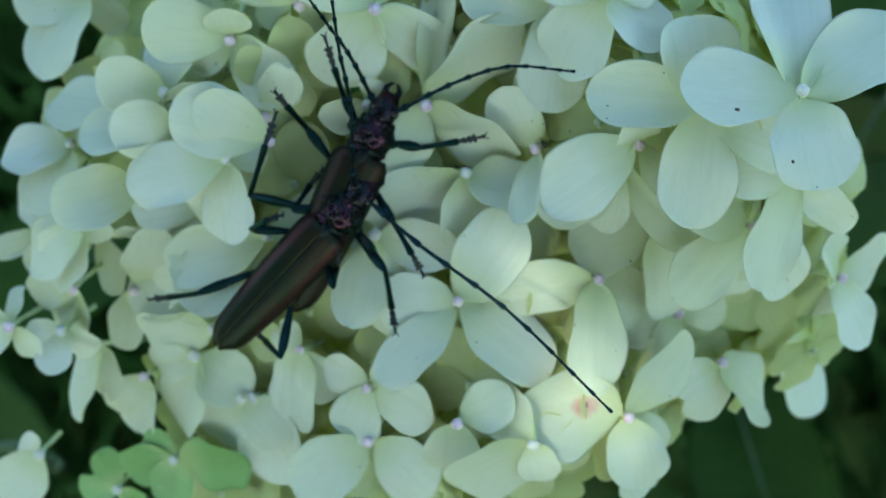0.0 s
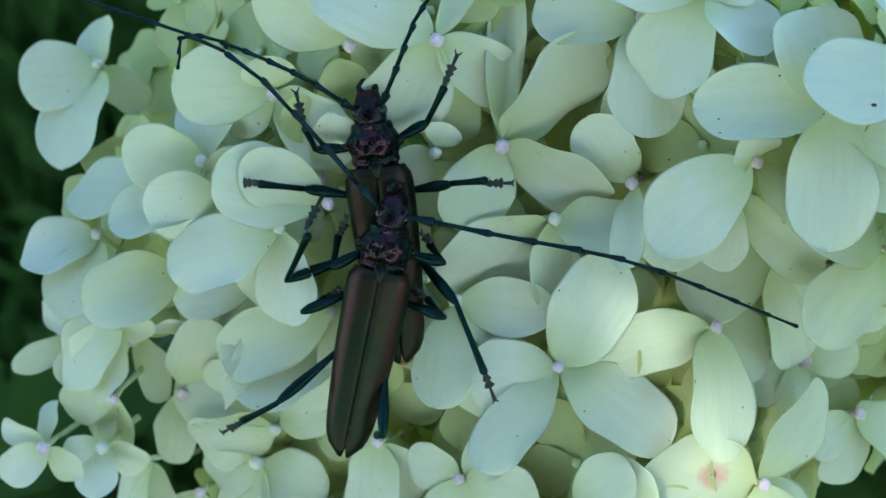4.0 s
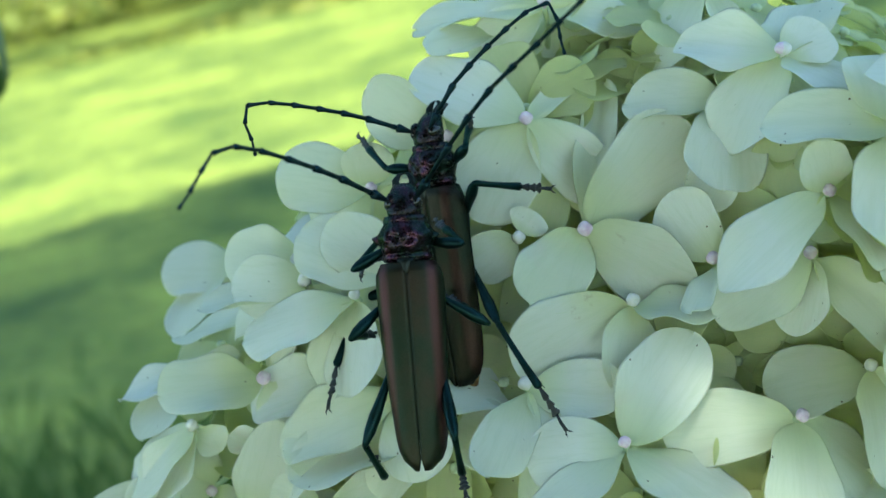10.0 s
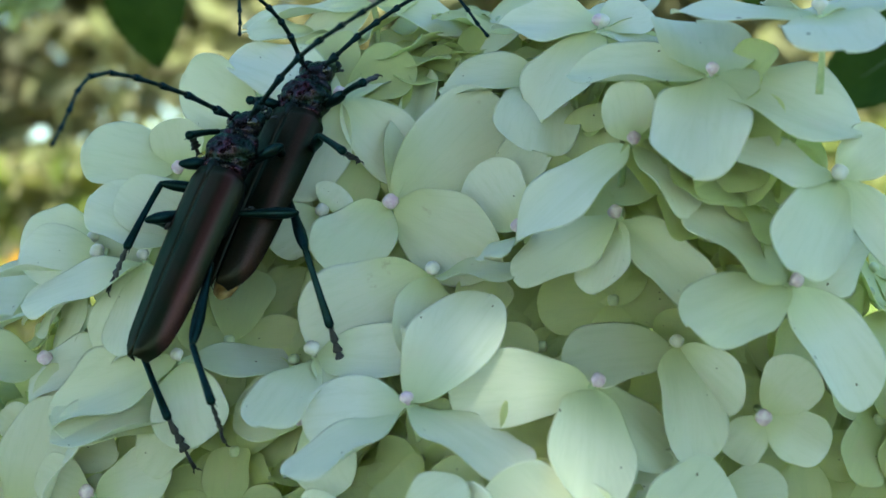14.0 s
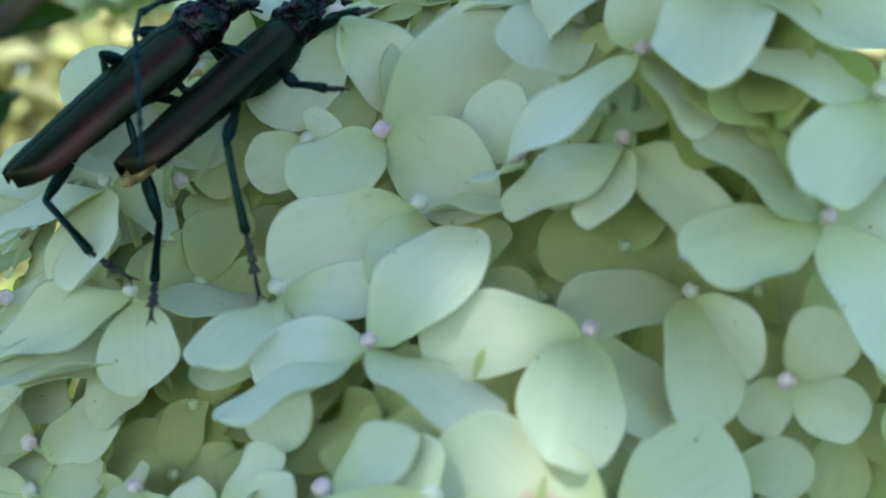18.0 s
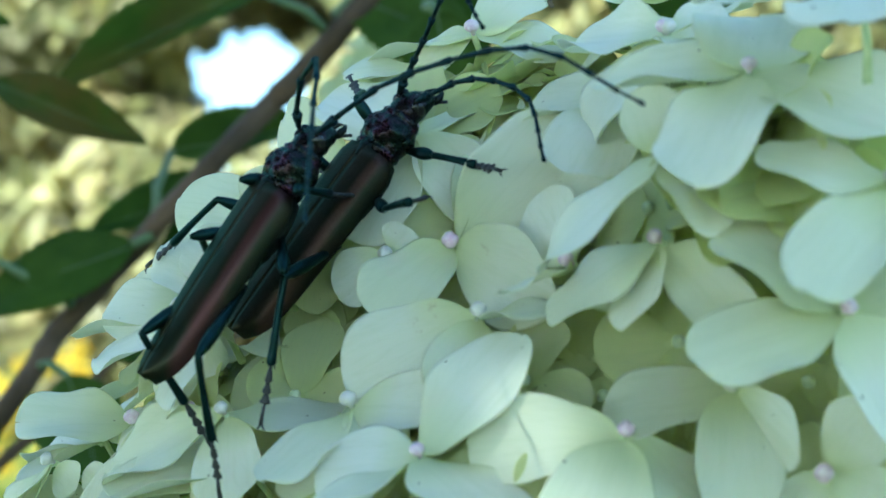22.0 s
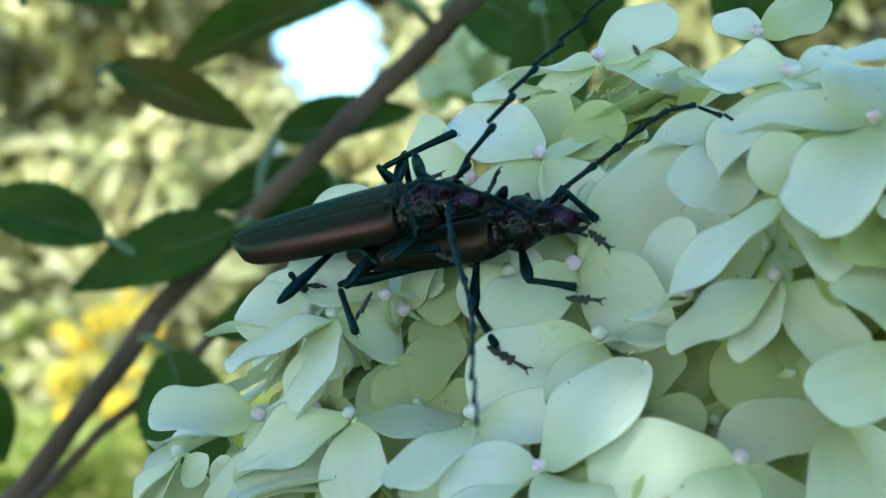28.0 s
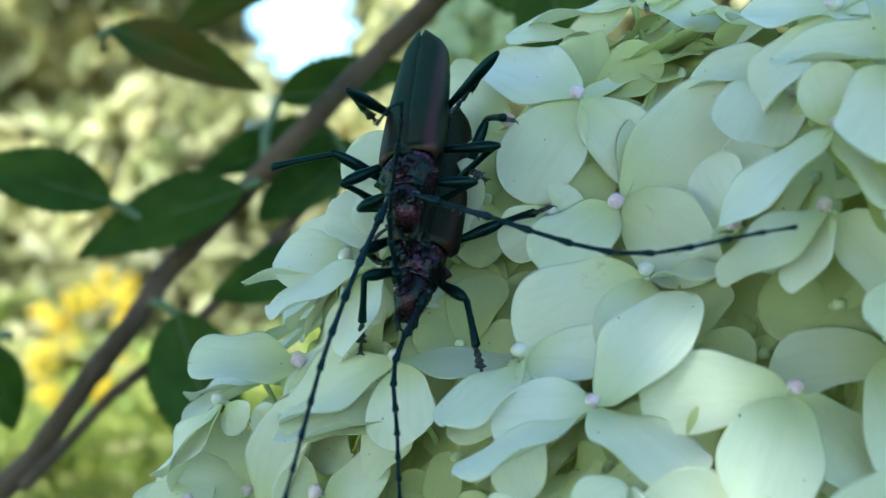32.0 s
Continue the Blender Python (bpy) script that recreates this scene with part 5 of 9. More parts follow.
# the woody axis of the head and its stem down to the ground
bm = tube([AXIS_TOP, (AXIS_TOP + AXIS_LOW) / 2, AXIS_LOW, (0.052, 0.19, 0.79), (0.08, 0.26, 0.35), (0.08, 0.27, -0.02)], [0.0015, 0.003, 0.004, 0.005, 0.006, 0.007], 10)
stem = tagged(new("flower_stem", link(bm, "flower_stem", STALK)), "stout green stem carrying the hydrangea flower head", "stem")


# ---- beetles ----
def elytron(side, length, wide, high):
    """One wing case: a long shell, domed across, closed below, rounded at the tip."""
    bm = bmesh.new()
    rings = []
    for i in range(21):
        v = i / 20
        y = -length * v
        w = wide * min(1.0, (0.80 + 0.20 * min(1, v / 0.06))) * (1 + 0.02 * v - 0.38 * v * v)
        w *= math.sqrt(max(1e-3, 1 - 0.86 * max(0, (v - 0.84) / 0.16) ** 2.6))
        h = high * (0.80 + 0.2 * min(1, v / 0.1)) * (1 - 0.35 * max(0, (v - 0.7) / 0.3) ** 2)
        drop = 0.9 * max(0, (v - 0.1)) ** 1.6
        inner = 0.004 + 0.25 * max(0, (v - 0.95) / 0.05) ** 2
        ring = []
        for k in range(17):
            a = math.pi / 2 * k / 16
            x = inner + (w - inner) * math.sin(a) ** 0.85
            z = -h * (1 - math.cos(a)) ** 1.15 - drop
            for rib in (5.0, 9.5):
                z += 0.05 * math.exp(-((k - rib) / 0.8) ** 2) * min(1, 6 * v) * max(0, 1 - v / 0.9)
            z += 0.03 * math.exp(-((k - 1) / 1.2) ** 2) * (v < 0.95)
            ring.append((side * x, y, z))
        for k in range(15, 0, -2):
            a = math.pi / 2 * k / 16
            ring.append((side * (inner + (w - inner) * math.sin(a) ** 0.85 * 0.95), y, -h * (1 - math.cos(a)) ** 1.15 - drop - 0.25 - 0.25 * math.cos(a)))
        rings.append(ring if side > 0 else ring[::-1])
    return loft(rings, bm)


def thorax():
    rings = []
    for y, r, h in ((0.15, 2.3, 1.75), (0.5, 2.55, 1.95), (1.0, 2.45, 1.9), (1.6, 2.6, 2.05), (2.2, 2.9, 2.2), (2.7, 2.95, 2.2), (3.2, 2.65, 2.1), (3.8, 2.25, 1.9), (4.3, 2.2, 1.75), (4.6, 2.05, 1.6)):
        rings.append(oval(y, 0, -1.9, r, h, 28))
    bm = loft(rings)
    bmesh.ops.subdivide_edges(bm, edges=[e for e in bm.edges], cuts=2, use_grid_fill=True)
    # wrinkled disc with worn knobs, and a groove behind the front rim and before the hind rim
    knobs = ((-1.05, 1.6, 0.42, 0.55), (1.05, 1.6, 0.42, 0.55), (-0.9, 3.15, 0.30, 0.45), (0.9, 3.15, 0.30, 0.45), (0.0, 2.35, 0.22, 0.40), (-1.9, 2.4, 0.22, 0.5), (1.9, 2.4, 0.22, 0.5))
    for v in bm.verts:
        x, y, z = v.co
        if z > -2.5:
            lift = 0.26 * noise.noise(v.co * 0.9) + 0.16 * noise.noise(v.co * 2.1) - 0.10 * abs(noise.noise(v.co * 3.3))
            lift += sum(h * min(1.0, 1.35 * math.exp(-((x - kx) ** 2 + (y - ky) ** 2) / (r * r))) for kx, ky, h, r in knobs)
            lift -= 0.20 * math.exp(-((y - 0.85) / 0.16) ** 2) + 0.22 * math.exp(-((y - 4.0) / 0.16) ** 2)
            v.co.z += lift
    for s in (-1, 1):
        # the side thorn
        tube([(s * 2.4, 2.4, -1.75), (s * 2.95, 2.45, -1.6), (s * 3.3, 2.6, -1.45)], [0.75, 0.45, 0.10], 10, bm)
    return bm


def head(front):
    rings = []
    for y, z, r, h in ((4.3, -1.8, 1.55, 1.35), (4.9, -1.8, 1.7, 1.45), (5.6, -1.85, 1.75, 1.45), (6.3, -2.0, 1.7, 1.4), (6.9, -2.25, 1.45, 1.25), (7.4, -2.6, 1.25, 1.0), (7.9, -2.95, 1.05, 0.7)):
        rings.append(oval(y, 0, z, r, h, 20))
    bm = loft(rings)
    for s in (-1, 1):
        bmesh.ops.create_uvsphere(bm, u_segments=10, v_segments=7, radius=0.62, matrix=pose(s * 1.0, 6.3, -1.1) @ Matrix.Diagonal((0.95, 1.15, 0.7, 1)))
    for v in bm.verts:
        v.co.z += 0.20 * noise.noise(v.co * 1.7) - 0.12 * abs(noise.noise(v.co * 3.1))
    return bm


def mandible(s):
    return tube([(s * 0.75, 7.6, -3.1), (s * 0.85, 8.3, -3.35), (s * 0.45, 8.9, -3.55), (s * 0.05, 9.05, -3.6)], [0.42, 0.36, 0.2, 0.05], 8)


def palp(s):
    return tube([(s * 0.5, 7.6, -3.5), (s * 0.75, 8.2, -4.0), (s * 0.7, 8.6, -4.5)], [0.14, 0.15, 0.17], 6)


def belly(length):
    rings = []
    steps = 26
    for i in range(steps + 1):
        v = i / steps
        y = -4.5 - (length - 6.0) * v
        fold = 0.10 * (abs(((v * 5) % 1) - 0.5) < 0.1)
        r = (2.9 - 1.4 * v * v) * (1 - max(0, v - 0.9) * 5) - fold
        rings.append(oval(y, 0, -2.2 - 0.5 * v, r, 1.75 - 0.75 * v - fold, 18))
    return loft(rings)


def breast():
    return loft([oval(y, 0, -2.4, r, h, 20) for y, r, h in ((0.4, 1.5, 1.2), (0.0, 2.3, 1.8), (-1.5, 2.9, 2.1), (-3.5, 3.05, 2.25), (-5.5, 2.8, 2.1), (-6.6, 2.2, 1.7))])


LEG_LENGTHS = {"F": (4.8, 4.8, 4.2), "M": (6.0, 5.8, 4.6), "H": (9.3, 7.8, 5.3)}
HIPS = ((-1.4, 2.0, -3.0), (1.4, 2.0, -3.0), (-2.2, -3.2, -3.5), (2.2, -3.2, -3.5), (-2.1, -9.0, -3.4), (2.1, -9.0, -3.4))
PAIRS = ("F", "F", "M", "M", "H", "H")


def femur(length):
    return tube([(0, length * v, 0) for v in (-0.03, 0.06, 0.25, 0.5, 0.68, 0.85, 0.96, 1.02)], [0.28, 0.33, 0.37, 0.50, 0.62, 0.56, 0.38, 0.22], 12)


def tibia(length):
    bm = tube([(0, length * v, 0.10 * math.sin(3.1 * v)) for v in (-0.02, 0.05, 0.3, 0.6, 0.9, 0.98, 1.02)], [0.24, 0.33, 0.31, 0.34, 0.43, 0.46, 0.25], 9)
    for s in (-1, 1):
        tube([(s * 0.15, length * 0.97, -0.2), (s * 0.25, length * 1.05, -0.42)], [0.08, 0.02], 5, bm)
    return bm


def tarsus(length):
    bm = bmesh.new()
    at = 0.0
    for share, wide in ((0.30, 0.42), (0.20, 0.50), (0.18, 0.60)):
        l = share * length
        loft([oval(at + l * v, 0, 0, wide * w, 0.24 * w, 8) for v, w in ((0.0, 0.35), (0.35, 0.6), (0.85, 1.0), (1.0, 0.7))], bm)
        at += l * 0.95
    tube([(0, at, 0), (0, at + 0.2 * length, 0.12), (0, length, 0.05)], [0.14, 0.19, 0.22], 6, bm)
    for s in (-1, 1):
        tube([(s * 0.05, length, 0.05), (s * 0.3, length * 1.06, 0.02), (s * 0.42, length * 1.1, -0.22)], [0.09, 0.08, 0.02], 5, bm)
    return bm


ANT_SHARE = (0.075, 0.018, 0.130, 0.115, 0.112, 0.108, 0.104, 0.098, 0.090, 0.080, 0.070)
ANT_BASE = ((-1.3, 6.1, -0.8), (1.3, 6.1, -0.8))


def antenna_joint(length, k):
    r = 0.37 - 0.020 * k
    if k == 0:
        rad = [0.16, 0.26, 0.40, 0.50, 0.34]
    elif k == 1:
        rad = [0.22, 0.26, 0.28, 0.28, 0.22]
    else:
        rad = [r * 0.72, r * 0.74, r * 0.8, r * 1.22, r * 0.9]
    return tube([(0, length * v, 0) for v in (0.0, 0.3, 0.65, 0.92, 1.0)], rad, 8)


def beetle(label, size, length, wide, antenna, shell):
    """A longhorn beetle, built in millimetres round the middle of the wing cases' front edge; y points ahead."""
    b = new("longhorn_beetle")
    b.scale = (size * MM,) * 3
    tagged(b, label, "beetle", "pair of beetles")
    for s in (-1, 1):
        part("wing_case", elytron(s, length, wide, 2.3), shell, b, "bronze-green metallic wing case")
    part("thorax_shield", thorax(), THORAX, b, "knobbly purple metallic neck shield with side thorns")
    h = part("head", head(0), THORAX, b, "dark purple-green head")
    for s in (-1, 1):
        part("mandible", mandible(s), UNDER, h)
        part("palp", palp(s), TARSUS, h)
        bm = bmesh.new()
        bmesh.ops.create_uvsphere(bm, u_segments=14, v_segments=9, radius=0.75, matrix=pose(s * 1.35, 5.8, -1.6) @ Matrix.Diagonal((0.75, 0.9, 1.25, 1)))
        part("eye", bm, EYE, h, "glossy black eye")
    part("scutellum", loft([oval(y, 0, -0.28, r, 0.4, 12) for y, r in ((0.4, 0.9), (0.0, 0.8), (-0.7, 0.45), (-1.3, 0.08))]), UNDER, b)
    part("breast", breast(), UNDER, b, "black underside")
    part("belly", belly(length - 1.5), UNDER, b, "black ringed abdomen")
    legs, ants = [], []
    for hip, pair in zip(HIPS, PAIRS):
        a, c, d = LEG_LENGTHS[pair]
        legs.append((part("femur", femur(a), LEGS, b, "clubbed blue-green thigh"), part("tibia", tibia(c), LEGS, b), part("tarsus", tarsus(d), TARSUS, b, "dark clawed foot")))
    for s in (0, 1):
        ants.append([part("antenna_joint", antenna_joint(antenna * share, k), ANTENNA, b) for k, share in enumerate(ANT_SHARE)])
    return {"thing": b, "legs": legs, "ants": ants, "length": antenna, "rows": []}


MALE = beetle("slim bronze-green longhorn beetle with very long antennae riding its mate", 1.13, 20.3, 3.4, 41.0, ELYTRA)
FEMALE = beetle("dark purple-green longhorn beetle with short antennae on white petals", 1.13, 21.0, 3.6, 24.5, ELYTRA_DULL)
part("tail_tip", loft([oval(y, 0, -2.75, r, h, 14) for y, r, h in ((-18.8, 1.5, 0.8), (-20.2, 1.35, 0.75), (-21.2, 1.0, 0.55), (-21.7, 0.3, 0.2))]), TAIL, FEMALE["thing"], "amber-brown tip of the abdomen")


def stance(who, t, at, legs, left, right):
    """How a beetle stands at a time: its pose, its six legs and the run of both antennae, in its own space."""
    who["rows"].append((t, at, legs, (left, right)))


def leg_pose(hip, joints):
    """Thigh, shin and foot from the hip over the knee and the ankle to the toe."""
    hip, knee, ankle, toe = Vector(hip), *(Vector(j) for j in joints)
    up = Vector((0.11, 0.07, 1))
    return frame_of(knee - hip, up, hip), frame_of(ankle - knee, up, knee), frame_of(toe - ankle, up, ankle)


def antenna_run(base, through_points, total):
    """Poses of the joints along a smooth curve from the base through three points."""
    p = [Vector(base)] + [Vector(q) for q in through_points]
    p = [p[0] * 2 - p[1]] + p + [p[-1] * 2 - p[-2]]
    fine = []
    for i in range(1, 4):
        for k in range(12):
            u = k / 12
            a, b, c, d = p[i - 1:i + 3]
            fine.append(0.5 * (2 * b + (c - a) * u + (2 * a - 5 * b + 4 * c - d) * u * u + (3 * b - a - 3 * c + d) * u ** 3))
    fine.append(p[4])
    run = [0.0]
    for a, b in zip(fine, fine[1:]):
        run.append(run[-1] + (b - a).length)

    def at(s):
        if s >= run[-1]:
            return fine[-1] + (fine[-1] - fine[-2]).normalized() * (s - run[-1])
        k = max(i for i, r in enumerate(run) if r <= s)
        k = min(k, len(fine) - 2)
        return fine[k].lerp(fine[k + 1], (s - run[k]) / max(1e-6, run[k + 1] - run[k]))

    out, s, spot = [], 0.0, Vector(base)
    for share in ANT_SHARE:
        goal = at(s + share * total)
        way = goal - spot
        way = way.normalized() if way.length > 1e-4 else Vector((0, 1, 0))
        out.append(frame_of(way, Vector((0.13, 0.21, 1)), spot))
        spot = spot + way * share * total
        s += share * total
    return out


# stances begin
stance(MALE, 0, pose(-0.01176, 0.03083, 0.98836, 36.5, 33.6, -53.0), (
    ((-4.6, -1.5, -2.1), (-5.4, 1.4, -5.9), (-5.4, 4.6, -3.1)),
    ((6.2, 1.5, -2.9), (4.8, 2.7, 1.6), (3.6, 1.9, -2.4)),
    ((-6.8, -6.9, -2.2), (-5.8, -3.4, 2.4), (-5.2, -2.8, -2.1)),
    ((5.3, -4.0, 1.6), (3.9, -3.4, -4.0), (3.1, -1.0, -0.2)),
    ((-6.1, -16.9, -0.6), (-8.8, -21.7, -6.1), (-10.6, -24.9, -9.9)),
    ((6.5, -14.4, 2.7), (3.8, -16.5, -4.2), (1.8, -18.0, -8.9)),
), (
    (-7.1, 15.1, 11.8), (-11.4, 20.4, 21.3), (-14.6, 25.0, 29.6)), (
    (9.4, 7.4, 3.5), (21.5, 10.4, 10.1), (34.8, 11.9, 18.1)))
stance(FEMALE, 0, pose(-0.00406, 0.03663, 0.99433, 44.1, 27.3, -31.5), (
    ((-5.1, 5.1, -3.4), (-7.4, 7.9, -0.3), (-10.3, 11.3, 0.8)),
    ((6.0, 3.4, -2.9), (9.6, 6.1, -1.2), (12.2, 8.5, 1.6)),
    ((-7.5, -0.4, -3.9), (-10.7, 1.6, 0.5), (-12.6, 3.1, 4.4)),
    ((6.7, -6.0, -0.8), (10.0, -7.8, 3.7), (12.6, -10.1, 0.7)),
    ((-10.3, -9.9, 0.8), (-11.0, -3.1, 4.6), (-11.5, 0.4, 0.7)),
    ((8.0, -11.0, 3.5), (11.0, -15.9, -1.8), (12.3, -17.5, 3.1)),
), (
    (-6.3, 10.6, 6.3), (-10.0, 13.2, 11.4), (-13.2, 15.4, 16.0)), (
    (5.8, 12.4, 2.6), (10.6, 17.2, 5.9), (16.6, 19.8, 9.7)))
stance(MALE, 1, pose(-0.01117, 0.03077, 0.99122, 43.1, 28.3, -39.8), (
    ((-4.6, -1.5, -2.1), (-5.4, 1.4, -5.9), (-5.4, 4.6, -3.1)),
    ((6.2, 2.3, -3.0), (4.2, 4.3, 0.9), (2.5, 4.5, -2.9)),
    ((-6.8, -6.9, -2.4), (-5.2, -5.8, -7.8), (-3.6, -3.3, -4.3)),
    ((6.4, -3.7, 0.7), (5.2, -3.4, -4.9), (4.4, -1.5, -0.8)),
    ((-6.9, -16.6, -0.9), (-9.9, -21.4, -6.3), (-12.0, -24.6, -9.9)),
    ((4.7, -16.0, 2.1), (3.0, -18.3, -5.1), (1.7, -19.8, -10.0)),
), (
    (-5.8, 16.4, 14.7), (-8.5, 21.0, 23.5), (-10.7, 24.7, 31.4)), (
    (9.6, 6.8, 2.5), (23.3, 9.0, 7.9), (36.9, 8.7, 14.0)))
stance(FEMALE, 1, pose(-0.00467, 0.03941, 0.99719, 44.9, 26.6, -13.5), (
    ((-5.8, 3.7, -3.7), (-7.1, 6.7, -0.2), (-7.9, 10.4, 1.5)),
    ((5.7, 3.8, -1.9), (5.6, 7.3, 1.4), (5.9, 11.5, 1.7)),
    ((-7.7, -1.1, -2.3), (-9.8, 0.9, 2.8), (-10.0, 2.3, -1.6)),
    ((7.9, -2.2, -2.1), (11.6, -2.3, 2.5), (15.1, -2.4, 5.4)),
    ((-10.8, -10.8, -0.6), (-9.3, -4.0, -3.9), (-9.3, -0.2, -0.2)),
    ((4.8, -11.6, 5.1), (7.9, -18.5, 3.3), (9.9, -23.3, 2.1)),
), (
    (-10.0, 10.0, 2.5), (-18.0, 12.3, 5.4), (-16.1, 9.9, 8.2)), (
    (1.4, 11.3, 6.7), (1.9, 13.9, 11.1), (2.7, 17.9, 18.6)))
stance(MALE, 2, pose(-0.01114, 0.02991, 0.99187, 54.5, 29.4, -23.0), (
    ((-4.4, -1.7, -2.4), (-4.5, 1.4, -6.0), (-5.1, 4.7, -3.6)),
    ((6.1, 2.5, -2.2), (3.8, 4.7, 1.3), (2.9, 4.7, -2.8)),
    ((-6.8, -7.0, -2.9), (-3.9, -5.6, -7.7), (-2.7, -2.8, -4.3)),
    ((5.9, -3.2, 1.2), (5.3, -3.2, -4.6), (3.5, -1.1, -0.9)),
    ((-7.5, -16.3, -1.4), (-10.6, -20.4, -7.2), (-12.9, -23.2, -11.2)),
    ((2.9, -15.4, 3.3), (2.7, -18.2, -4.0), (2.5, -20.1, -9.0)),
), (
    (-12.8, 18.5, 6.1), (-20.3, 25.0, 10.7), (-26.0, 28.7, 14.3)), (
    (8.6, 7.4, 4.8), (19.8, 10.4, 13.7), (30.3, 11.3, 22.9)))
stance(FEMALE, 2, pose(-0.00694, 0.03987, 0.99845, 48.6, 13.0, -10.7), (
    ((-6.0, 2.1, -1.7), (-6.5, 6.7, -0.3), (-6.9, 9.6, 2.6)),
    ((5.8, 1.7, -1.1), (6.8, 5.8, 1.2), (8.0, 9.8, 1.3)),
    ((-7.8, -1.1, -3.7), (-12.4, -0.0, -0.3), (-14.5, 0.2, -2.6)),
    ((7.2, -1.7, -0.6), (11.0, -2.7, 3.7), (14.2, -3.7, 0.6)),
    ((-10.9, -10.6, -0.8), (-8.6, -4.1, -4.6), (-7.1, 0.5, -2.5)),
    ((5.6, -13.9, 3.7), (7.0, -21.0, 1.0), (7.9, -26.0, -0.8)),
), (
    (-9.3, 11.7, 1.8), (-17.1, 14.9, 4.2), (-14.9, 11.7, 6.4)), (
    (3.7, 13.7, 3.8), (8.2, 19.3, 8.5), (10.7, 22.7, 11.4)))
stance(MALE, 3, pose(-0.01194, 0.03022, 0.99239, 54.0, 24.4, -26.6), (
    ((-4.6, -1.4, -2.1), (-5.3, 1.1, -6.2), (-5.5, 4.4, -3.6)),
    ((6.2, 2.0, -2.6), (4.3, 2.5, -7.0), (2.4, 4.3, -3.7)),
    ((-7.0, -6.7, -2.5), (-5.0, -6.1, -7.9), (-3.5, -3.4, -4.4)),
    ((6.4, -2.9, 0.8), (4.9, -3.0, -4.8), (3.4, -0.9, -1.1)),
    ((-7.7, -16.0, -0.9), (-11.3, -20.6, -6.0), (-13.5, -23.5, -9.9)),
    ((3.4, -15.4, 3.2), (2.5, -18.2, -4.0), (1.8, -20.1, -8.9)),
), (
    (-10.6, 13.8, 0.3), (-19.4, 19.5, 1.5), (-34.5, 22.3, 4.4)), (
    (9.1, 7.0, 3.1), (21.8, 8.8, 9.6), (34.9, 8.6, 17.2)))
stance(FEMALE, 3, pose(-0.00817, 0.04004, 0.99901, 54.5, 7.5, -14.1), (
    ((-6.2, 2.2, -2.7), (-7.0, 5.9, 0.3), (-7.0, 8.4, 3.7)),
    ((5.7, 4.2, -3.3), (7.3, 8.1, -1.1), (9.0, 12.8, 0.2)),
    ((-8.0, -1.6, -3.3), (-11.5, 0.4, 0.9), (-13.4, 0.6, -1.3)),
    ((7.5, -3.2, -0.7), (10.9, -3.8, 3.9), (13.4, -5.5, 0.4)),
    ((-11.1, -10.9, -2.1), (-8.2, -3.9, -0.4), (-6.1, 0.2, -3.1)),
    ((6.1, -14.2, 3.2), (7.3, -21.6, 1.0), (8.1, -26.7, -0.4)),
), (
    (-7.3, 11.4, 2.4), (-16.2, 17.0, 7.1), (-17.4, 15.3, 8.7)), (
    (5.3, 15.1, 4.1), (9.1, 20.4, 7.7), (11.2, 23.5, 9.9)))
stance(MALE, 6, pose(-0.01467, 0.03202, 0.99676, 47.6, 16.1, -19.1), (
    ((-5.8, 0.1, -2.7), (-4.3, 2.5, -6.6), (-2.9, 4.4, -3.1)),
    ((6.2, 1.6, -2.8), (5.2, 3.4, -7.2), (3.9, 4.9, -3.5)),
    ((-7.2, -5.5, -1.2), (-5.4, -4.2, -6.5), (-3.9, -3.1, -7.2)),
    ((7.9, -5.0, -3.2), (6.1, -3.7, -8.5), (4.4, -2.3, -4.5)),
    ((-8.0, -16.1, -2.1), (-10.5, -20.2, -8.3), (-12.1, -22.8, -12.6)),
    ((3.5, -18.1, -2.1), (3.1, -17.9, -9.9), (2.8, -16.3, -4.8)),
), (
    (-11.5, 14.3, 5.4), (-18.1, 19.1, 9.6), (-29.4, 21.2, 15.7)), (
    (13.7, 5.8, -0.2), (27.7, 5.7, 0.4), (42.1, 2.3, 1.1)))
stance(FEMALE, 6, pose(-0.01044, 0.04196, 1.00354, 46.8, 2.6, -13.6), (
    ((-6.1, 2.6, -2.3), (-5.7, 4.8, 1.9), (-6.0, 6.8, -1.8)),
    ((5.8, 2.6, -1.1), (9.2, 5.3, 0.9), (11.5, 6.9, 4.0)),
    ((-7.8, -1.4, -2.6), (-13.3, -2.3, -0.8), (-14.4, -2.8, -2.3)),
    ((6.6, -1.0, -0.1), (10.5, 1.4, 3.5), (12.8, 3.4, 0.0)),
    ((-11.1, -10.9, -2.0), (-7.3, -8.8, 4.5), (-5.7, -7.3, -0.3)),
    ((7.2, -16.2, -0.6), (9.9, -20.0, 5.7), (11.3, -23.0, 1.5)),
), (
    (-7.2, 10.0, 2.7), (-16.1, 11.4, 7.4), (-14.8, 6.7, 9.4)), (
    (6.2, 10.4, 6.4), (10.6, 12.4, 11.9), (14.1, 14.0, 16.5)))
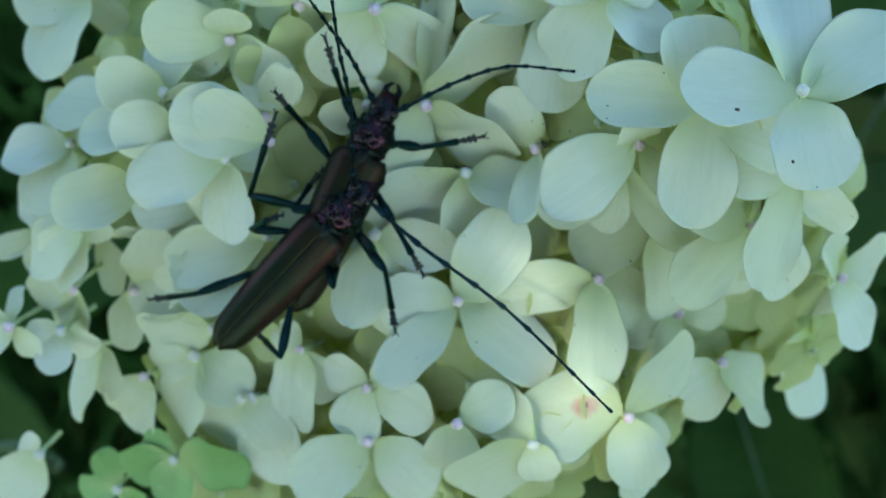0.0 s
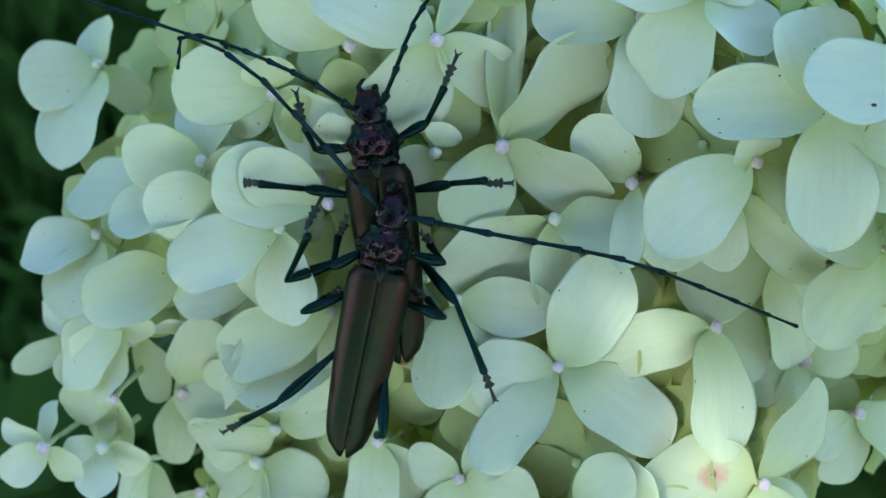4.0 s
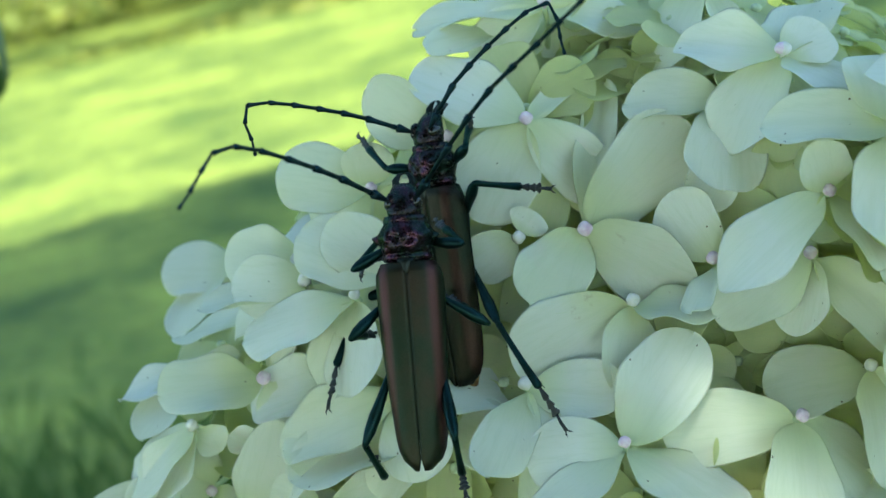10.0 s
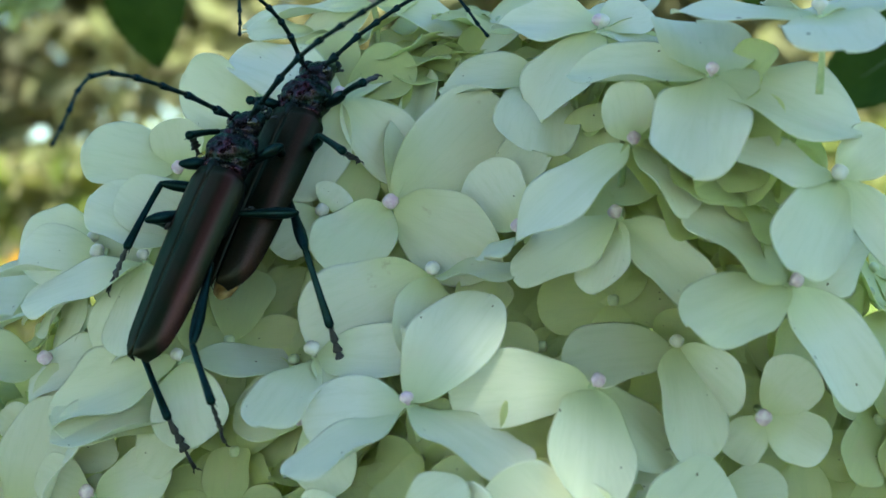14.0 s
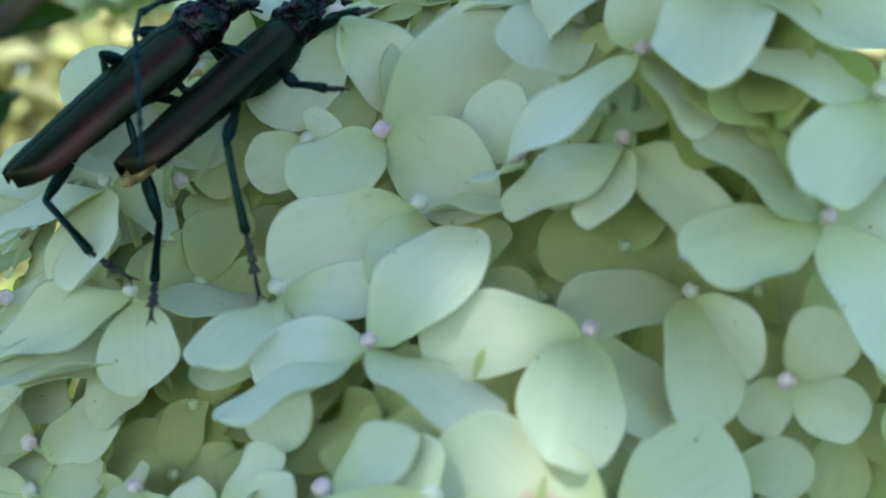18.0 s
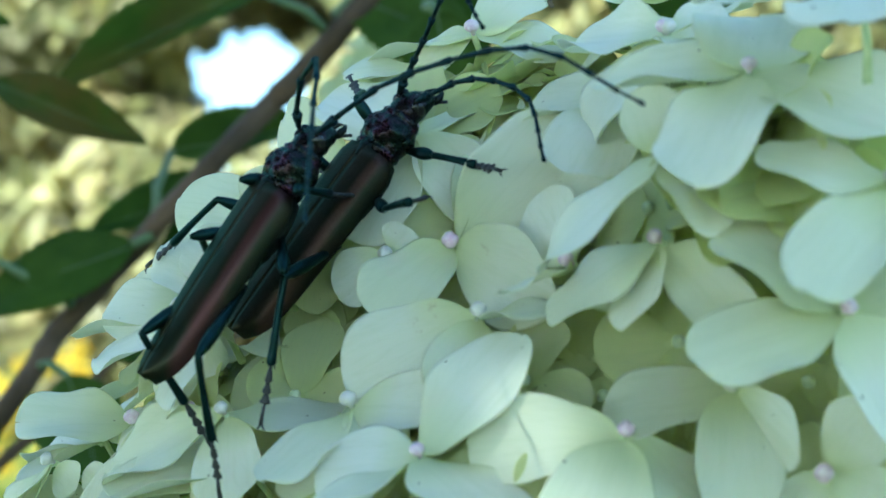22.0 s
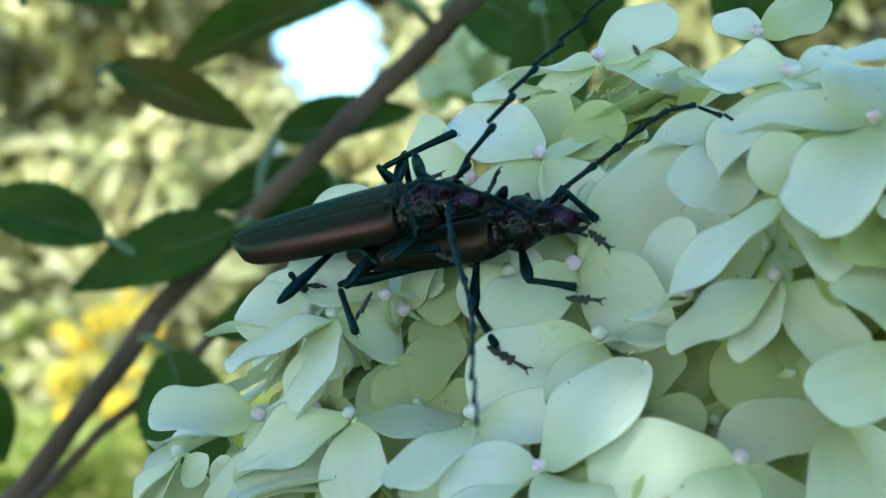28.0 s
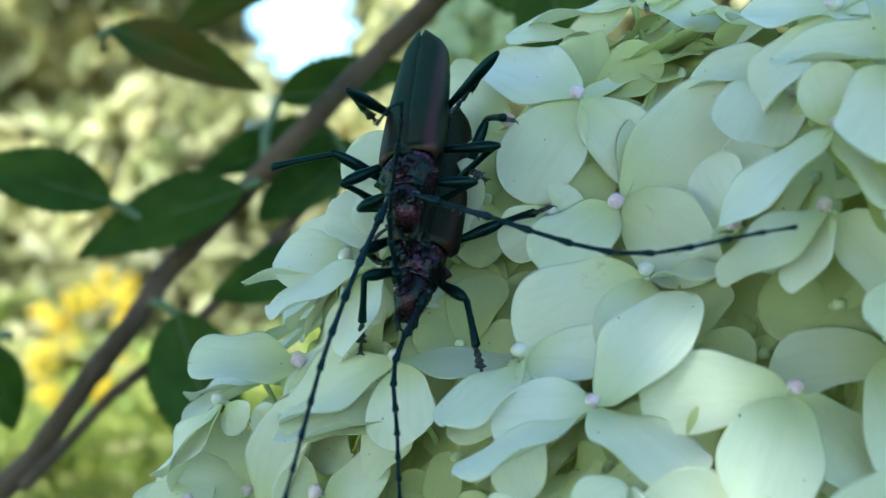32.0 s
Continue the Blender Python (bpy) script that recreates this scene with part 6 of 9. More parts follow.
stance(MALE, 7, pose(-0.01496, 0.03126, 0.99867, 53.6, 18.1, -16.7), (
    ((-5.9, 0.4, -2.8), (-4.7, 2.3, -7.0), (-3.6, 3.7, -9.7)),
    ((6.2, 1.8, -2.9), (4.8, 3.6, -7.1), (3.4, 4.9, -10.9)),
    ((-6.5, -6.0, -0.4), (-5.1, -4.5, -5.9), (-4.1, -3.4, -8.8)),
    ((7.8, -5.2, -3.3), (5.7, -3.6, -8.4), (3.6, -2.2, -4.6)),
    ((-7.6, -16.4, -2.4), (-9.1, -21.1, -8.5), (-10.0, -24.3, -12.7)),
    ((4.0, -18.1, -2.5), (4.2, -17.2, -10.3), (4.1, -15.3, -5.3)),
), (
    (-11.2, 13.6, 9.1), (-16.2, 17.2, 14.4), (-25.2, 17.4, 22.5)), (
    (12.0, 7.5, -0.4), (27.0, 9.3, 0.1), (41.4, 6.8, 0.5)))
stance(FEMALE, 7, pose(-0.01016, 0.04112, 1.00488, 52.2, 10.1, -5.2), (
    ((-6.2, 1.8, -3.2), (-6.7, 2.1, 1.5), (-6.7, 3.3, -2.5)),
    ((5.3, 4.2, -1.3), (7.2, 7.7, 1.4), (8.2, 9.6, 5.0)),
    ((-7.9, -1.3, -3.5), (-10.6, -3.4, 1.2), (-12.1, -4.1, -3.1)),
    ((5.5, -1.0, 1.0), (8.2, -0.8, 6.2), (10.9, 0.2, 2.6)),
    ((-11.3, -10.3, -3.6), (-8.3, -9.1, 3.5), (-6.0, -7.6, -1.1)),
    ((7.1, -16.4, -0.9), (9.0, -21.3, 4.8), (11.3, -24.4, 1.2)),
), (
    (-8.4, 7.3, 2.4), (-17.5, 5.5, 6.2), (-15.5, 0.9, 8.8)), (
    (1.1, 9.5, 8.4), (1.6, 11.1, 13.6), (2.2, 13.1, 20.9)))
stance(MALE, 8, pose(-0.01478, 0.03021, 1.00020, 62.0, 16.1, -7.8), (
    ((-5.7, -0.1, -2.9), (-4.0, 1.4, -7.1), (-2.7, 2.5, -11.0)),
    ((6.2, 1.6, -2.8), (5.2, 3.0, -7.3), (4.1, 4.1, -11.2)),
    ((-6.2, -6.9, -1.0), (-4.7, -6.2, -6.6), (-3.7, -5.8, -11.0)),
    ((7.8, -5.3, -3.2), (6.1, -3.9, -8.5), (4.3, -2.7, -12.6)),
    ((-7.3, -16.7, -2.7), (-7.4, -21.2, -9.0), (-7.3, -24.1, -13.5)),
    ((3.6, -18.1, -2.6), (3.8, -18.2, -10.4), (3.5, -16.6, -5.3)),
), (
    (-8.6, 11.3, 8.6), (-15.0, 14.8, 17.0), (-22.4, 12.3, 25.9)), (
    (11.4, 9.7, 0.1), (26.9, 14.0, 1.6), (39.7, 12.3, 2.5)))
stance(FEMALE, 8, pose(-0.01164, 0.04209, 1.00446, 51.6, 18.7, 17.7), (
    ((-5.9, 0.8, -4.3), (-7.0, 2.8, -8.4), (-7.5, 4.6, -12.2)),
    ((4.0, 5.1, -0.4), (5.2, 7.8, 3.4), (4.8, 8.5, 7.5)),
    ((-7.4, -1.3, -1.2), (-6.6, -1.3, -7.0), (-7.1, -2.1, -8.6)),
    ((6.0, 0.1, -0.2), (8.6, -1.7, 4.6), (9.7, -3.3, 8.8)),
    ((-10.3, -13.2, -2.1), (-7.6, -15.4, -9.1), (-6.0, -17.1, -13.5)),
    ((5.7, -16.3, 1.2), (6.2, -23.2, 4.8), (9.3, -26.4, 2.0)),
), (
    (-8.9, 4.8, -2.4), (-17.4, 1.3, -4.5), (-15.2, -4.4, -2.6)), (
    (-2.5, 9.1, 6.5), (-4.4, 10.9, 12.5), (-6.4, 12.7, 19.2)))
stance(MALE, 9, pose(-0.01511, 0.02893, 0.99969, 68.9, 3.4, -5.8), (
    ((-5.5, -0.5, -2.7), (-4.3, 0.3, -7.3), (-3.3, 1.1, -11.3)),
    ((6.1, 1.3, -3.2), (4.3, 2.3, -7.5), (2.9, 3.1, -11.4)),
    ((-6.5, -7.1, -1.9), (-5.2, -5.8, -7.4), (-4.2, -4.9, -9.7)),
    ((7.3, -6.3, -3.6), (5.2, -4.6, -8.7), (3.3, -3.2, -12.7)),
    ((-5.6, -17.6, -2.5), (-4.6, -23.7, -7.2), (-3.6, -27.3, -10.9)),
    ((4.6, -17.9, -2.6), (2.9, -21.4, 4.2), (1.2, -24.4, 0.1)),
), (
    (-6.3, 10.4, 13.8), (-9.9, 12.0, 24.4), (-12.2, 7.8, 33.9)), (
    (6.4, 10.8, 9.3), (12.6, 14.9, 21.5), (17.7, 17.2, 31.8)))
stance(FEMALE, 9, pose(-0.01360, 0.04359, 1.00322, 48.0, 9.2, 20.0), (
    ((-5.9, 2.6, -4.5), (-8.2, 4.0, -8.5), (-8.4, 5.6, -12.4)),
    ((2.9, 2.8, 1.5), (3.6, 4.8, 5.8), (5.9, 8.3, 5.1)),
    ((-7.9, -2.4, -1.7), (-7.8, -4.5, -7.1), (-9.6, -7.2, -3.8)),
    ((6.2, -0.5, 0.0), (10.3, -2.5, 3.6), (12.3, -4.7, 7.1)),
    ((-9.4, -14.8, -3.9), (-7.6, -18.2, -10.6), (-8.4, -21.6, -9.5)),
    ((4.2, -16.0, 2.3), (6.6, -22.9, -0.5), (7.3, -28.2, -0.5)),
), (
    (-10.3, 5.5, 0.0), (-18.1, 3.0, 0.2), (-17.1, -2.9, 1.9)), (
    (-1.8, 8.0, 7.2), (-3.1, 9.0, 15.7), (-4.1, 9.5, 20.7)))
stance(MALE, 10, pose(-0.01590, 0.02803, 1.00055, 71.4, 6.3, -11.7), (
    ((-5.6, -0.2, -2.4), (-4.5, 0.8, -7.0), (-3.7, 1.6, -11.0)),
    ((5.6, 1.4, -0.8), (3.6, 3.2, -4.8), (2.2, 4.5, -8.5)),
    ((-6.1, -7.0, -1.0), (-5.6, -6.7, -6.8), (-5.2, -6.4, -11.4)),
    ((7.2, -6.5, -4.1), (4.2, -4.4, -8.6), (2.0, -2.9, -12.3)),
    ((-5.7, -17.5, -2.4), (-5.1, -21.1, -9.3), (-5.9, -20.0, -10.7)),
    ((3.6, -17.3, 0.6), (3.2, -21.1, -6.2), (4.0, -23.1, -1.3)),
), (
    (-5.9, 8.5, 11.5), (-10.8, 9.4, 25.7), (-12.0, 4.7, 34.4)), (
    (9.5, 13.3, 11.1), (15.5, 16.6, 19.0), (21.5, 19.6, 27.6)))
stance(FEMALE, 10, pose(-0.01135, 0.04390, 1.00464, 77.4, -5.9, -48.8), (
    ((-4.6, 2.7, 0.5), (-8.4, 5.2, -0.9), (-11.8, 7.0, -2.7)),
    ((5.6, 3.6, -1.4), (3.1, 5.7, -4.9), (6.2, 6.7, -2.3)),
    ((-6.1, -4.2, 0.9), (-4.6, -6.7, 5.9), (-1.4, -8.0, 9.0)),
    ((6.7, -0.2, -0.8), (7.7, -1.2, -6.5), (12.2, -1.9, -6.1)),
    ((-8.0, -10.6, 3.6), (-8.2, -16.9, 8.2), (-6.0, -23.4, 13.1)),
    ((8.5, -14.4, 0.6), (11.9, -21.3, -0.5), (14.8, -25.8, -0.5)),
), (
    (-3.7, 9.0, 6.8), (-6.7, 10.8, 16.0), (-5.0, 6.1, 17.5)), (
    (5.7, 11.2, -2.4), (14.3, 16.8, -6.5), (16.5, 11.5, -6.1)))
stance(MALE, 11, pose(-0.01559, 0.02784, 1.00054, 77.4, 13.5, -0.9), (
    ((-5.5, -0.0, -1.4), (-3.1, 1.0, -5.5), (-1.4, 1.7, -9.2)),
    ((5.7, 2.1, -0.8), (5.0, 3.7, -5.3), (4.6, 4.9, -9.3)),
    ((-6.3, -6.1, -0.3), (-4.1, -6.2, -5.7), (-2.6, -6.2, -10.0)),
    ((7.7, -5.3, -2.6), (6.6, -4.0, -8.1), (5.1, -2.7, -12.3)),
    ((-4.2, -18.0, -2.8), (-1.4, -22.3, -8.8), (-2.7, -20.1, -4.1)),
    ((3.6, -17.5, 0.1), (5.0, -22.5, -5.7), (4.8, -25.0, -1.0)),
), (
    (-8.6, 8.7, 9.4), (-16.4, 10.0, 21.1), (-20.1, 5.0, 30.3)), (
    (6.7, 12.6, 17.3), (9.3, 14.6, 25.9), (11.5, 16.0, 34.2)))
stance(FEMALE, 11, pose(-0.00831, 0.04431, 1.00500, 65.6, 22.1, 21.8), (
    ((-5.7, 0.7, -1.3), (-6.9, -1.7, 2.7), (-4.3, -0.6, -0.5)),
    ((4.2, 4.4, 0.1), (2.4, 5.2, 4.5), (4.2, 8.1, 2.0)),
    ((-5.1, -7.3, -6.7), (-9.2, -11.5, -6.9), (-8.9, -11.5, -10.5)),
    ((4.1, 0.3, 1.0), (5.6, -2.2, 5.9), (5.9, -4.3, 10.0)),
    ((-10.2, -9.7, -7.9), (-11.9, -16.6, -11.0), (-13.1, -21.4, -13.0)),
    ((3.1, -15.3, 3.3), (6.7, -22.3, 3.5), (8.2, -27.7, 5.3)),
), (
    (-8.5, 10.1, 0.4), (-17.5, 11.9, 0.1), (-16.5, 6.0, 1.3)), (
    (2.1, 8.6, 5.2), (4.2, 10.0, 12.4), (7.8, 4.8, 18.8)))
stance(MALE, 12, pose(-0.01491, 0.03020, 1.00121, 73.3, 14.3, -20.5), (
    ((-5.3, 0.0, -1.0), (-4.5, 1.6, -5.4), (-4.2, 2.7, -9.5)),
    ((5.5, 4.4, -3.6), (2.8, 5.2, -7.5), (0.6, 5.8, -11.1)),
    ((-5.7, -6.9, -0.5), (-4.8, -6.4, -6.1), (-2.9, -6.7, -6.2)),
    ((8.0, -4.3, -4.7), (5.5, -4.2, -9.9), (5.2, -4.6, -5.4)),
    ((-3.8, -18.1, -2.7), (-1.2, -25.2, -4.6), (-2.5, -20.5, -3.5)),
    ((3.9, -17.1, 0.7), (4.5, -22.4, -5.0), (6.6, -25.5, -1.3)),
), (
    (-4.5, 7.2, 9.1), (-9.2, 6.7, 25.7), (-8.5, 0.9, 34.4)), (
    (11.6, 11.9, 13.3), (17.5, 13.8, 21.3), (23.0, 15.1, 29.0)))
stance(FEMALE, 12, pose(-0.00714, 0.04570, 1.00629, 63.0, 3.7, -37.3), (
    ((-5.4, 1.6, -0.4), (-5.2, 1.5, 4.4), (-8.4, 3.3, 2.3)),
    ((5.3, 4.1, -1.1), (6.3, 2.8, 3.5), (3.4, 4.0, 0.6)),
    ((-6.7, -1.5, 0.1), (-5.5, -3.9, 5.2), (-8.8, -3.6, 2.1)),
    ((6.0, -1.1, 0.7), (10.9, -3.3, 2.7), (10.8, -2.9, -1.8)),
    ((-9.4, -12.9, 0.9), (-11.5, -19.6, 4.1), (-13.5, -24.5, 4.8)),
    ((7.7, -15.2, 0.7), (11.0, -21.7, -2.1), (13.2, -26.1, -3.9)),
), (
    (0.3, 8.4, 7.7), (1.0, 9.4, 14.5), (3.5, 3.5, 18.6)), (
    (6.3, 9.7, 1.1), (13.8, 12.8, 2.6), (21.3, 8.7, 2.5)))
stance(MALE, 13, pose(-0.01395, 0.03443, 1.00087, 71.2, 17.5, -19.5), (
    ((-4.7, 0.1, -0.1), (-4.2, 1.9, -4.5), (-4.1, 3.4, -8.4)),
    ((5.6, 3.9, -1.7), (2.9, 5.1, -5.4), (0.7, 6.1, -8.9)),
    ((-5.2, -7.6, -0.7), (-5.4, -6.7, -6.5), (-3.2, -7.2, -2.4)),
    ((8.0, -2.0, -4.5), (4.8, -0.9, -9.2), (3.8, -1.5, -4.8)),
    ((-3.9, -18.1, -3.6), (-0.9, -20.3, 3.3), (-1.4, -20.7, -1.4)),
    ((4.4, -17.1, 0.5), (7.6, -22.7, 4.9), (8.0, -26.0, 0.8)),
), (
    (-4.7, 5.5, 9.2), (-9.2, 3.1, 24.6), (-8.3, -4.0, 32.9)), (
    (8.9, 9.9, 10.7), (16.4, 11.6, 20.7), (23.2, 12.2, 30.0)))
stance(FEMALE, 13, pose(-0.00568, 0.04597, 1.00732, 59.0, 13.4, -16.0), (
    ((-4.0, 0.0, 0.5), (-2.0, -2.5, 4.1), (-2.2, -1.0, 0.2)),
    ((4.9, 3.4, 0.0), (8.8, 5.5, 1.7), (11.7, 5.8, 4.8)),
    ((-7.0, -3.6, 0.0), (-6.7, -7.4, 4.4), (-8.4, -6.5, 0.2)),
    ((4.5, -1.2, 1.6), (8.1, -4.7, 4.5), (9.4, -4.0, 0.1)),
    ((-10.9, -11.7, -2.1), (-13.2, -19.1, -2.4), (-15.0, -23.9, -3.6)),
    ((6.2, -14.4, 3.0), (9.4, -20.8, 0.1), (11.6, -25.3, -1.7)),
), (
    (-2.2, 7.4, 5.3), (-4.2, 7.9, 11.8), (-1.0, -1.4, 15.5)), (
    (5.6, 9.4, 3.7), (12.1, 11.3, 7.9), (18.9, 6.4, 9.2)))
stance(MALE, 14, pose(-0.01315, 0.03835, 1.00296, 53.3, 9.7, -44.5), (
    ((-3.3, -0.4, 0.7), (-5.4, 2.1, -2.9), (-1.7, 1.3, -0.9)),
    ((5.7, 3.7, -1.9), (2.7, 4.8, -5.4), (1.0, 5.8, -8.6)),
    ((-4.2, -6.9, 0.8), (-6.8, -4.8, -4.0), (-3.3, -6.2, -1.4)),
    ((7.3, -1.3, -6.0), (1.8, -0.4, -7.7), (3.3, -2.4, -3.8)),
    ((-3.7, -18.0, -5.0), (1.2, -23.6, -7.4), (3.7, -26.8, -10.8)),
    ((5.2, -17.7, -2.5), (10.8, -23.1, -2.3), (9.6, -24.9, -7.1)),
), (
    (1.6, 2.5, 9.4), (5.8, -3.8, 21.5), (12.2, -12.7, 26.9)), (
    (12.4, 8.2, 6.8), (25.6, 8.6, 13.8), (35.1, 8.1, 18.9)))
stance(FEMALE, 14, pose(-0.00338, 0.04563, 1.00853, 48.4, 10.0, -35.9), (
    ((-4.1, 0.3, 0.5), (-2.1, -2.0, 3.3), (-2.5, -0.4, -0.3)),
    ((5.4, 2.2, -0.4), (9.3, 1.4, 2.3), (8.4, 4.5, -0.4)),
    ((-7.0, -3.6, 0.1), (-6.6, -7.1, 3.9), (-8.4, -6.3, -0.1)),
    ((6.0, -4.4, 1.0), (10.6, -7.4, 2.6), (9.7, -5.5, -1.5)),
    ((-9.4, -11.6, 1.7), (-9.9, -19.3, 1.5), (-12.6, -22.4, -1.8)),
    ((7.9, -16.0, -1.6), (10.6, -21.4, -6.5), (12.4, -25.1, -9.8)),
), (
    (0.3, 5.2, 6.8), (0.9, 2.6, 14.5), (4.1, -3.7, 15.9)), (
    (7.4, 8.8, 2.4), (15.5, 11.1, 5.1), (21.5, 6.5, 3.6)))
stance(MALE, 17, pose(-0.01428, 0.03895, 1.00460, 45.2, 15.7, -42.2), (
    ((-3.3, -1.4, -0.2), (-6.2, 0.9, -3.2), (-2.6, -0.1, -1.4)),
    ((6.1, 2.2, -4.1), (1.6, 2.1, -5.7), (3.8, 3.0, -6.5)),
    ((-1.1, -6.7, 1.3), (-4.7, -3.7, -2.2), (-6.3, -2.0, -4.1)),
    ((8.1, -2.1, -3.8), (2.8, -0.4, -5.5), (-1.3, 1.0, -7.0)),
    ((-6.4, -14.9, 2.3), (-10.6, -17.4, -3.8), (-13.4, -19.3, -8.0)),
    ((4.0, -16.1, -9.1), (10.4, -20.3, -7.7), (7.9, -20.6, -12.4)),
), (
    (1.4, 5.0, 4.6), (5.6, 4.9, 9.9), (10.1, 1.8, 10.4)), (
    (9.2, 7.6, 4.7), (21.7, 8.2, 10.5), (36.2, 7.9, 17.9)))
stance(FEMALE, 17, pose(-0.00478, 0.04745, 1.00844, 50.0, 17.1, -41.0), (
    ((-4.9, 3.4, 0.0), (-3.2, 3.8, -4.5), (-5.5, 6.0, -5.5)),
    ((5.6, 3.8, -1.6), (9.9, 3.4, 0.7), (13.4, 2.7, 2.9)),
    ((-6.0, -3.2, 1.2), (-5.1, -3.1, -4.6), (-8.0, -3.0, -5.5)),
    ((7.2, -4.6, -0.4), (12.6, -5.4, 1.4), (10.9, -3.2, -2.2)),
    ((-9.1, -11.6, 2.1), (-6.3, -13.1, -3.2), (-8.6, -15.1, -4.7)),
    ((8.1, -15.4, -0.4), (13.8, -20.2, -2.6), (17.9, -23.5, -3.6)),
), (
    (0.9, 6.5, 5.9), (2.4, 5.7, 12.4), (9.3, -1.1, 13.0)), (
    (3.8, 11.9, 0.1), (9.2, 21.3, 0.1), (13.7, 18.1, -5.6)))
stance(MALE, 18, pose(-0.01404, 0.04390, 1.00927, 36.2, 18.0, -47.4), (
    ((-3.7, -1.2, -0.3), (-6.7, 0.7, -3.5), (-6.2, 0.8, -4.0)),
    ((6.1, 2.2, -4.1), (1.6, 2.1, -5.7), (3.8, 3.0, -6.5)),
    ((-1.4, -6.5, 1.4), (-5.3, -5.3, -2.4), (-6.6, -4.8, -3.9)),
    ((7.8, -4.5, -5.2), (2.5, -2.4, -6.1), (5.4, -4.2, -3.0)),
    ((-3.0, -17.5, -7.0), (4.2, -19.1, -9.6), (9.2, -19.1, -11.3)),
    ((5.5, -12.7, -11.2), (11.1, -18.1, -11.7), (15.0, -21.6, -11.7)),
), (
    (3.5, -2.2, 4.5), (6.4, -5.9, 5.5), (9.0, -7.8, 5.7)), (
    (6.6, 6.4, 2.3), (17.9, 6.3, 7.7), (31.2, 5.1, 13.0)))
stance(FEMALE, 18, pose(-0.00432, 0.04748, 1.00902, 32.5, 1.8, -50.4), (
    ((-4.9, 3.4, 0.0), (-3.2, 3.8, -4.5), (-5.5, 6.0, -5.5)),
    ((6.0, 2.7, -2.0), (10.6, 1.3, -1.7), (14.5, -0.2, -1.3)),
    ((-6.0, -3.2, 1.2), (-5.1, -3.1, -4.6), (-8.0, -3.0, -5.5)),
    ((7.4, -6.3, -3.8), (13.0, -7.7, -4.1), (10.5, -4.4, -6.1)),
    ((-9.1, -11.6, 2.2), (-5.2, -11.3, -4.6), (-7.5, -13.0, -5.5)),
    ((8.4, -15.8, -3.3), (8.8, -19.3, -10.3), (9.5, -21.9, -14.9)),
), (
    (3.9, 1.3, 5.6), (7.4, -1.7, 9.4), (12.7, -7.1, 7.6)), (
    (5.1, 6.9, 2.0), (14.6, 8.4, 3.5), (22.5, 5.8, -0.1)))
stance(MALE, 19, pose(-0.01296, 0.03743, 1.00435, 61.3, 16.6, -41.4), (
    ((-4.1, -1.0, -0.4), (-7.2, 0.5, -3.8), (-9.9, 1.8, -6.7)),
    ((6.1, 2.2, -4.1), (1.6, 2.1, -5.7), (3.8, 3.0, -6.5)),
    ((-1.8, -6.4, 1.6), (-5.9, -6.8, -2.5), (-6.9, -7.5, -3.8)),
    ((7.4, -5.6, -1.8), (2.5, -4.6, -4.7), (-1.4, -3.8, -7.0)),
    ((-7.3, -13.6, 2.8), (-10.2, -15.0, -4.3), (-4.8, -16.9, -3.6)),
    ((7.0, -14.0, 2.8), (6.2, -19.7, -2.5), (5.9, -23.7, -6.0)),
), (
    (0.8, 4.7, 4.6), (2.3, 2.6, 7.3), (7.3, -1.6, 9.7)), (
    (12.1, 9.0, 6.3), (22.2, 10.4, 11.8), (34.5, 10.9, 18.1)))
stance(FEMALE, 19, pose(-0.00463, 0.04721, 1.00879, 59.7, 22.9, -39.9), (
    ((-4.9, 3.4, 0.0), (-3.2, 3.8, -4.5), (-5.5, 6.0, -5.5)),
    ((4.8, 5.3, -3.8), (9.0, 7.5, -3.7), (12.9, 8.6, -2.4)),
    ((-6.0, -3.2, 1.2), (-5.1, -3.1, -4.6), (-8.0, -3.0, -5.5)),
    ((6.8, -4.3, 0.1), (12.3, -4.3, 2.2), (10.7, -2.7, -1.9)),
    ((-9.1, -11.6, 2.2), (-5.2, -11.3, -4.6), (-7.5, -13.0, -5.5)),
    ((7.8, -14.0, 2.1), (12.7, -19.8, 0.5), (16.3, -23.6, -0.1)),
), (
    (1.2, 6.5, 5.3), (3.8, 6.1, 12.3), (10.5, 1.4, 15.2)), (
    (3.3, 11.6, -0.9), (8.5, 20.5, -2.7), (13.8, 16.3, -8.0)))
stance(MALE, 20, pose(-0.01309, 0.03389, 1.00397, 63.7, 20.8, -30.6), (
    ((-3.8, -1.1, -0.2), (-5.7, 0.7, -4.2), (-7.6, 2.2, -7.7)),
    ((5.7, 1.7, -3.1), (2.0, 2.1, -5.3), (3.4, 3.2, -6.7)),
    ((-2.4, -6.6, 1.4), (-5.3, -7.0, -3.6), (-7.6, -7.2, -7.5)),
    ((7.5, -5.5, -1.7), (3.2, -3.9, -5.3), (-0.1, -2.6, -8.3)),
    ((-5.8, -15.0, 2.7), (-7.7, -15.7, -4.8), (-7.1, -16.6, -7.8)),
    ((6.3, -15.1, 2.2), (6.7, -21.1, -2.8), (7.0, -25.2, -6.2)),
), (
    (-0.2, 4.9, 6.1), (1.5, 1.2, 13.5), (8.1, -5.2, 18.6)), (
    (10.2, 15.1, 2.1), (21.5, 21.9, 3.2), (33.8, 20.5, 1.0)))
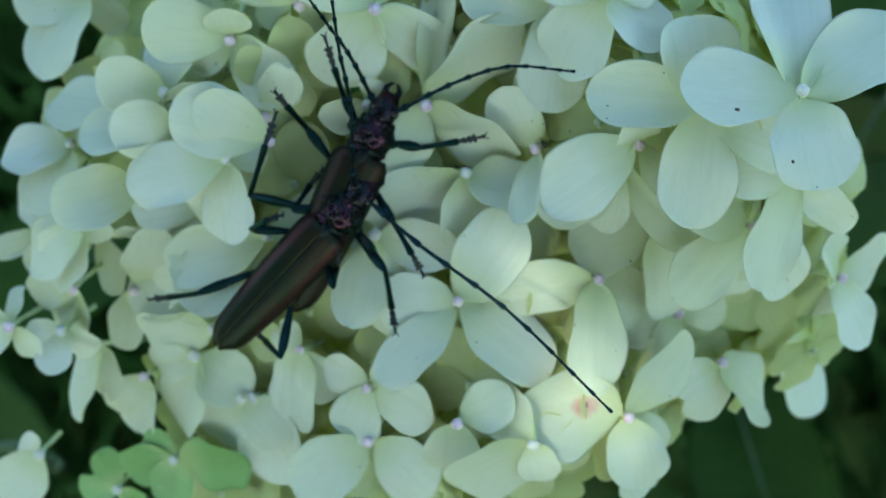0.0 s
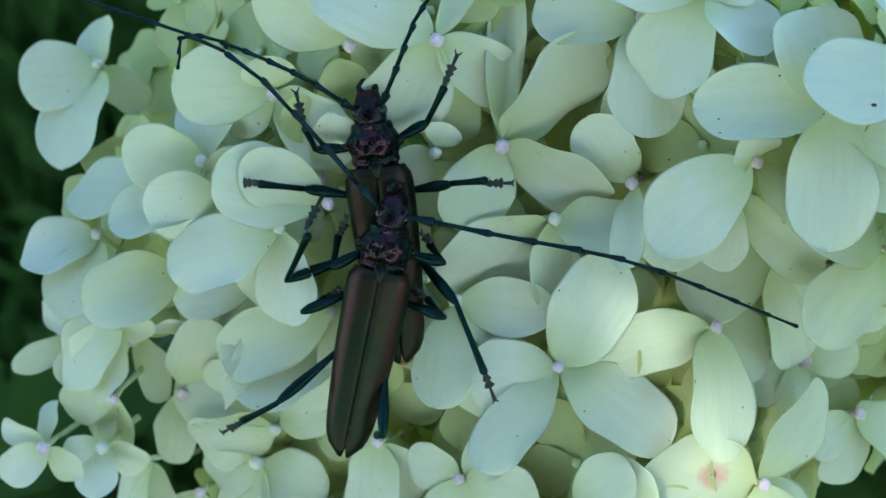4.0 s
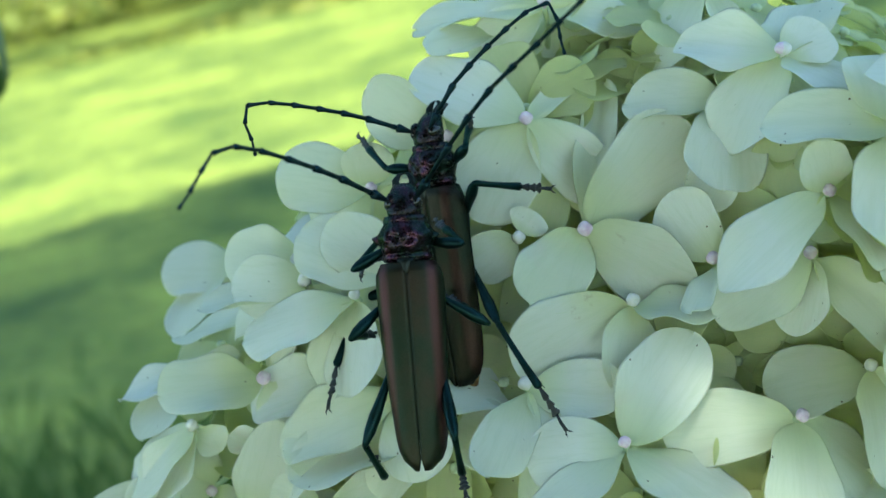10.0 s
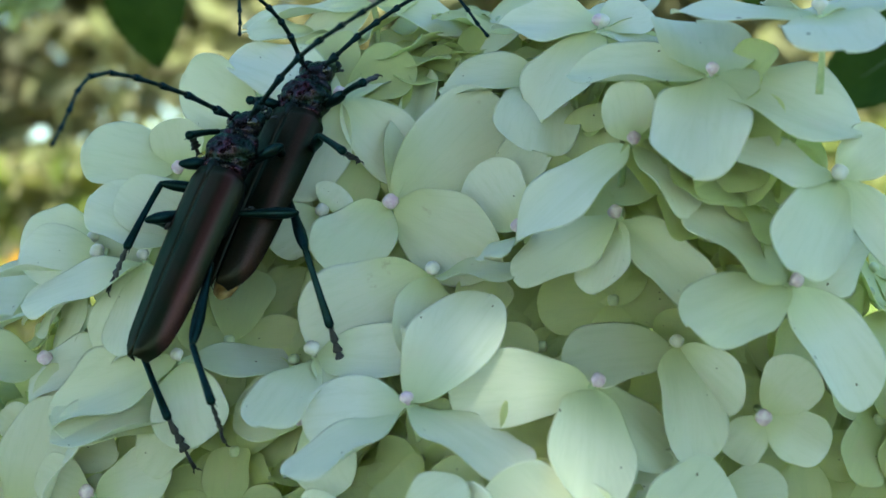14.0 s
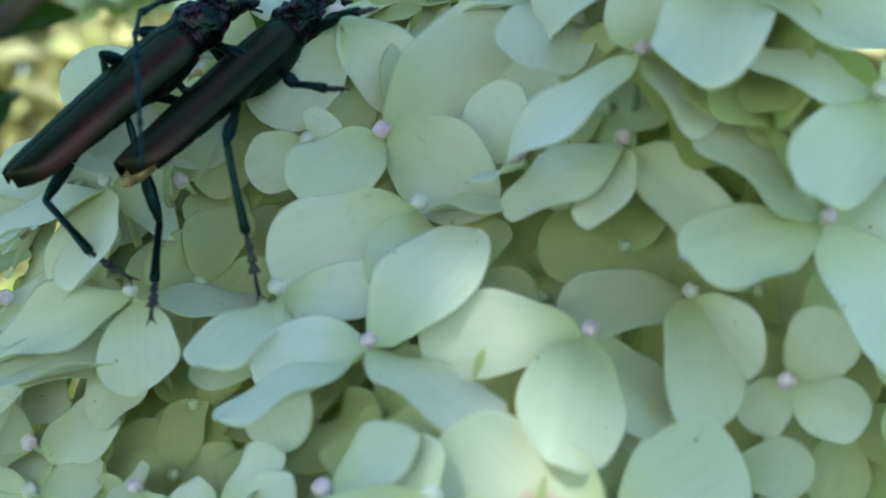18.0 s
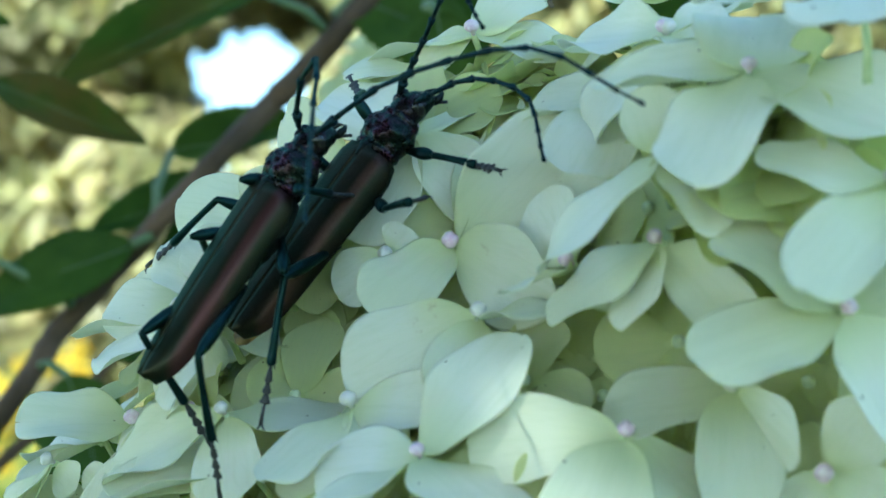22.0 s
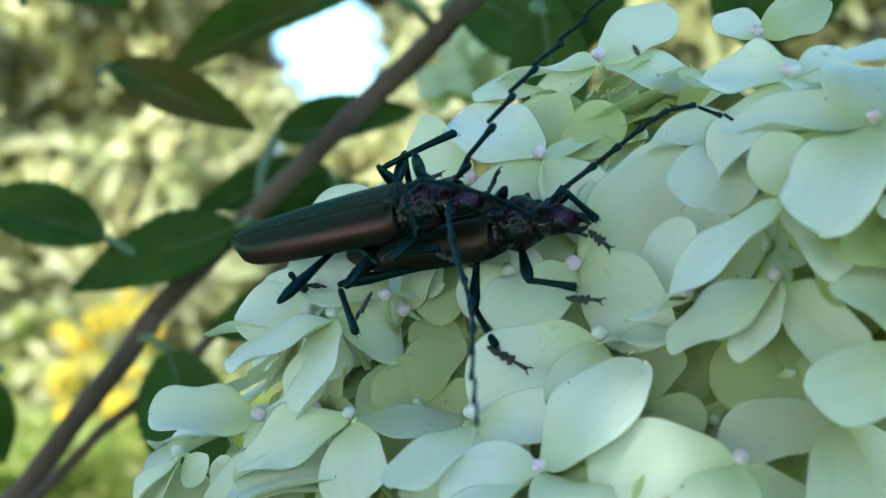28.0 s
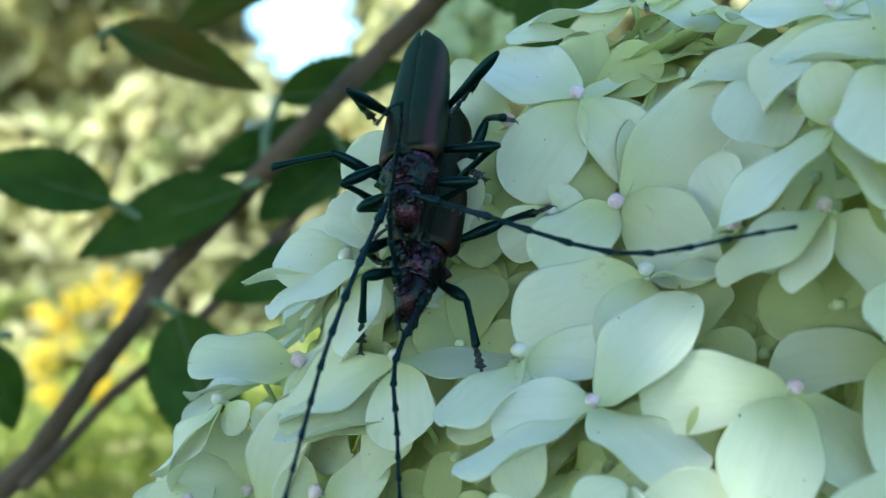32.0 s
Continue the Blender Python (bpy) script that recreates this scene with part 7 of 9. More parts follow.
stance(FEMALE, 20, pose(-0.00445, 0.04466, 1.00841, 61.5, 24.5, -36.2), (
    ((-4.9, 3.4, 0.0), (-3.2, 3.8, -4.5), (-5.5, 6.0, -5.5)),
    ((5.9, 3.5, -2.3), (9.5, 2.4, 0.7), (12.6, 1.5, 3.4)),
    ((-6.0, -3.2, 1.2), (-5.1, -3.1, -4.6), (-8.0, -3.0, -5.5)),
    ((6.7, -4.4, 0.2), (11.8, -4.3, 3.1), (10.4, -2.6, -0.9)),
    ((-8.7, -11.7, 2.5), (-6.9, -12.7, -3.2), (-9.4, -14.8, -4.4)),
    ((7.2, -14.0, 2.5), (12.6, -19.6, 2.2), (16.5, -23.3, 2.5)),
), (
    (-0.1, 6.8, 4.1), (1.3, 6.7, 12.2), (8.7, 0.3, 15.8)), (
    (3.7, 12.0, -1.1), (8.6, 21.2, -2.5), (13.9, 16.9, -7.4)))
stance(MALE, 21, pose(-0.01139, 0.03282, 1.00488, 60.8, 18.3, -38.6), (
    ((-4.4, -0.6, -0.3), (-7.4, 0.8, -3.8), (-9.8, 2.1, -7.0)),
    ((5.3, 1.1, -1.9), (2.6, 2.2, -4.8), (2.8, 3.6, -7.1)),
    ((-2.8, -7.3, 0.8), (-6.7, -7.8, -3.5), (-9.8, -8.1, -6.9)),
    ((7.2, -5.9, -1.7), (2.3, -4.6, -4.5), (-1.5, -3.7, -6.8)),
    ((-6.8, -15.5, 1.2), (-9.7, -17.1, -5.8), (-4.9, -18.9, -4.7)),
    ((6.7, -16.0, 0.7), (4.7, -19.8, -5.8), (4.1, -22.6, -9.5)),
), (
    (0.9, 5.5, 5.2), (3.4, 3.1, 11.9), (12.9, -5.1, 17.3)), (
    (7.8, 11.9, 0.9), (20.1, 18.7, 1.3), (34.5, 16.1, -2.0)))
stance(FEMALE, 21, pose(-0.00306, 0.04477, 1.00894, 58.0, 22.9, -36.0), (
    ((-4.7, 3.5, 0.1), (-4.5, 4.1, -3.1), (-7.3, 5.9, -4.0)),
    ((6.1, 2.4, -2.0), (10.8, 3.2, -2.4), (14.9, 3.3, -1.3)),
    ((-6.0, -3.2, 1.2), (-5.1, -3.1, -4.6), (-8.0, -3.0, -5.5)),
    ((6.6, -5.7, -0.2), (11.6, -5.4, 2.7), (10.1, -3.3, -1.1)),
    ((-8.2, -11.9, 2.9), (-9.0, -14.6, -1.4), (-11.9, -17.3, -2.9)),
    ((6.6, -15.1, 1.9), (11.6, -21.1, 0.9), (15.2, -24.9, 0.7)),
), (
    (0.8, 6.9, 5.7), (2.6, 6.2, 13.9), (8.5, 0.7, 16.4)), (
    (5.3, 10.0, 0.3), (14.3, 15.1, 0.5), (18.9, 9.3, -0.9)))
stance(MALE, 22, pose(-0.01080, 0.03451, 1.00488, 51.3, 21.5, -40.9), (
    ((-1.8, -0.8, 0.9), (-4.9, 0.8, -2.4), (-7.8, 2.1, -5.2)),
    ((4.7, 0.3, -0.4), (3.4, 2.3, -4.2), (2.1, 4.0, -7.4)),
    ((-3.5, -6.8, 0.0), (-6.1, -7.2, -3.8), (-9.1, -7.5, -6.9)),
    ((7.0, -6.5, -2.4), (2.1, -4.7, -4.9), (-1.7, -3.3, -7.0)),
    ((-1.1, -17.3, 0.7), (0.0, -19.9, -6.5), (1.0, -21.8, -11.3)),
    ((6.4, -16.7, -0.4), (6.8, -21.8, -6.4), (7.1, -25.3, -10.4)),
), (
    (3.2, 7.3, 4.7), (8.6, 8.8, 8.3), (15.3, 3.7, 10.3)), (
    (10.3, 11.5, 2.0), (25.2, 16.4, 3.4), (37.1, 14.6, 2.2)))
stance(FEMALE, 22, pose(-0.00188, 0.04301, 1.00791, 52.9, 30.5, -38.0), (
    ((-4.4, 3.6, 0.3), (-6.2, 4.5, -1.4), (-9.5, 5.8, -2.1)),
    ((6.1, 2.6, -2.1), (10.7, 3.7, -2.6), (16.3, 4.0, -1.2)),
    ((-6.0, -3.2, 1.2), (-5.1, -3.1, -4.6), (-8.0, -3.0, -5.5)),
    ((7.2, -4.4, -0.3), (12.1, -3.4, 2.5), (9.9, -1.5, -1.0)),
    ((-7.6, -12.0, 3.4), (-11.8, -16.9, 0.8), (-15.0, -20.4, -1.0)),
    ((5.7, -14.8, 2.9), (8.1, -21.7, 0.0), (9.8, -26.3, -1.8)),
), (
    (2.7, 9.7, 4.2), (7.9, 13.8, 10.4), (14.3, 11.2, 10.9)), (
    (7.7, 9.5, 1.6), (15.4, 9.9, 2.3), (22.5, 5.1, 3.3)))
stance(MALE, 23, pose(-0.01014, 0.03411, 1.00399, 49.7, 23.8, -45.1), (
    ((-3.9, -0.4, 0.4), (-7.0, 0.9, -3.0), (-9.9, 2.0, -5.9)),
    ((4.6, 0.1, 0.0), (3.6, 2.3, -4.1), (2.0, 4.1, -7.6)),
    ((-5.3, -5.3, -2.4), (-4.4, -5.5, -4.9), (-7.0, -5.5, -6.9)),
    ((6.7, -7.1, -3.2), (1.9, -4.7, -5.4), (-1.9, -3.0, -7.2)),
    ((-2.4, -17.3, 0.7), (-4.9, -18.1, -6.7), (0.4, -18.6, -6.9)),
    ((6.3, -16.9, -0.9), (2.4, -18.5, -7.4), (3.3, -19.7, -9.4)),
), (
    (1.4, 6.8, 3.3), (6.7, 8.8, 8.8), (13.0, 11.0, 13.8)), (
    (6.6, 10.2, 0.2), (22.6, 17.1, -0.6), (35.7, 17.6, -2.8)))
stance(FEMALE, 23, pose(-0.00089, 0.04085, 1.00576, 51.8, 38.7, -47.1), (
    ((-4.1, 3.8, 0.5), (-8.2, 4.9, 0.7), (-12.1, 5.7, 0.1)),
    ((5.5, 2.3, -0.5), (8.9, 5.7, -0.7), (12.4, 7.8, 0.4)),
    ((-6.0, -3.2, 1.2), (-5.1, -3.1, -4.6), (-8.0, -3.0, -5.5)),
    ((6.0, -1.7, 0.9), (9.7, -3.7, -3.1), (14.1, -4.8, -3.7)),
    ((-7.5, -12.1, 3.5), (-12.6, -17.6, 1.5), (-15.9, -21.3, -0.4)),
    ((8.0, -13.5, 2.2), (8.0, -20.1, -2.0), (11.9, -23.5, -0.9)),
), (
    (1.1, 11.8, 2.4), (3.8, 19.8, 8.5), (8.5, 16.5, 8.6)), (
    (7.3, 11.0, -0.5), (14.3, 13.9, -1.1), (20.9, 9.8, -0.7)))
stance(MALE, 24, pose(-0.00889, 0.03330, 1.00492, 48.6, 26.0, -49.4), (
    ((-0.9, 0.4, 1.5), (-4.3, 1.5, -1.6), (-7.5, 2.4, -4.3)),
    ((4.1, -0.5, 0.1), (3.7, 2.1, -3.9), (2.3, 4.0, -7.4)),
    ((-6.8, -4.1, -4.3), (-3.0, -4.2, -5.7), (-5.4, -4.1, -7.0)),
    ((6.5, -7.4, -3.5), (1.4, -5.5, -5.6), (-2.6, -4.2, -7.4)),
    ((0.1, -13.9, 4.2), (-3.0, -19.6, -0.0), (-5.0, -23.6, -2.9)),
    ((6.7, -16.5, -0.4), (7.2, -21.9, -6.1), (7.7, -25.5, -9.9)),
), (
    (3.7, 8.5, 4.6), (10.2, 11.3, 10.4), (14.7, 13.1, 13.6)), (
    (8.4, 10.6, 0.6), (22.6, 15.1, 0.7), (37.0, 13.9, -0.0)))
stance(FEMALE, 24, pose(0.00145, 0.03784, 1.00603, 45.4, 39.0, -59.9), (
    ((-4.1, 3.8, 0.6), (-8.7, 5.1, 1.2), (-12.8, 5.7, 0.7)),
    ((5.9, 2.6, -1.6), (9.6, 5.5, -0.5), (7.1, 6.8, -3.6)),
    ((-6.0, -3.2, 1.2), (-5.1, -3.1, -4.6), (-8.0, -3.0, -5.5)),
    ((6.8, -2.5, 0.3), (8.4, -4.5, -4.9), (12.9, -5.0, -5.6)),
    ((-5.8, -13.2, 4.0), (-10.7, -18.1, 0.6), (-9.4, -19.0, 0.3)),
    ((9.2, -13.6, 0.4), (9.6, -20.6, -2.8), (11.0, -25.1, -4.2)),
), (
    (2.8, 10.5, 1.2), (7.2, 15.8, 4.9), (12.5, 21.1, 8.0)), (
    (7.9, 4.4, 0.2), (16.9, 2.4, 1.7), (24.7, 2.2, 2.7)))
stance(MALE, 25, pose(-0.00693, 0.03403, 1.00451, 39.3, 35.0, -53.2), (
    ((-2.1, 0.9, 1.6), (-5.3, 1.9, -1.9), (-8.2, 2.6, -4.9)),
    ((4.3, -0.5, -0.0), (3.7, 2.4, -3.8), (2.3, 4.4, -7.2)),
    ((-7.8, -3.3, -5.6), (-2.1, -3.2, -6.3), (-4.2, -3.0, -7.0)),
    ((7.1, -6.7, -3.5), (2.1, -5.1, -5.9), (-1.9, -3.9, -8.0)),
    ((0.4, -16.2, 2.0), (-2.7, -20.9, -3.3), (-4.7, -24.3, -6.9)),
    ((8.0, -16.0, -1.7), (9.2, -21.0, -7.6), (10.1, -24.4, -11.5)),
), (
    (2.2, 8.1, 4.2), (8.0, 11.1, 11.8), (13.6, 13.6, 18.3)), (
    (6.6, 9.1, -1.0), (21.4, 13.4, -2.8), (37.3, 12.2, -4.5)))
stance(FEMALE, 25, pose(0.00489, 0.03296, 1.00341, 25.8, 31.1, -62.9), (
    ((-3.4, 3.4, 1.1), (-6.3, 7.3, 0.7), (-2.9, 8.9, 2.6)),
    ((6.2, 1.9, -2.5), (10.0, 4.7, -3.2), (13.9, 6.3, -2.8)),
    ((-6.0, -3.2, 1.2), (-5.1, -3.1, -4.6), (-8.0, -3.0, -5.5)),
    ((6.7, -2.1, 0.3), (6.0, -3.3, -5.3), (4.8, -4.2, -9.6)),
    ((-5.2, -15.0, 3.0), (-11.4, -17.5, -1.1), (-15.4, -18.8, -4.4)),
    ((10.1, -13.6, -1.9), (8.2, -19.3, -6.9), (7.0, -23.2, -10.3)),
), (
    (2.3, 9.4, 0.9), (6.6, 13.8, 4.9), (12.8, 19.3, 9.7)), (
    (10.2, 6.8, -0.2), (16.9, 4.6, 0.5), (22.9, 3.2, 1.2)))
stance(MALE, 26, pose(-0.00921, 0.03536, 1.00397, 35.5, 45.3, -60.9), (
    ((-2.2, 1.5, 1.7), (-5.0, 1.8, -2.1), (-7.6, 1.8, -5.4)),
    ((4.8, -0.7, -0.8), (4.1, 2.4, -4.5), (2.6, 4.3, -7.9)),
    ((-7.8, -3.0, -4.8), (-3.4, -3.2, -6.5), (-4.7, -2.3, -6.6)),
    ((7.3, -5.8, -3.7), (2.3, -4.8, -5.9), (-0.4, -3.6, -7.4)),
    ((2.2, -17.1, -5.0), (-1.2, -22.3, -9.7), (3.0, -22.7, -6.5)),
    ((3.5, -18.0, -1.3), (1.6, -21.0, -8.2), (6.7, -20.7, -6.9)),
), (
    (1.2, 8.7, 4.3), (6.2, 13.5, 13.2), (10.9, 17.4, 20.1)), (
    (7.2, 12.6, 4.2), (18.2, 20.7, 9.7), (30.9, 24.3, 13.3)))
stance(FEMALE, 26, pose(0.00166, 0.03833, 1.00284, 33.9, 52.1, -57.1), (
    ((-2.1, 6.7, -2.5), (0.8, 9.8, -0.2), (4.9, 13.7, 2.7)),
    ((5.8, 3.8, -2.7), (9.3, 6.3, -0.6), (12.3, 8.8, 1.0)),
    ((-4.9, -1.9, 0.9), (-5.0, -3.2, -3.5), (-6.9, -2.3, -3.3)),
    ((6.2, -1.9, 0.8), (11.9, -1.3, 1.9), (11.5, -1.4, -2.7)),
    ((-4.6, -12.4, 4.9), (-9.1, -14.6, -1.1), (-12.0, -16.2, -5.2)),
    ((6.1, -14.7, 2.7), (7.0, -21.9, -0.2), (7.7, -26.8, -2.1)),
), (
    (-1.5, 13.7, 1.5), (-1.7, 21.4, 3.9), (2.2, 27.1, 2.7)), (
    (3.4, 5.2, 8.2), (6.1, 3.2, 15.2), (10.7, 1.6, 18.0)))
stance(MALE, 29, pose(-0.01248, 0.03712, 1.00590, -23.1, 47.1, -145.4), (
    ((-4.8, 2.0, -2.1), (-2.7, 2.0, -4.5), (-5.1, 2.6, -6.1)),
    ((5.6, 1.3, -3.0), (2.4, 2.2, -5.3), (3.4, 3.4, -7.0)),
    ((-7.8, -1.8, -1.8), (-8.6, -3.3, -7.4), (-6.7, 0.2, -4.9)),
    ((7.8, -3.4, -1.4), (4.2, -5.9, -5.1), (3.9, -1.7, -3.4)),
    ((-4.5, -0.8, 0.3), (-5.9, -6.4, -5.0), (-3.4, -2.2, -2.9)),
    ((8.8, -6.7, 2.6), (5.6, -10.7, -3.2), (4.5, -10.0, -4.9)),
), (
    (-7.5, 15.0, 2.3), (-14.2, 27.5, 4.9), (-19.2, 36.9, 7.5)), (
    (9.0, 9.2, 1.5), (21.0, 15.9, 4.0), (33.6, 22.6, 8.7)))
stance(FEMALE, 29, pose(-0.00454, 0.03837, 1.00095, -22.0, 37.2, -150.2), (
    ((-5.5, 4.3, -3.9), (-2.9, 7.6, -6.1), (0.4, 12.3, -7.0)),
    ((5.4, 3.8, -4.9), (4.5, 7.9, -7.3), (4.4, 12.1, -7.7)),
    ((-2.1, 1.6, 0.1), (-4.8, -3.5, -0.6), (-4.0, -0.3, 2.7)),
    ((7.5, -3.0, -6.3), (10.8, 1.6, -7.5), (13.2, 5.5, -7.5)),
    ((-3.7, -10.6, 5.1), (-4.7, -5.6, 6.0), (-5.7, -8.4, 2.4)),
    ((9.8, -12.9, 0.2), (12.6, -5.9, 1.9), (12.0, -9.7, -1.6)),
), (
    (-4.4, 10.7, -0.8), (-9.4, 18.6, -0.9), (-8.1, 25.4, -4.5)), (
    (3.9, 5.4, 6.8), (8.7, 4.6, 15.0), (13.6, 7.8, 12.7)))
stance(MALE, 30, pose(-0.01317, 0.03774, 1.00545, -37.6, 28.7, -175.5), (
    ((-6.1, 2.2, -4.1), (-1.6, 2.1, -5.7), (-3.8, 3.0, -6.5)),
    ((6.1, 2.2, -4.1), (1.6, 2.1, -5.7), (3.8, 3.0, -6.5)),
    ((-7.8, -1.8, -1.8), (-8.6, -3.3, -7.4), (-6.7, 0.2, -4.9)),
    ((6.8, -0.0, -1.3), (5.4, -4.7, -4.5), (3.6, -0.8, -2.7)),
    ((-7.3, -6.1, 3.8), (-5.5, -10.7, -2.3), (-4.8, -5.5, -2.0)),
    ((7.0, -7.7, 4.4), (6.6, -12.3, -1.8), (5.6, -9.8, -3.1)),
), (
    (-10.4, 10.7, -0.8), (-19.7, 16.6, -1.9), (-33.6, 24.4, -1.5)), (
    (4.5, 21.4, 0.4), (6.1, 32.7, 1.8), (7.2, 43.7, 3.6)))
stance(FEMALE, 30, pose(-0.00877, 0.03810, 0.99689, -45.4, 5.3, -172.9), (
    ((-5.4, 4.0, -1.4), (-6.8, 8.2, -3.4), (-8.0, 12.5, -4.2)),
    ((2.7, 5.4, -6.1), (2.4, 10.1, -7.1), (1.7, 14.0, -5.7)),
    ((-5.4, -3.5, 1.6), (-9.7, -1.2, 4.7), (-12.5, -4.4, 2.8)),
    ((7.7, -0.8, -3.6), (9.5, 4.3, -1.6), (11.7, 2.5, -5.2)),
    ((-2.4, -10.2, 5.8), (-4.1, -3.3, 9.1), (-4.6, -6.5, 4.9)),
    ((11.3, -8.3, -2.1), (18.9, -9.3, -3.3), (17.4, -13.1, -6.6)),
), (
    (-2.9, 17.6, -1.3), (-4.6, 23.4, -1.2), (-6.4, 27.9, -0.9)), (
    (1.3, 4.4, 6.3), (0.4, 2.1, 17.2), (3.2, 6.6, 16.4)))
stance(MALE, 31, pose(-0.01264, 0.03675, 1.00514, -45.4, 13.3, -177.2), (
    ((-6.1, 2.2, -4.1), (-1.6, 2.1, -5.7), (-3.8, 3.0, -6.5)),
    ((6.1, 2.2, -4.1), (1.6, 2.1, -5.7), (3.8, 3.0, -6.5)),
    ((-7.8, -2.3, -3.1), (-6.4, -3.3, -7.0), (-5.9, -0.9, -5.6)),
    ((7.0, 0.2, -2.2), (5.6, -2.7, -7.0), (3.5, 1.1, -5.5)),
    ((-6.5, -6.6, 4.4), (-4.0, -10.2, -2.0), (-2.3, -11.7, -5.7)),
    ((6.6, -7.0, 4.5), (6.3, -10.9, -2.2), (4.9, -8.2, -2.9)),
), (
    (-10.1, 9.9, 0.0), (-22.0, 16.0, 0.6), (-34.9, 20.9, 3.6)), (
    (5.2, 17.8, 1.8), (8.3, 29.8, 4.8), (10.3, 41.7, 8.0)))
stance(FEMALE, 31, pose(-0.01050, 0.03888, 0.99524, -47.2, -0.3, -175.6), (
    ((-5.2, 3.9, -0.7), (-8.2, 7.4, -1.8), (-10.9, 11.3, -2.0)),
    ((5.9, 3.6, -3.4), (6.6, 8.3, -3.2), (7.9, 7.7, -7.1)),
    ((-5.2, -3.1, 1.7), (-9.6, -2.6, 5.4), (-12.2, -6.3, 4.2)),
    ((8.1, -2.0, -3.2), (9.7, 2.5, 0.1), (11.6, -0.1, -3.2)),
    ((-3.5, -13.3, 4.7), (-4.7, -6.6, 8.5), (-4.4, -9.8, 4.3)),
    ((11.3, -8.3, -2.1), (18.9, -9.3, -3.3), (17.4, -13.1, -6.6)),
), (
    (-0.3, 16.6, 0.0), (-1.1, 26.0, 0.8), (-1.4, 28.6, 1.1)), (
    (1.9, 5.8, 8.6), (0.7, 5.6, 16.4), (-2.6, 6.0, 21.9)))
stance(MALE, 32, pose(-0.01560, 0.03673, 1.00501, -44.5, 3.3, 175.6), (
    ((-6.1, 2.2, -4.1), (-1.6, 2.1, -5.7), (-3.8, 3.0, -6.5)),
    ((6.1, 2.2, -4.1), (1.6, 2.1, -5.7), (3.8, 3.0, -6.5)),
    ((-7.8, -2.8, -4.3), (-4.2, -3.2, -6.7), (-5.0, -1.9, -6.3)),
    ((7.6, -0.7, -2.8), (6.8, -3.5, -7.8), (5.8, -2.5, -7.6)),
    ((-9.7, -9.0, 1.9), (-4.9, -11.9, -3.5), (-2.1, -11.6, -5.6)),
    ((4.4, -5.1, 4.7), (5.6, -9.9, -1.3), (6.4, -13.2, -5.4)),
), (
    (-8.0, 10.4, -1.4), (-21.1, 19.2, -1.9), (-33.6, 24.0, 1.4)), (
    (3.2, 15.8, -0.2), (4.6, 27.4, 0.7), (5.1, 43.4, 2.1)))
stance(FEMALE, 32, pose(-0.01497, 0.03831, 0.99521, -49.3, -21.5, -164.8), (
    ((-5.1, 4.8, -1.8), (-7.0, 8.9, -3.6), (-8.1, 12.9, -3.1)),
    ((4.8, 5.1, -1.7), (4.0, 6.9, -6.1), (3.5, 7.1, -10.2)),
    ((-7.1, -5.4, -0.8), (-9.6, -3.0, 3.8), (-10.7, -0.4, 7.5)),
    ((5.6, 1.5, -2.2), (4.2, -2.0, -6.5), (3.2, 1.3, -3.5)),
    ((-3.4, -15.0, 3.6), (-4.7, -9.5, 9.0), (-6.0, -13.3, 5.6)),
    ((10.5, -9.4, -0.7), (14.4, -10.0, -3.7), (14.1, -13.1, -6.2)),
), (
    (0.2, 14.1, -2.2), (-1.3, 21.1, -3.1), (-2.9, 28.3, -3.9)), (
    (3.7, 5.1, 6.4), (4.9, 3.4, 18.9), (6.5, 6.2, 18.8)))
# stances end


# ---- behind the flower: twigs, leaves, garden ----
def leaf_material(name, lo, hi, through=0.35):
    m, n, l, p = material(name, 0.62)
    f = noise_fac(n, l, 3.0, 4)
    info = n.new("ShaderNodeObjectInfo")
    col = ramp(n, l, f, [(0.3, lo), (0.7, hi)])
    # a few leaves turn yellow-brown, all are blotched a little
    old = ramp(n, l, info.outputs["Random"], [(0.84, (0, 0, 0)), (0.96, (0.85, 0.85, 0.85))])
    col = mix(n, l, mix(n, l, 1.0, old, ramp(n, l, noise_fac(n, l, 2.0, 3), [(0.40, (0, 0, 0)), (0.60, (1, 1, 1))]), "MULTIPLY"), col, (0.16, 0.10, 0.025))
    l.new(col, p.inputs["Base Color"])
    bump(n, l, p, noise_fac(n, l, 1.0, 4, stretch=(12, 3, 1)), 0.35, 0.0003)
    p.inputs["Specular IOR Level"].default_value = 0.25
    glowing_through(m, n, l, p, col, through)
    return m


LEAF = leaf_material("leaf_green", (0.040, 0.085, 0.010), (0.085, 0.150, 0.020), 0.5)
MIDRIB = plain_material("midrib_green", (0.08, 0.12, 0.05), (0.13, 0.18, 0.09), 0.6, 2.0)
BARK = plain_material("bark_brown", (0.050, 0.032, 0.022), (0.115, 0.072, 0.050), 0.85, 60.0, strength=0.8, distance=0.001)


def leaf_half(v):
    return 0.29 * math.sin(math.pi * v ** 0.8) ** 0.75


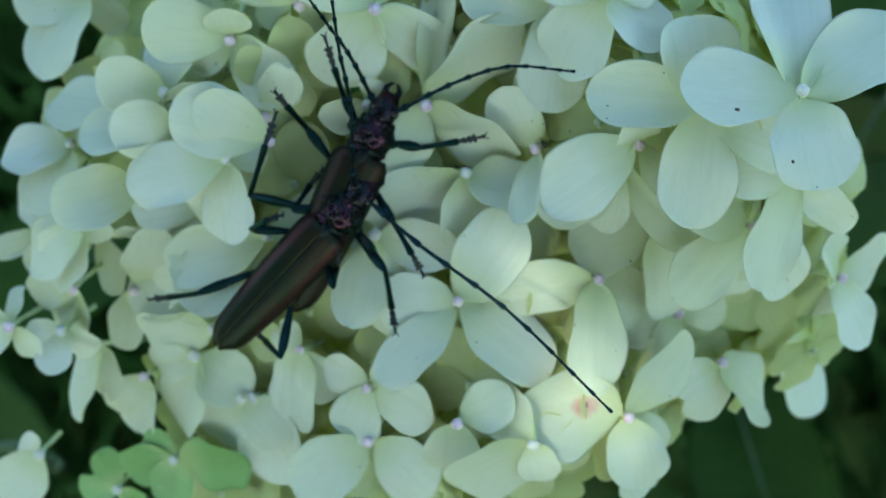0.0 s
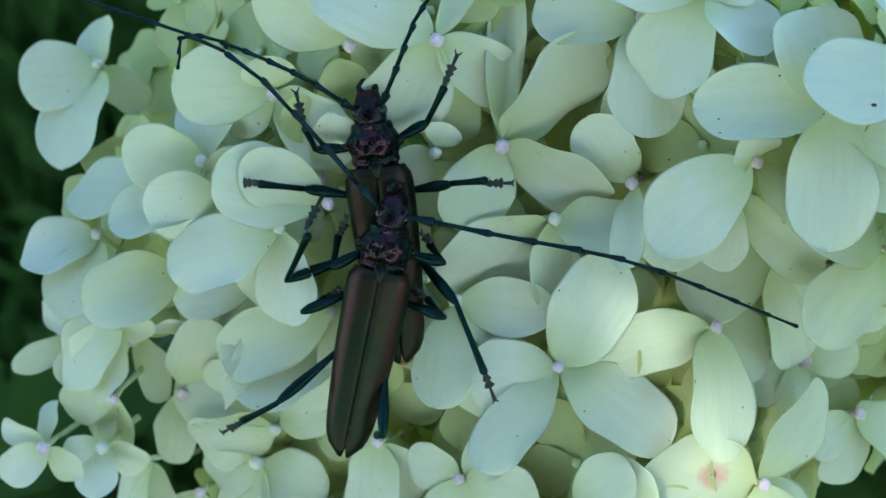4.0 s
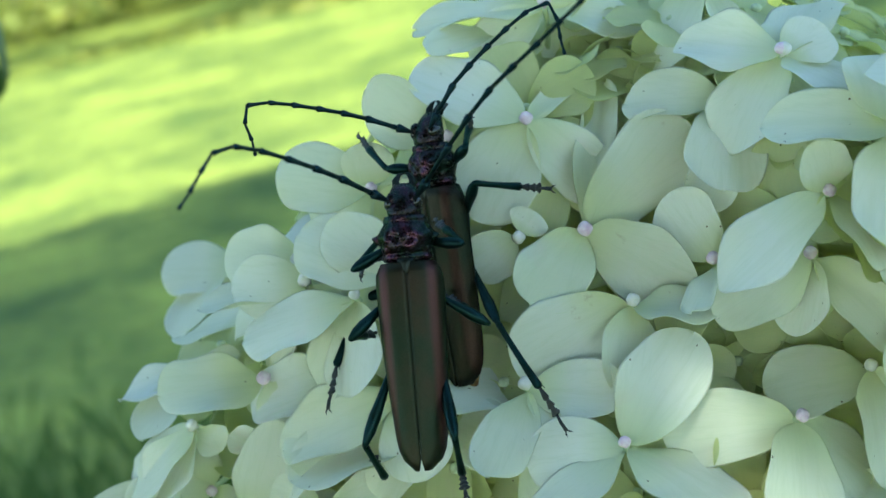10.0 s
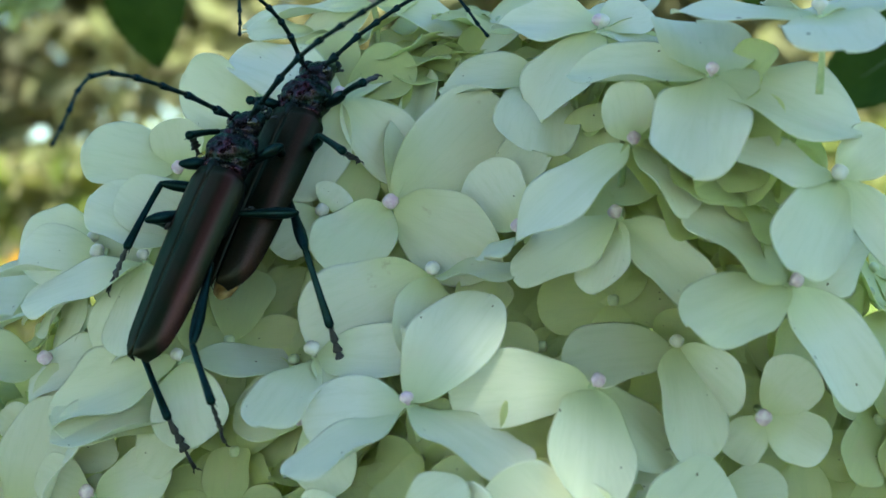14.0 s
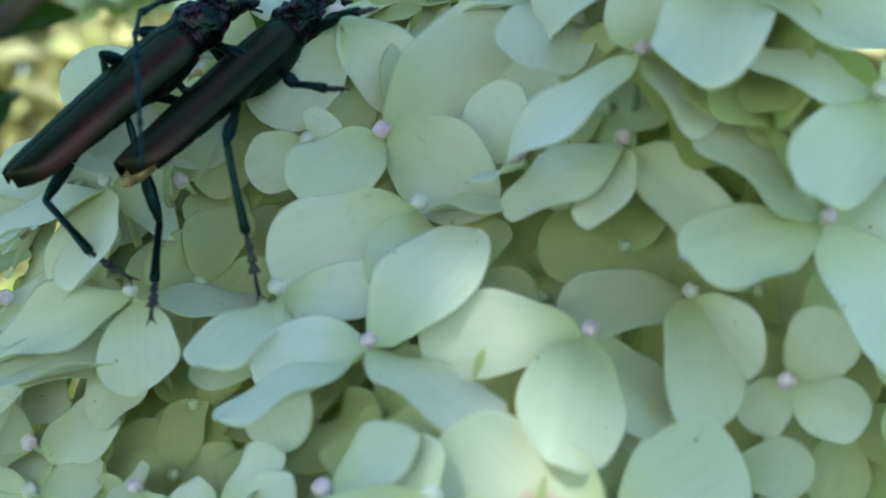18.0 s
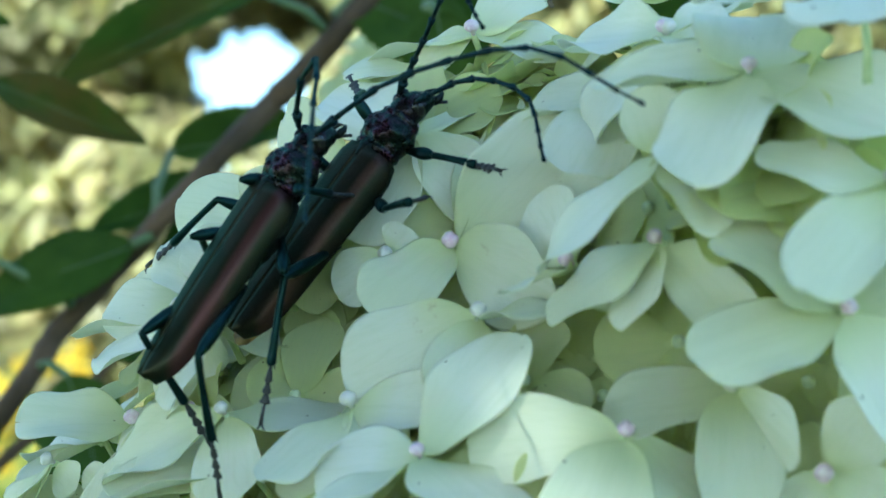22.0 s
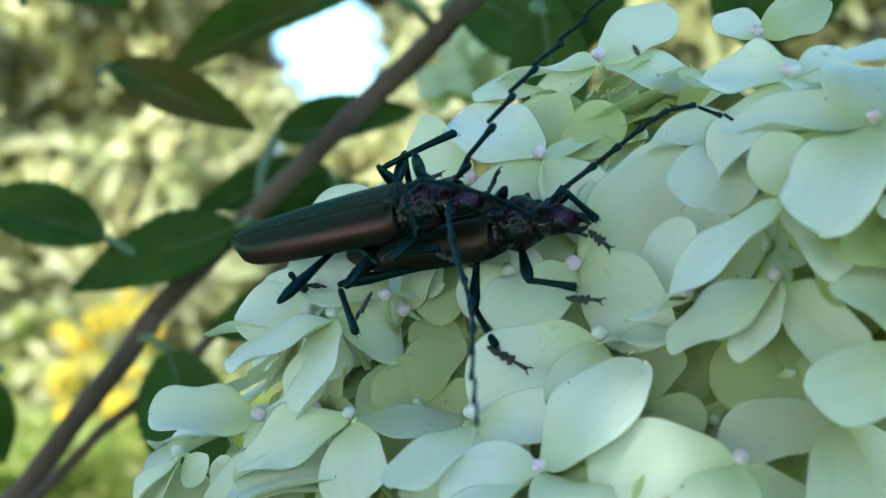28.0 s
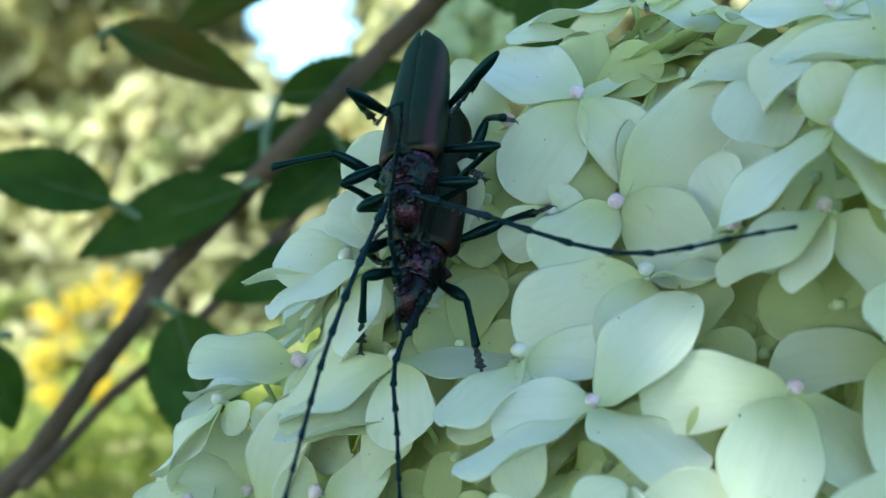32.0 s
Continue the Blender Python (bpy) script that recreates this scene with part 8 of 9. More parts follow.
def leaf_mesh(seed):
    """A pointed leaf of unit length: toothed edge, folded along the midrib, sunken side veins."""
    rnd = random.Random(seed)
    bm = bmesh.new()
    rows = []
    bend, fold = rnd.uniform(-0.25, 0.1), rnd.uniform(0.08, 0.2)
    for i in range(41):
        v = i / 40
        line = []
        for k in range(-6, 7):
            u = k / 6
            half = leaf_half(v) * (1 + 0.07 * (abs(k) == 6) * ((i % 3) / 2 - 0.5)) if 0 < i < 40 else 0.012
            vein = math.exp(-(((v * 9 - abs(u) * 2.2) % 1 - 0.5) / 0.16) ** 2)
            z = fold * abs(u) * half * 2 + bend * v * v + 0.016 * math.sin(7 * v + 2 * u + seed) - 0.007 * vein * min(1, 4 * abs(u))
            line.append(bm.verts.new((u * half, v, z)))
        rows.append(line)
    low = [[bm.verts.new(v.co - Vector((0, 0, 0.005))) for v in r] for r in rows]
    for i in range(40):
        for j in range(12):
            bm.faces.new((rows[i][j], rows[i][j + 1], rows[i + 1][j + 1], rows[i + 1][j]))
            bm.faces.new((low[i][j], low[i + 1][j], low[i + 1][j + 1], low[i][j + 1]))
        bm.faces.new((rows[i][0], rows[i + 1][0], low[i + 1][0], low[i][0]))
        bm.faces.new((rows[i][12], low[i][12], low[i + 1][12], rows[i + 1][12]))
    me = link(bm, "leaf", LEAF)
    bm = tube([(0, v, bend * v * v + 0.016 * math.sin(7 * v + seed) - 0.004) for v in (0, 0.2, 0.4, 0.6, 0.8, 0.97)], [0.010, 0.009, 0.008, 0.006, 0.004, 0.002], 6)
    return me, link(bm, "midrib", MIDRIB)


LEAVES = [leaf_mesh(s) for s in range(5)]
SHRUB = tagged(new("hydrangea_shrub"), "hydrangea shrub with brown twigs and dark green pointed leaves", "shrub")
STEMS = []


def twig(name, points, radii, label=""):
    """A woody shoot of the shrub, knotted where leaves once sat."""
    pts, rad = [], []
    for i, (a, b) in enumerate(zip(points, points[1:])):
        a, b = Vector(a), Vector(b)
        for k in range(6):
            q = a.lerp(b, k / 6)
            pts.append(q)
            rad.append((radii[i] * (6 - k) + radii[i + 1] * k) / 6 * (1 + 0.10 * noise.noise(q * 90) + (0.16 if (i * 6 + k) % 9 == 4 else 0)))
    pts.append(Vector(points[-1]))
    rad.append(radii[-1])
    STEMS.extend(pts)
    return part(name, tube(pts, rad, 12), BARK, SHRUB, label)


def leaf(at, tip, facing, wide, k=0):
    at, tip = Vector(at), Vector(tip)
    way = tip - at
    blade = part("leaf", LEAVES[k % 5][0], None, SHRUB, m=frame_of(way, facing, at) @ Matrix.Diagonal((wide / 0.58, way.length, way.length, 1)))
    part("midrib", LEAVES[k % 5][1], None, blade)
    root = min(STEMS, key=lambda q: (q - at).length + 4 * max(0, (q - at).dot(way.normalized())))
    way_in = root - at
    root = at + way_in * min(1.0, (0.030 if way_in.length < 0.030 else 0.006) / max(1e-4, way_in.length))
    part("leaf_stalk", tube([at + way * 0.01, (at + root) / 2 - way * 0.05, root], [0.0010, 0.0011, 0.0013], 7), MIDRIB, SHRUB)


# background begin
twig("woody_twig", [(-0.1115, 0.2986, -0.0200), (-0.1715, 0.2786, 0.4845), (-0.1900, 0.2620, 0.9000), (-0.1911, 0.2568, 0.9552), (-0.1697, 0.2608, 0.9727), (-0.1517, 0.2558, 0.9886), (-0.1373, 0.2531, 1.0003), (-0.1304, 0.2588, 1.0107), (-0.1106, 0.2600, 1.0254), (-0.0955, 0.2540, 1.0342), (-0.0795, 0.2544, 1.0459), (-0.0690, 0.2603, 1.0551), (-0.0590, 0.2584, 1.0608), (-0.0480, 0.2530, 1.0672), (-0.0289, 0.2562, 1.0839)], [0.00420, 0.00360, 0.00310, 0.00280, 0.00280, 0.00270, 0.00270, 0.00280, 0.00265, 0.00260, 0.00260, 0.00260, 0.00300, 0.00260, 0.00250], "brown woody hydrangea twig")
twig("thin_twig", [(-0.1703, 0.2511, 0.9646), (-0.1629, 0.2523, 0.9703), (-0.1464, 0.2551, 0.9836), (-0.1341, 0.2574, 0.9908), (-0.1257, 0.2689, 0.9996), (-0.1112, 0.2714, 1.0107), (-0.0978, 0.2837, 1.0253), (-0.0857, 0.2960, 1.0364)], [0.00155, 0.00150, 0.00145, 0.00140, 0.00138, 0.00134, 0.00132, 0.00129], "thin brown twig behind the leaves")
twig("side_shoot", [(0.100, 0.200, -0.02), (0.060, 0.180, 0.4), (0.020, 0.160, 0.72)], [0.006, 0.005, 0.003])
twig("side_shoot", [(-0.060, 0.300, -0.02), (-0.110, 0.260, 0.4), (-0.160, 0.220, 0.72)], [0.006, 0.005, 0.003])
twig("side_shoot", [(0.160, 0.300, -0.02), (0.180, 0.250, 0.4), (0.200, 0.200, 0.72)], [0.006, 0.005, 0.003])
leaf((-0.1215, 0.2247, 1.0649), (-0.0891, 0.2271, 1.0442), (-0.03, -1.03, 0.42), 0.0115, 0)
leaf((-0.0644, 0.2448, 1.0772), (-0.1111, 0.2288, 1.0670), (0.21, -0.97, 0.36), 0.0143, 1)
leaf((-0.1490, 0.2465, 1.0929), (-0.1238, 0.2463, 1.0807), (0.45, -0.92, 0.31), 0.0089, 2)
leaf((-0.1329, 0.2390, 1.0279), (-0.1609, 0.2254, 1.0424), (0.21, -0.98, 0.39), 0.0156, 3)
leaf((-0.1050, 0.2514, 1.0271), (-0.1432, 0.2370, 1.0195), (0.21, -0.98, 0.39), 0.0168, 4)
leaf((-0.0880, 0.2748, 1.0402), (-0.1183, 0.2618, 1.0334), (0.45, -0.92, 0.36), 0.0132, 5)
leaf((-0.0911, 0.2764, 1.0062), (-0.1202, 0.2632, 1.0066), (-0.03, -1.03, 0.42), 0.0163, 6)
leaf((-0.1246, 0.2489, 1.0003), (-0.1176, 0.2464, 0.9633), (0.21, -0.98, 0.39), 0.0217, 7)
leaf((-0.0203, 0.2664, 1.0840), (-0.0303, 0.2659, 1.0552), (-0.03, -1.03, 0.42), 0.0341, 9)
leaf((-0.1684, 0.2391, 0.9999), (-0.1657, 0.2410, 0.9784), (0.45, -0.92, 0.36), 0.0118, 11)
leaf((0.0422, 0.3112, 1.0775), (0.0161, 0.3065, 1.0605), (0.21, -0.98, 0.39), 0.0211, 13)
leaf((0.1102, 0.1271, 1.0111), (0.0870, 0.1294, 1.0025), (-0.11, -0.99, 0.48), 0.0169, 16)
leaf((0.0860, 0.0978, 0.9551), (0.0655, 0.0997, 0.9430), (0.13, -1.02, 0.45), 0.0118, 17)
leaf((0.0850, 0.1183, 0.9765), (0.0755, 0.1187, 0.9662), (-0.24, -1.00, 0.44), 0.0098, 18)
leaf((-0.0221, 0.2244, 1.0596), (-0.0224, 0.2235, 1.0311), (-0.11, -0.99, 0.48), 0.0178, 19)
leaf((-0.0991, 0.2707, 1.0501), (-0.0631, 0.2720, 1.0490), (-0.02, -1.00, 0.42), 0.0137, 22)
leaf((-0.0457, 0.2536, 1.0740), (-0.0178, 0.2546, 1.0555), (-0.24, -1.00, 0.44), 0.0200, 24)
leaf((-0.0848, 0.2902, 1.0366), (-0.1109, 0.2784, 1.0208), (-0.02, -1.00, 0.42), 0.0185, 25)
leaf((0.0203, 0.2144, 1.0621), (0.0224, 0.2152, 1.0432), (0.25, -1.00, 0.38), 0.0169, 26)
leaf((0.0973, 0.1955, 1.0418), (0.0997, 0.1964, 1.0222), (-0.24, -1.00, 0.44), 0.0128, 27)
leaf((0.190, 0.184, 0.834), (0.282, 0.234, 0.819), (0.18, -0.20, 1), 0.052, 0)
leaf((0.153, 0.194, 0.817), (0.057, 0.208, 0.785), (0.29, -0.08, 1), 0.049, 1)
leaf((0.204, 0.317, 0.643), (0.120, 0.249, 0.605), (0.10, -0.22, 1), 0.054, 2)
leaf((-0.041, 0.178, 0.720), (0.050, 0.153, 0.711), (0.01, 0.08, 1), 0.047, 3)
leaf((0.188, 0.206, 0.664), (0.278, 0.163, 0.637), (-0.01, -0.17, 1), 0.050, 4)
leaf((0.060, 0.267, 0.646), (-0.031, 0.290, 0.639), (-0.17, 0.28, 1), 0.047, 5)
leaf((0.160, 0.142, 0.777), (0.272, 0.173, 0.756), (0.19, -0.13, 1), 0.058, 6)
leaf((-0.104, 0.131, 0.833), (-0.195, 0.174, 0.795), (0.24, -0.06, 1), 0.050, 7)
leaf((-0.140, 0.278, 0.626), (-0.230, 0.350, 0.589), (-0.16, -0.25, 1), 0.058, 8)
leaf((0.110, 0.219, 0.657), (0.027, 0.216, 0.629), (0.02, 0.12, 1), 0.041, 9)
leaf((-0.254, 0.226, 0.689), (-0.348, 0.227, 0.664), (0.04, 0.07, 1), 0.047, 10)
leaf((-0.267, 0.092, 0.617), (-0.341, 0.159, 0.613), (0.10, -0.01, 1), 0.050, 11)
leaf((-0.040, 0.211, 0.824), (-0.111, 0.167, 0.819), (0.12, -0.11, 1), 0.042, 12)
leaf((0.093, 0.183, 0.691), (0.087, 0.096, 0.680), (-0.12, -0.05, 1), 0.044, 13)
leaf((0.172, 0.280, 0.797), (0.117, 0.221, 0.786), (0.00, 0.24, 1), 0.040, 14)
leaf((-0.111, 0.196, 0.804), (-0.170, 0.289, 0.780), (0.02, 0.08, 1), 0.055, 15)
leaf((-0.048, 0.056, 0.715), (0.063, 0.034, 0.701), (0.08, 0.16, 1), 0.057, 16)
leaf((-0.268, 0.273, 0.620), (-0.184, 0.239, 0.582), (-0.16, 0.02, 1), 0.045, 17)
leaf((0.132, 0.336, 0.769), (0.181, 0.253, 0.739), (-0.07, 0.26, 1), 0.048, 18)
leaf((0.102, 0.141, 0.788), (0.209, 0.189, 0.760), (-0.10, 0.09, 1), 0.059, 19)
leaf((0.108, 0.221, 0.813), (0.028, 0.268, 0.798), (-0.13, -0.01, 1), 0.046, 20)
leaf((0.094, 0.300, 0.752), (0.120, 0.184, 0.725), (-0.25, 0.08, 1), 0.059, 21)
leaf((-0.290, 0.237, 0.840), (-0.407, 0.245, 0.839), (0.28, -0.20, 1), 0.059, 22)
leaf((0.137, 0.115, 0.594), (0.191, 0.176, 0.564), (0.15, -0.23, 1), 0.041, 23)
leaf((0.024, 0.102, 0.715), (0.093, 0.180, 0.680), (0.02, 0.10, 1), 0.052, 24)
leaf((0.121, 0.246, 0.798), (0.141, 0.361, 0.778), (0.25, 0.12, 1), 0.058, 25)
# these florets form a second head behind the twig, in the same depth tone
filler(-59.8, 353.3, 1065.8, -0.87, -0.70, 0.60, 14, 9.0)
filler(-57.1, 360.5, 1079.4, 0.07, -0.70, 0.60, 26, 9.0)
filler(-57.7, 360.5, 1078.3, -0.31, -0.70, 0.60, 68, 9.0)
filler(-57.9, 370.3, 1075.8, 0.13, -0.70, 0.60, 33, 9.0)
filler(-53.8, 358.6, 1069.7, -0.07, -0.70, 0.60, 1, 9.0)
filler(-54.1, 356.9, 1077.9, -0.02, -0.70, 0.60, 84, 9.0)
filler(-62.5, 364.1, 1081.5, -0.41, -0.70, 0.60, 25, 9.0)
filler(-71.9, 355.1, 1068.5, -0.27, -0.70, 0.60, 75, 9.0)
filler(-73.0, 351.5, 1070.2, -0.00, -0.70, 0.60, 56, 9.0)
filler(-68.0, 360.0, 1073.6, 0.48, -0.70, 0.60, 89, 9.0)
filler(-54.6, 359.1, 1082.2, 0.33, -0.70, 0.60, 37, 9.0)
filler(-57.5, 352.7, 1082.3, -0.25, -0.70, 0.60, 61, 9.0)
filler(-71.0, 363.5, 1072.3, 0.26, -0.70, 0.60, 18, 9.0)
filler(-67.9, 366.6, 1083.8, -0.10, -0.70, 0.60, 36, 9.0)
filler(-56.6, 369.6, 1071.3, 0.41, -0.70, 0.60, 18, 9.0)
filler(-71.2, 363.8, 1072.6, 0.34, -0.70, 0.60, 75, 9.0)
filler(-57.1, 356.5, 1070.7, -0.35, -0.70, 0.60, 53, 9.0)
filler(-73.8, 358.8, 1069.7, 0.72, -0.70, 0.60, 29, 9.0)
filler(-57.4, 369.1, 1070.4, -0.45, -0.70, 0.60, 0, 9.0)
filler(-55.3, 365.9, 1076.0, 0.30, -0.70, 0.60, 68, 9.0)
# background end


def foliage(name, label, kind, centre, size, count, leaf_size, colours, seed, clumps=22, gap=None, fleck=None, patch=0.0):
    """A mass of bushes: many small bent leaf clumps with gaps, in one mesh."""
    rnd = random.Random(seed)
    m, n, l, p = material(name, 0.6)
    geo = n.new("ShaderNodeNewGeometry")
    col = ramp(n, l, geo.outputs["Random Per Island"], [(i / max(1, len(colours) - 1), c) for i, c in enumerate(colours)])
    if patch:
        # broad noise patches darken and lighten the leaf colour
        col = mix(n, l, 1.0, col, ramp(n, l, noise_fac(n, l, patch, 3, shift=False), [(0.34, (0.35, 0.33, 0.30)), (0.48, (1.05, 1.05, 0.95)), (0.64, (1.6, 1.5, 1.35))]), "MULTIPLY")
    l.new(col, p.inputs["Base Color"])
    glowing_through(m, n, l, p, col, 0.4)
    verts, faces = [], []
    lumps = [(Vector((rnd.uniform(-1, 1), rnd.uniform(-1, 1), rnd.uniform(-1, 1) ** 1)), rnd.uniform(0.10, 0.30)) for _ in range(clumps)]
    for _ in range(count):
        c, r = rnd.choice(lumps)
        d = Vector((rnd.gauss(0, 1), rnd.gauss(0, 1), rnd.gauss(0, 1))).normalized() * r * rnd.uniform(0.6, 1.0)
        q = c + d
        at = Vector((centre[0] + q.x * size[0], centre[1] + q.y * size[1], max(0.02, centre[2] + q.z * size[2])))
        if gap and (at - gap[0]).normalized().cross(gap[1]).length < gap[2] * rnd.uniform(0.8, 1.2):
            continue
        a = Vector((rnd.gauss(0, 1), rnd.gauss(0, 1), rnd.gauss(0, 1))).normalized()
        b = a.orthogonal().normalized()
        s = leaf_size * rnd.uniform(0.6, 1.4)
        k = len(verts)
        c2 = a.cross(b) * s * 0.25
        if fleck and (at - fleck[0]).cross(fleck[1]).length < 1.3 * s and any((at + a * s * i * 0.1 + b * s * j * 0.05 - fleck[0]).cross(fleck[1]).length < fleck[2]
                for i in range(-10, 11) for j in range(-10, 11) if abs(i) + abs(j) <= 10):
            continue
        verts += [at - a * s, at + b * s * 0.5 + c2, at + a * s, at - b * s * 0.5 + c2]
        faces.append((k, k + 1, k + 2, k + 3))
    me = bpy.data.meshes.new(name)
    me.from_pydata([tuple(v) for v in verts], [], faces)
    me.materials.append(m)
    return tagged(new(name, me), label, kind, kind="stuff")


YELLOWS = [(0.22, 0.23, 0.10), (0.32, 0.30, 0.15), (0.40, 0.37, 0.22), (0.46, 0.42, 0.28), (0.27, 0.27, 0.12), (0.36, 0.32, 0.20)]
MEADOW = [(0.15, 0.19, 0.04), (0.25, 0.28, 0.06), (0.35, 0.34, 0.08), (0.20, 0.24, 0.05)]
GREENS = [(0.03, 0.07, 0.02), (0.06, 0.12, 0.03), (0.12, 0.2, 0.04), (0.2, 0.26, 0.06)]
DARKS = [(0.07, 0.08, 0.04), (0.12, 0.12, 0.06), (0.19, 0.17, 0.09)]
GAP = (Vector((0.034, -0.145, 0.985)), Vector((-0.266, 0.943, 0.188)).normalized(), 0.038)     # sky shows between the crowns here
foliage("flower_border", "yellow-green border of tall garden plants", "border", (-1.5, 11.4, 0.45), (7.0, 0.9, 0.55), 12000, 0.06, MEADOW, 3, 50)
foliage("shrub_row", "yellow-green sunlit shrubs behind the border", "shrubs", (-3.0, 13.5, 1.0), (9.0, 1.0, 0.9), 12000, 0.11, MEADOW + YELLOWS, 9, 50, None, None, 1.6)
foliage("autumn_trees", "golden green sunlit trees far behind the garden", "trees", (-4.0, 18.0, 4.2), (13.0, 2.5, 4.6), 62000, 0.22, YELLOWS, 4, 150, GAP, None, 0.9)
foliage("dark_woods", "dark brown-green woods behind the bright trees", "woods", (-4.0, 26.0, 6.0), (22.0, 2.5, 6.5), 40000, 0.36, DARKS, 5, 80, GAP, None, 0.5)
foliage("orange_blossom", "orange late-summer blossom in the border", "flowers", (-0.75, 10.7, 0.92), (0.55, 0.2, 0.10), 200, 0.035, [(0.75, 0.34, 0.02), (0.8, 0.45, 0.03)], 6, 14)
foliage("yellow_blossom", "bright yellow blossom in the border", "flowers", (-4.2, 9.6, 1.35), (0.36, 0.25, 0.34), 1100, 0.028, [(0.75, 0.45, 0.02), (0.8, 0.58, 0.05), (0.35, 0.36, 0.08)], 7, 22)

SUNLIT = Vector((0.0144, 0.0123, 0.9655))      # gaps in crown and added branch let a soft sun fleck through to here
FLECK, LOW_FLECK = (SUNLIT, TO_SUN, 0.058), (SUNLIT, TO_SUN, 0.0104)
# an unseen tree behind the camera shades the flower and the near lawn
shade_at = Vector((0.0, 0.0, 1.0)) + TO_SUN * 8.0
# its spread also cuts low light from behind the camera
foliage("shade_tree_crown", "broad dark green crown of an unseen shade tree", "tree", tuple(shade_at + Vector((-0.5, -1.2, -0.6))), (5.0, 4.4, 2.6), 185000, 0.20, GREENS, 8, 290, None, FLECK)
# added branch out of view: masks the sun down to one small fleck
foliage("shade_tree_branch", "unseen leafy branch added to trim the sun fleck", "branch", tuple(SUNLIT + TO_SUN * 1.7), (0.30, 0.30, 0.14), 4200, 0.045, GREENS, 12, 60, None, LOW_FLECK)
bm = tube([(shade_at.x, shade_at.y, -0.05), (shade_at.x + 0.1, shade_at.y, 2.2), (shade_at.x, shade_at.y + 0.1, 5.5)], [0.25, 0.2, 0.1], 12)
limb_end = SUNLIT + TO_SUN * 1.7 + Vector((-0.16, -0.04, 0.02))      # an added limb that carries the low branch
root_at = Vector((shade_at.x, shade_at.y, 2.4))
tube([root_at, root_at.lerp(limb_end, 0.35) + Vector((0, 0, 0.35)), root_at.lerp(limb_end, 0.7) + Vector((0, 0, 0.22)), limb_end], [0.08, 0.06, 0.035, 0.012], 10, bm)
tagged(new("shade_tree_trunk", link(bm, "shade_tree_trunk", BARK)), "grey-brown trunk of the unseen shade tree", "tree trunk")


def grass_blades():
    """Grass of the near lawn, blade by blade."""
    rnd = random.Random(12)
    verts, faces = [], []
    for _ in range(32000):
        x, y = rnd.gauss(-0.2, 0.8), rnd.gauss(1.2, 0.75)
        h, a, w = rnd.uniform(0.04, 0.13), rnd.uniform(0, 6.28), rnd.uniform(0.002, 0.004) * 1.4
        dx, dy = math.cos(a), math.sin(a)
        lean = rnd.uniform(0.1, 0.7) * h
        k = len(verts)
        verts += [(x - dy * w, y + dx * w, -0.01), (x + dy * w, y - dx * w, -0.01), (x + dx * lean * 0.4, y + dy * lean * 0.4, h * 0.6), (x + dx * lean, y + dy * lean, h)]
        faces += [(k, k + 1, k + 2), (k, k + 2, k + 3), (k + 1, k + 3, k + 2)]
    me = bpy.data.meshes.new("grass")
    me.from_pydata(verts, [], faces)
    me.materials.append(GRASS_BLADE)
    return tagged(new("grass", me), "long dark green grass in the shade", "grass", kind="stuff")


GRASS_BLADE = leaf_material("grass_blade", (0.05, 0.105, 0.02), (0.11, 0.19, 0.045))
grass_blades()


def tiny_bug(label):
    """A dark bug under two millimetres long; y points ahead."""
    b = tagged(new("tiny_bug"), label, "insect", "tiny bugs on the petals")
    mm = Matrix.Diagonal((0.72 * MM, 0.72 * MM, 0.72 * MM, 1))
    part("body", loft([oval(y, 0, 0.32, r, 0.8 * r, 10) for y, r in ((-0.85, 0.05), (-0.7, 0.22), (-0.3, 0.36), (0.1, 0.36), (0.35, 0.25), (0.45, 0.1))]), UNDER, b, m=mm)
    part("head", loft([oval(y, 0, 0.30, r, 0.8 * r, 8) for y, r in ((0.42, 0.08), (0.5, 0.2), (0.68, 0.2), (0.8, 0.07))]), UNDER, b, m=mm)
    for s in (-1, 1):
        part("wing", loft([oval(y, s * 0.17, 0.60, r, 0.03, 8) for y, r in ((0.2, 0.05), (0.0, 0.17), (-0.5, 0.22), (-0.95, 0.15), (-1.1, 0.03))]), WING, b, "smoky brown wing", m=mm)
        part("feeler", tube([(s * 0.1, 0.75, 0.35), (s * 0.25, 1.05, 0.5), (s * 0.3, 1.3, 0.45)], [0.03, 0.025, 0.015], 5), UNDER, b, m=mm)
        for y, reach in ((0.3, 0.35), (0.0, 0.05), (-0.25, -0.4)):
            part("leg", tube([(s * 0.25, y, 0.2), (s * 0.5, y + reach * 0.5, 0.4), (s * 0.7, y + reach, 0.0)], [0.045, 0.04, 0.02], 5), UNDER, b, m=mm)
    return b


WING = plain_material("wing_brown", (0.05, 0.035, 0.02), (0.12, 0.085, 0.05), 0.35, 2.0)
BUGS = [tiny_bug("tiny dark winged bug crawling between creamy petals"), tiny_bug("tiny dark bug crawling on the topmost white petal")]


def crawl(t, which, x, y, z, ax, ay, az, nx, ny, nz):
    """Where a bug sits at a time (mm): its place, the way it heads and the petal's normal."""
    CRAWLS[which].append((t, frame_of((ax, ay, az), (nx, ny, nz), Vector((x, y, z)) * MM)))


CRAWLS = ([], [])
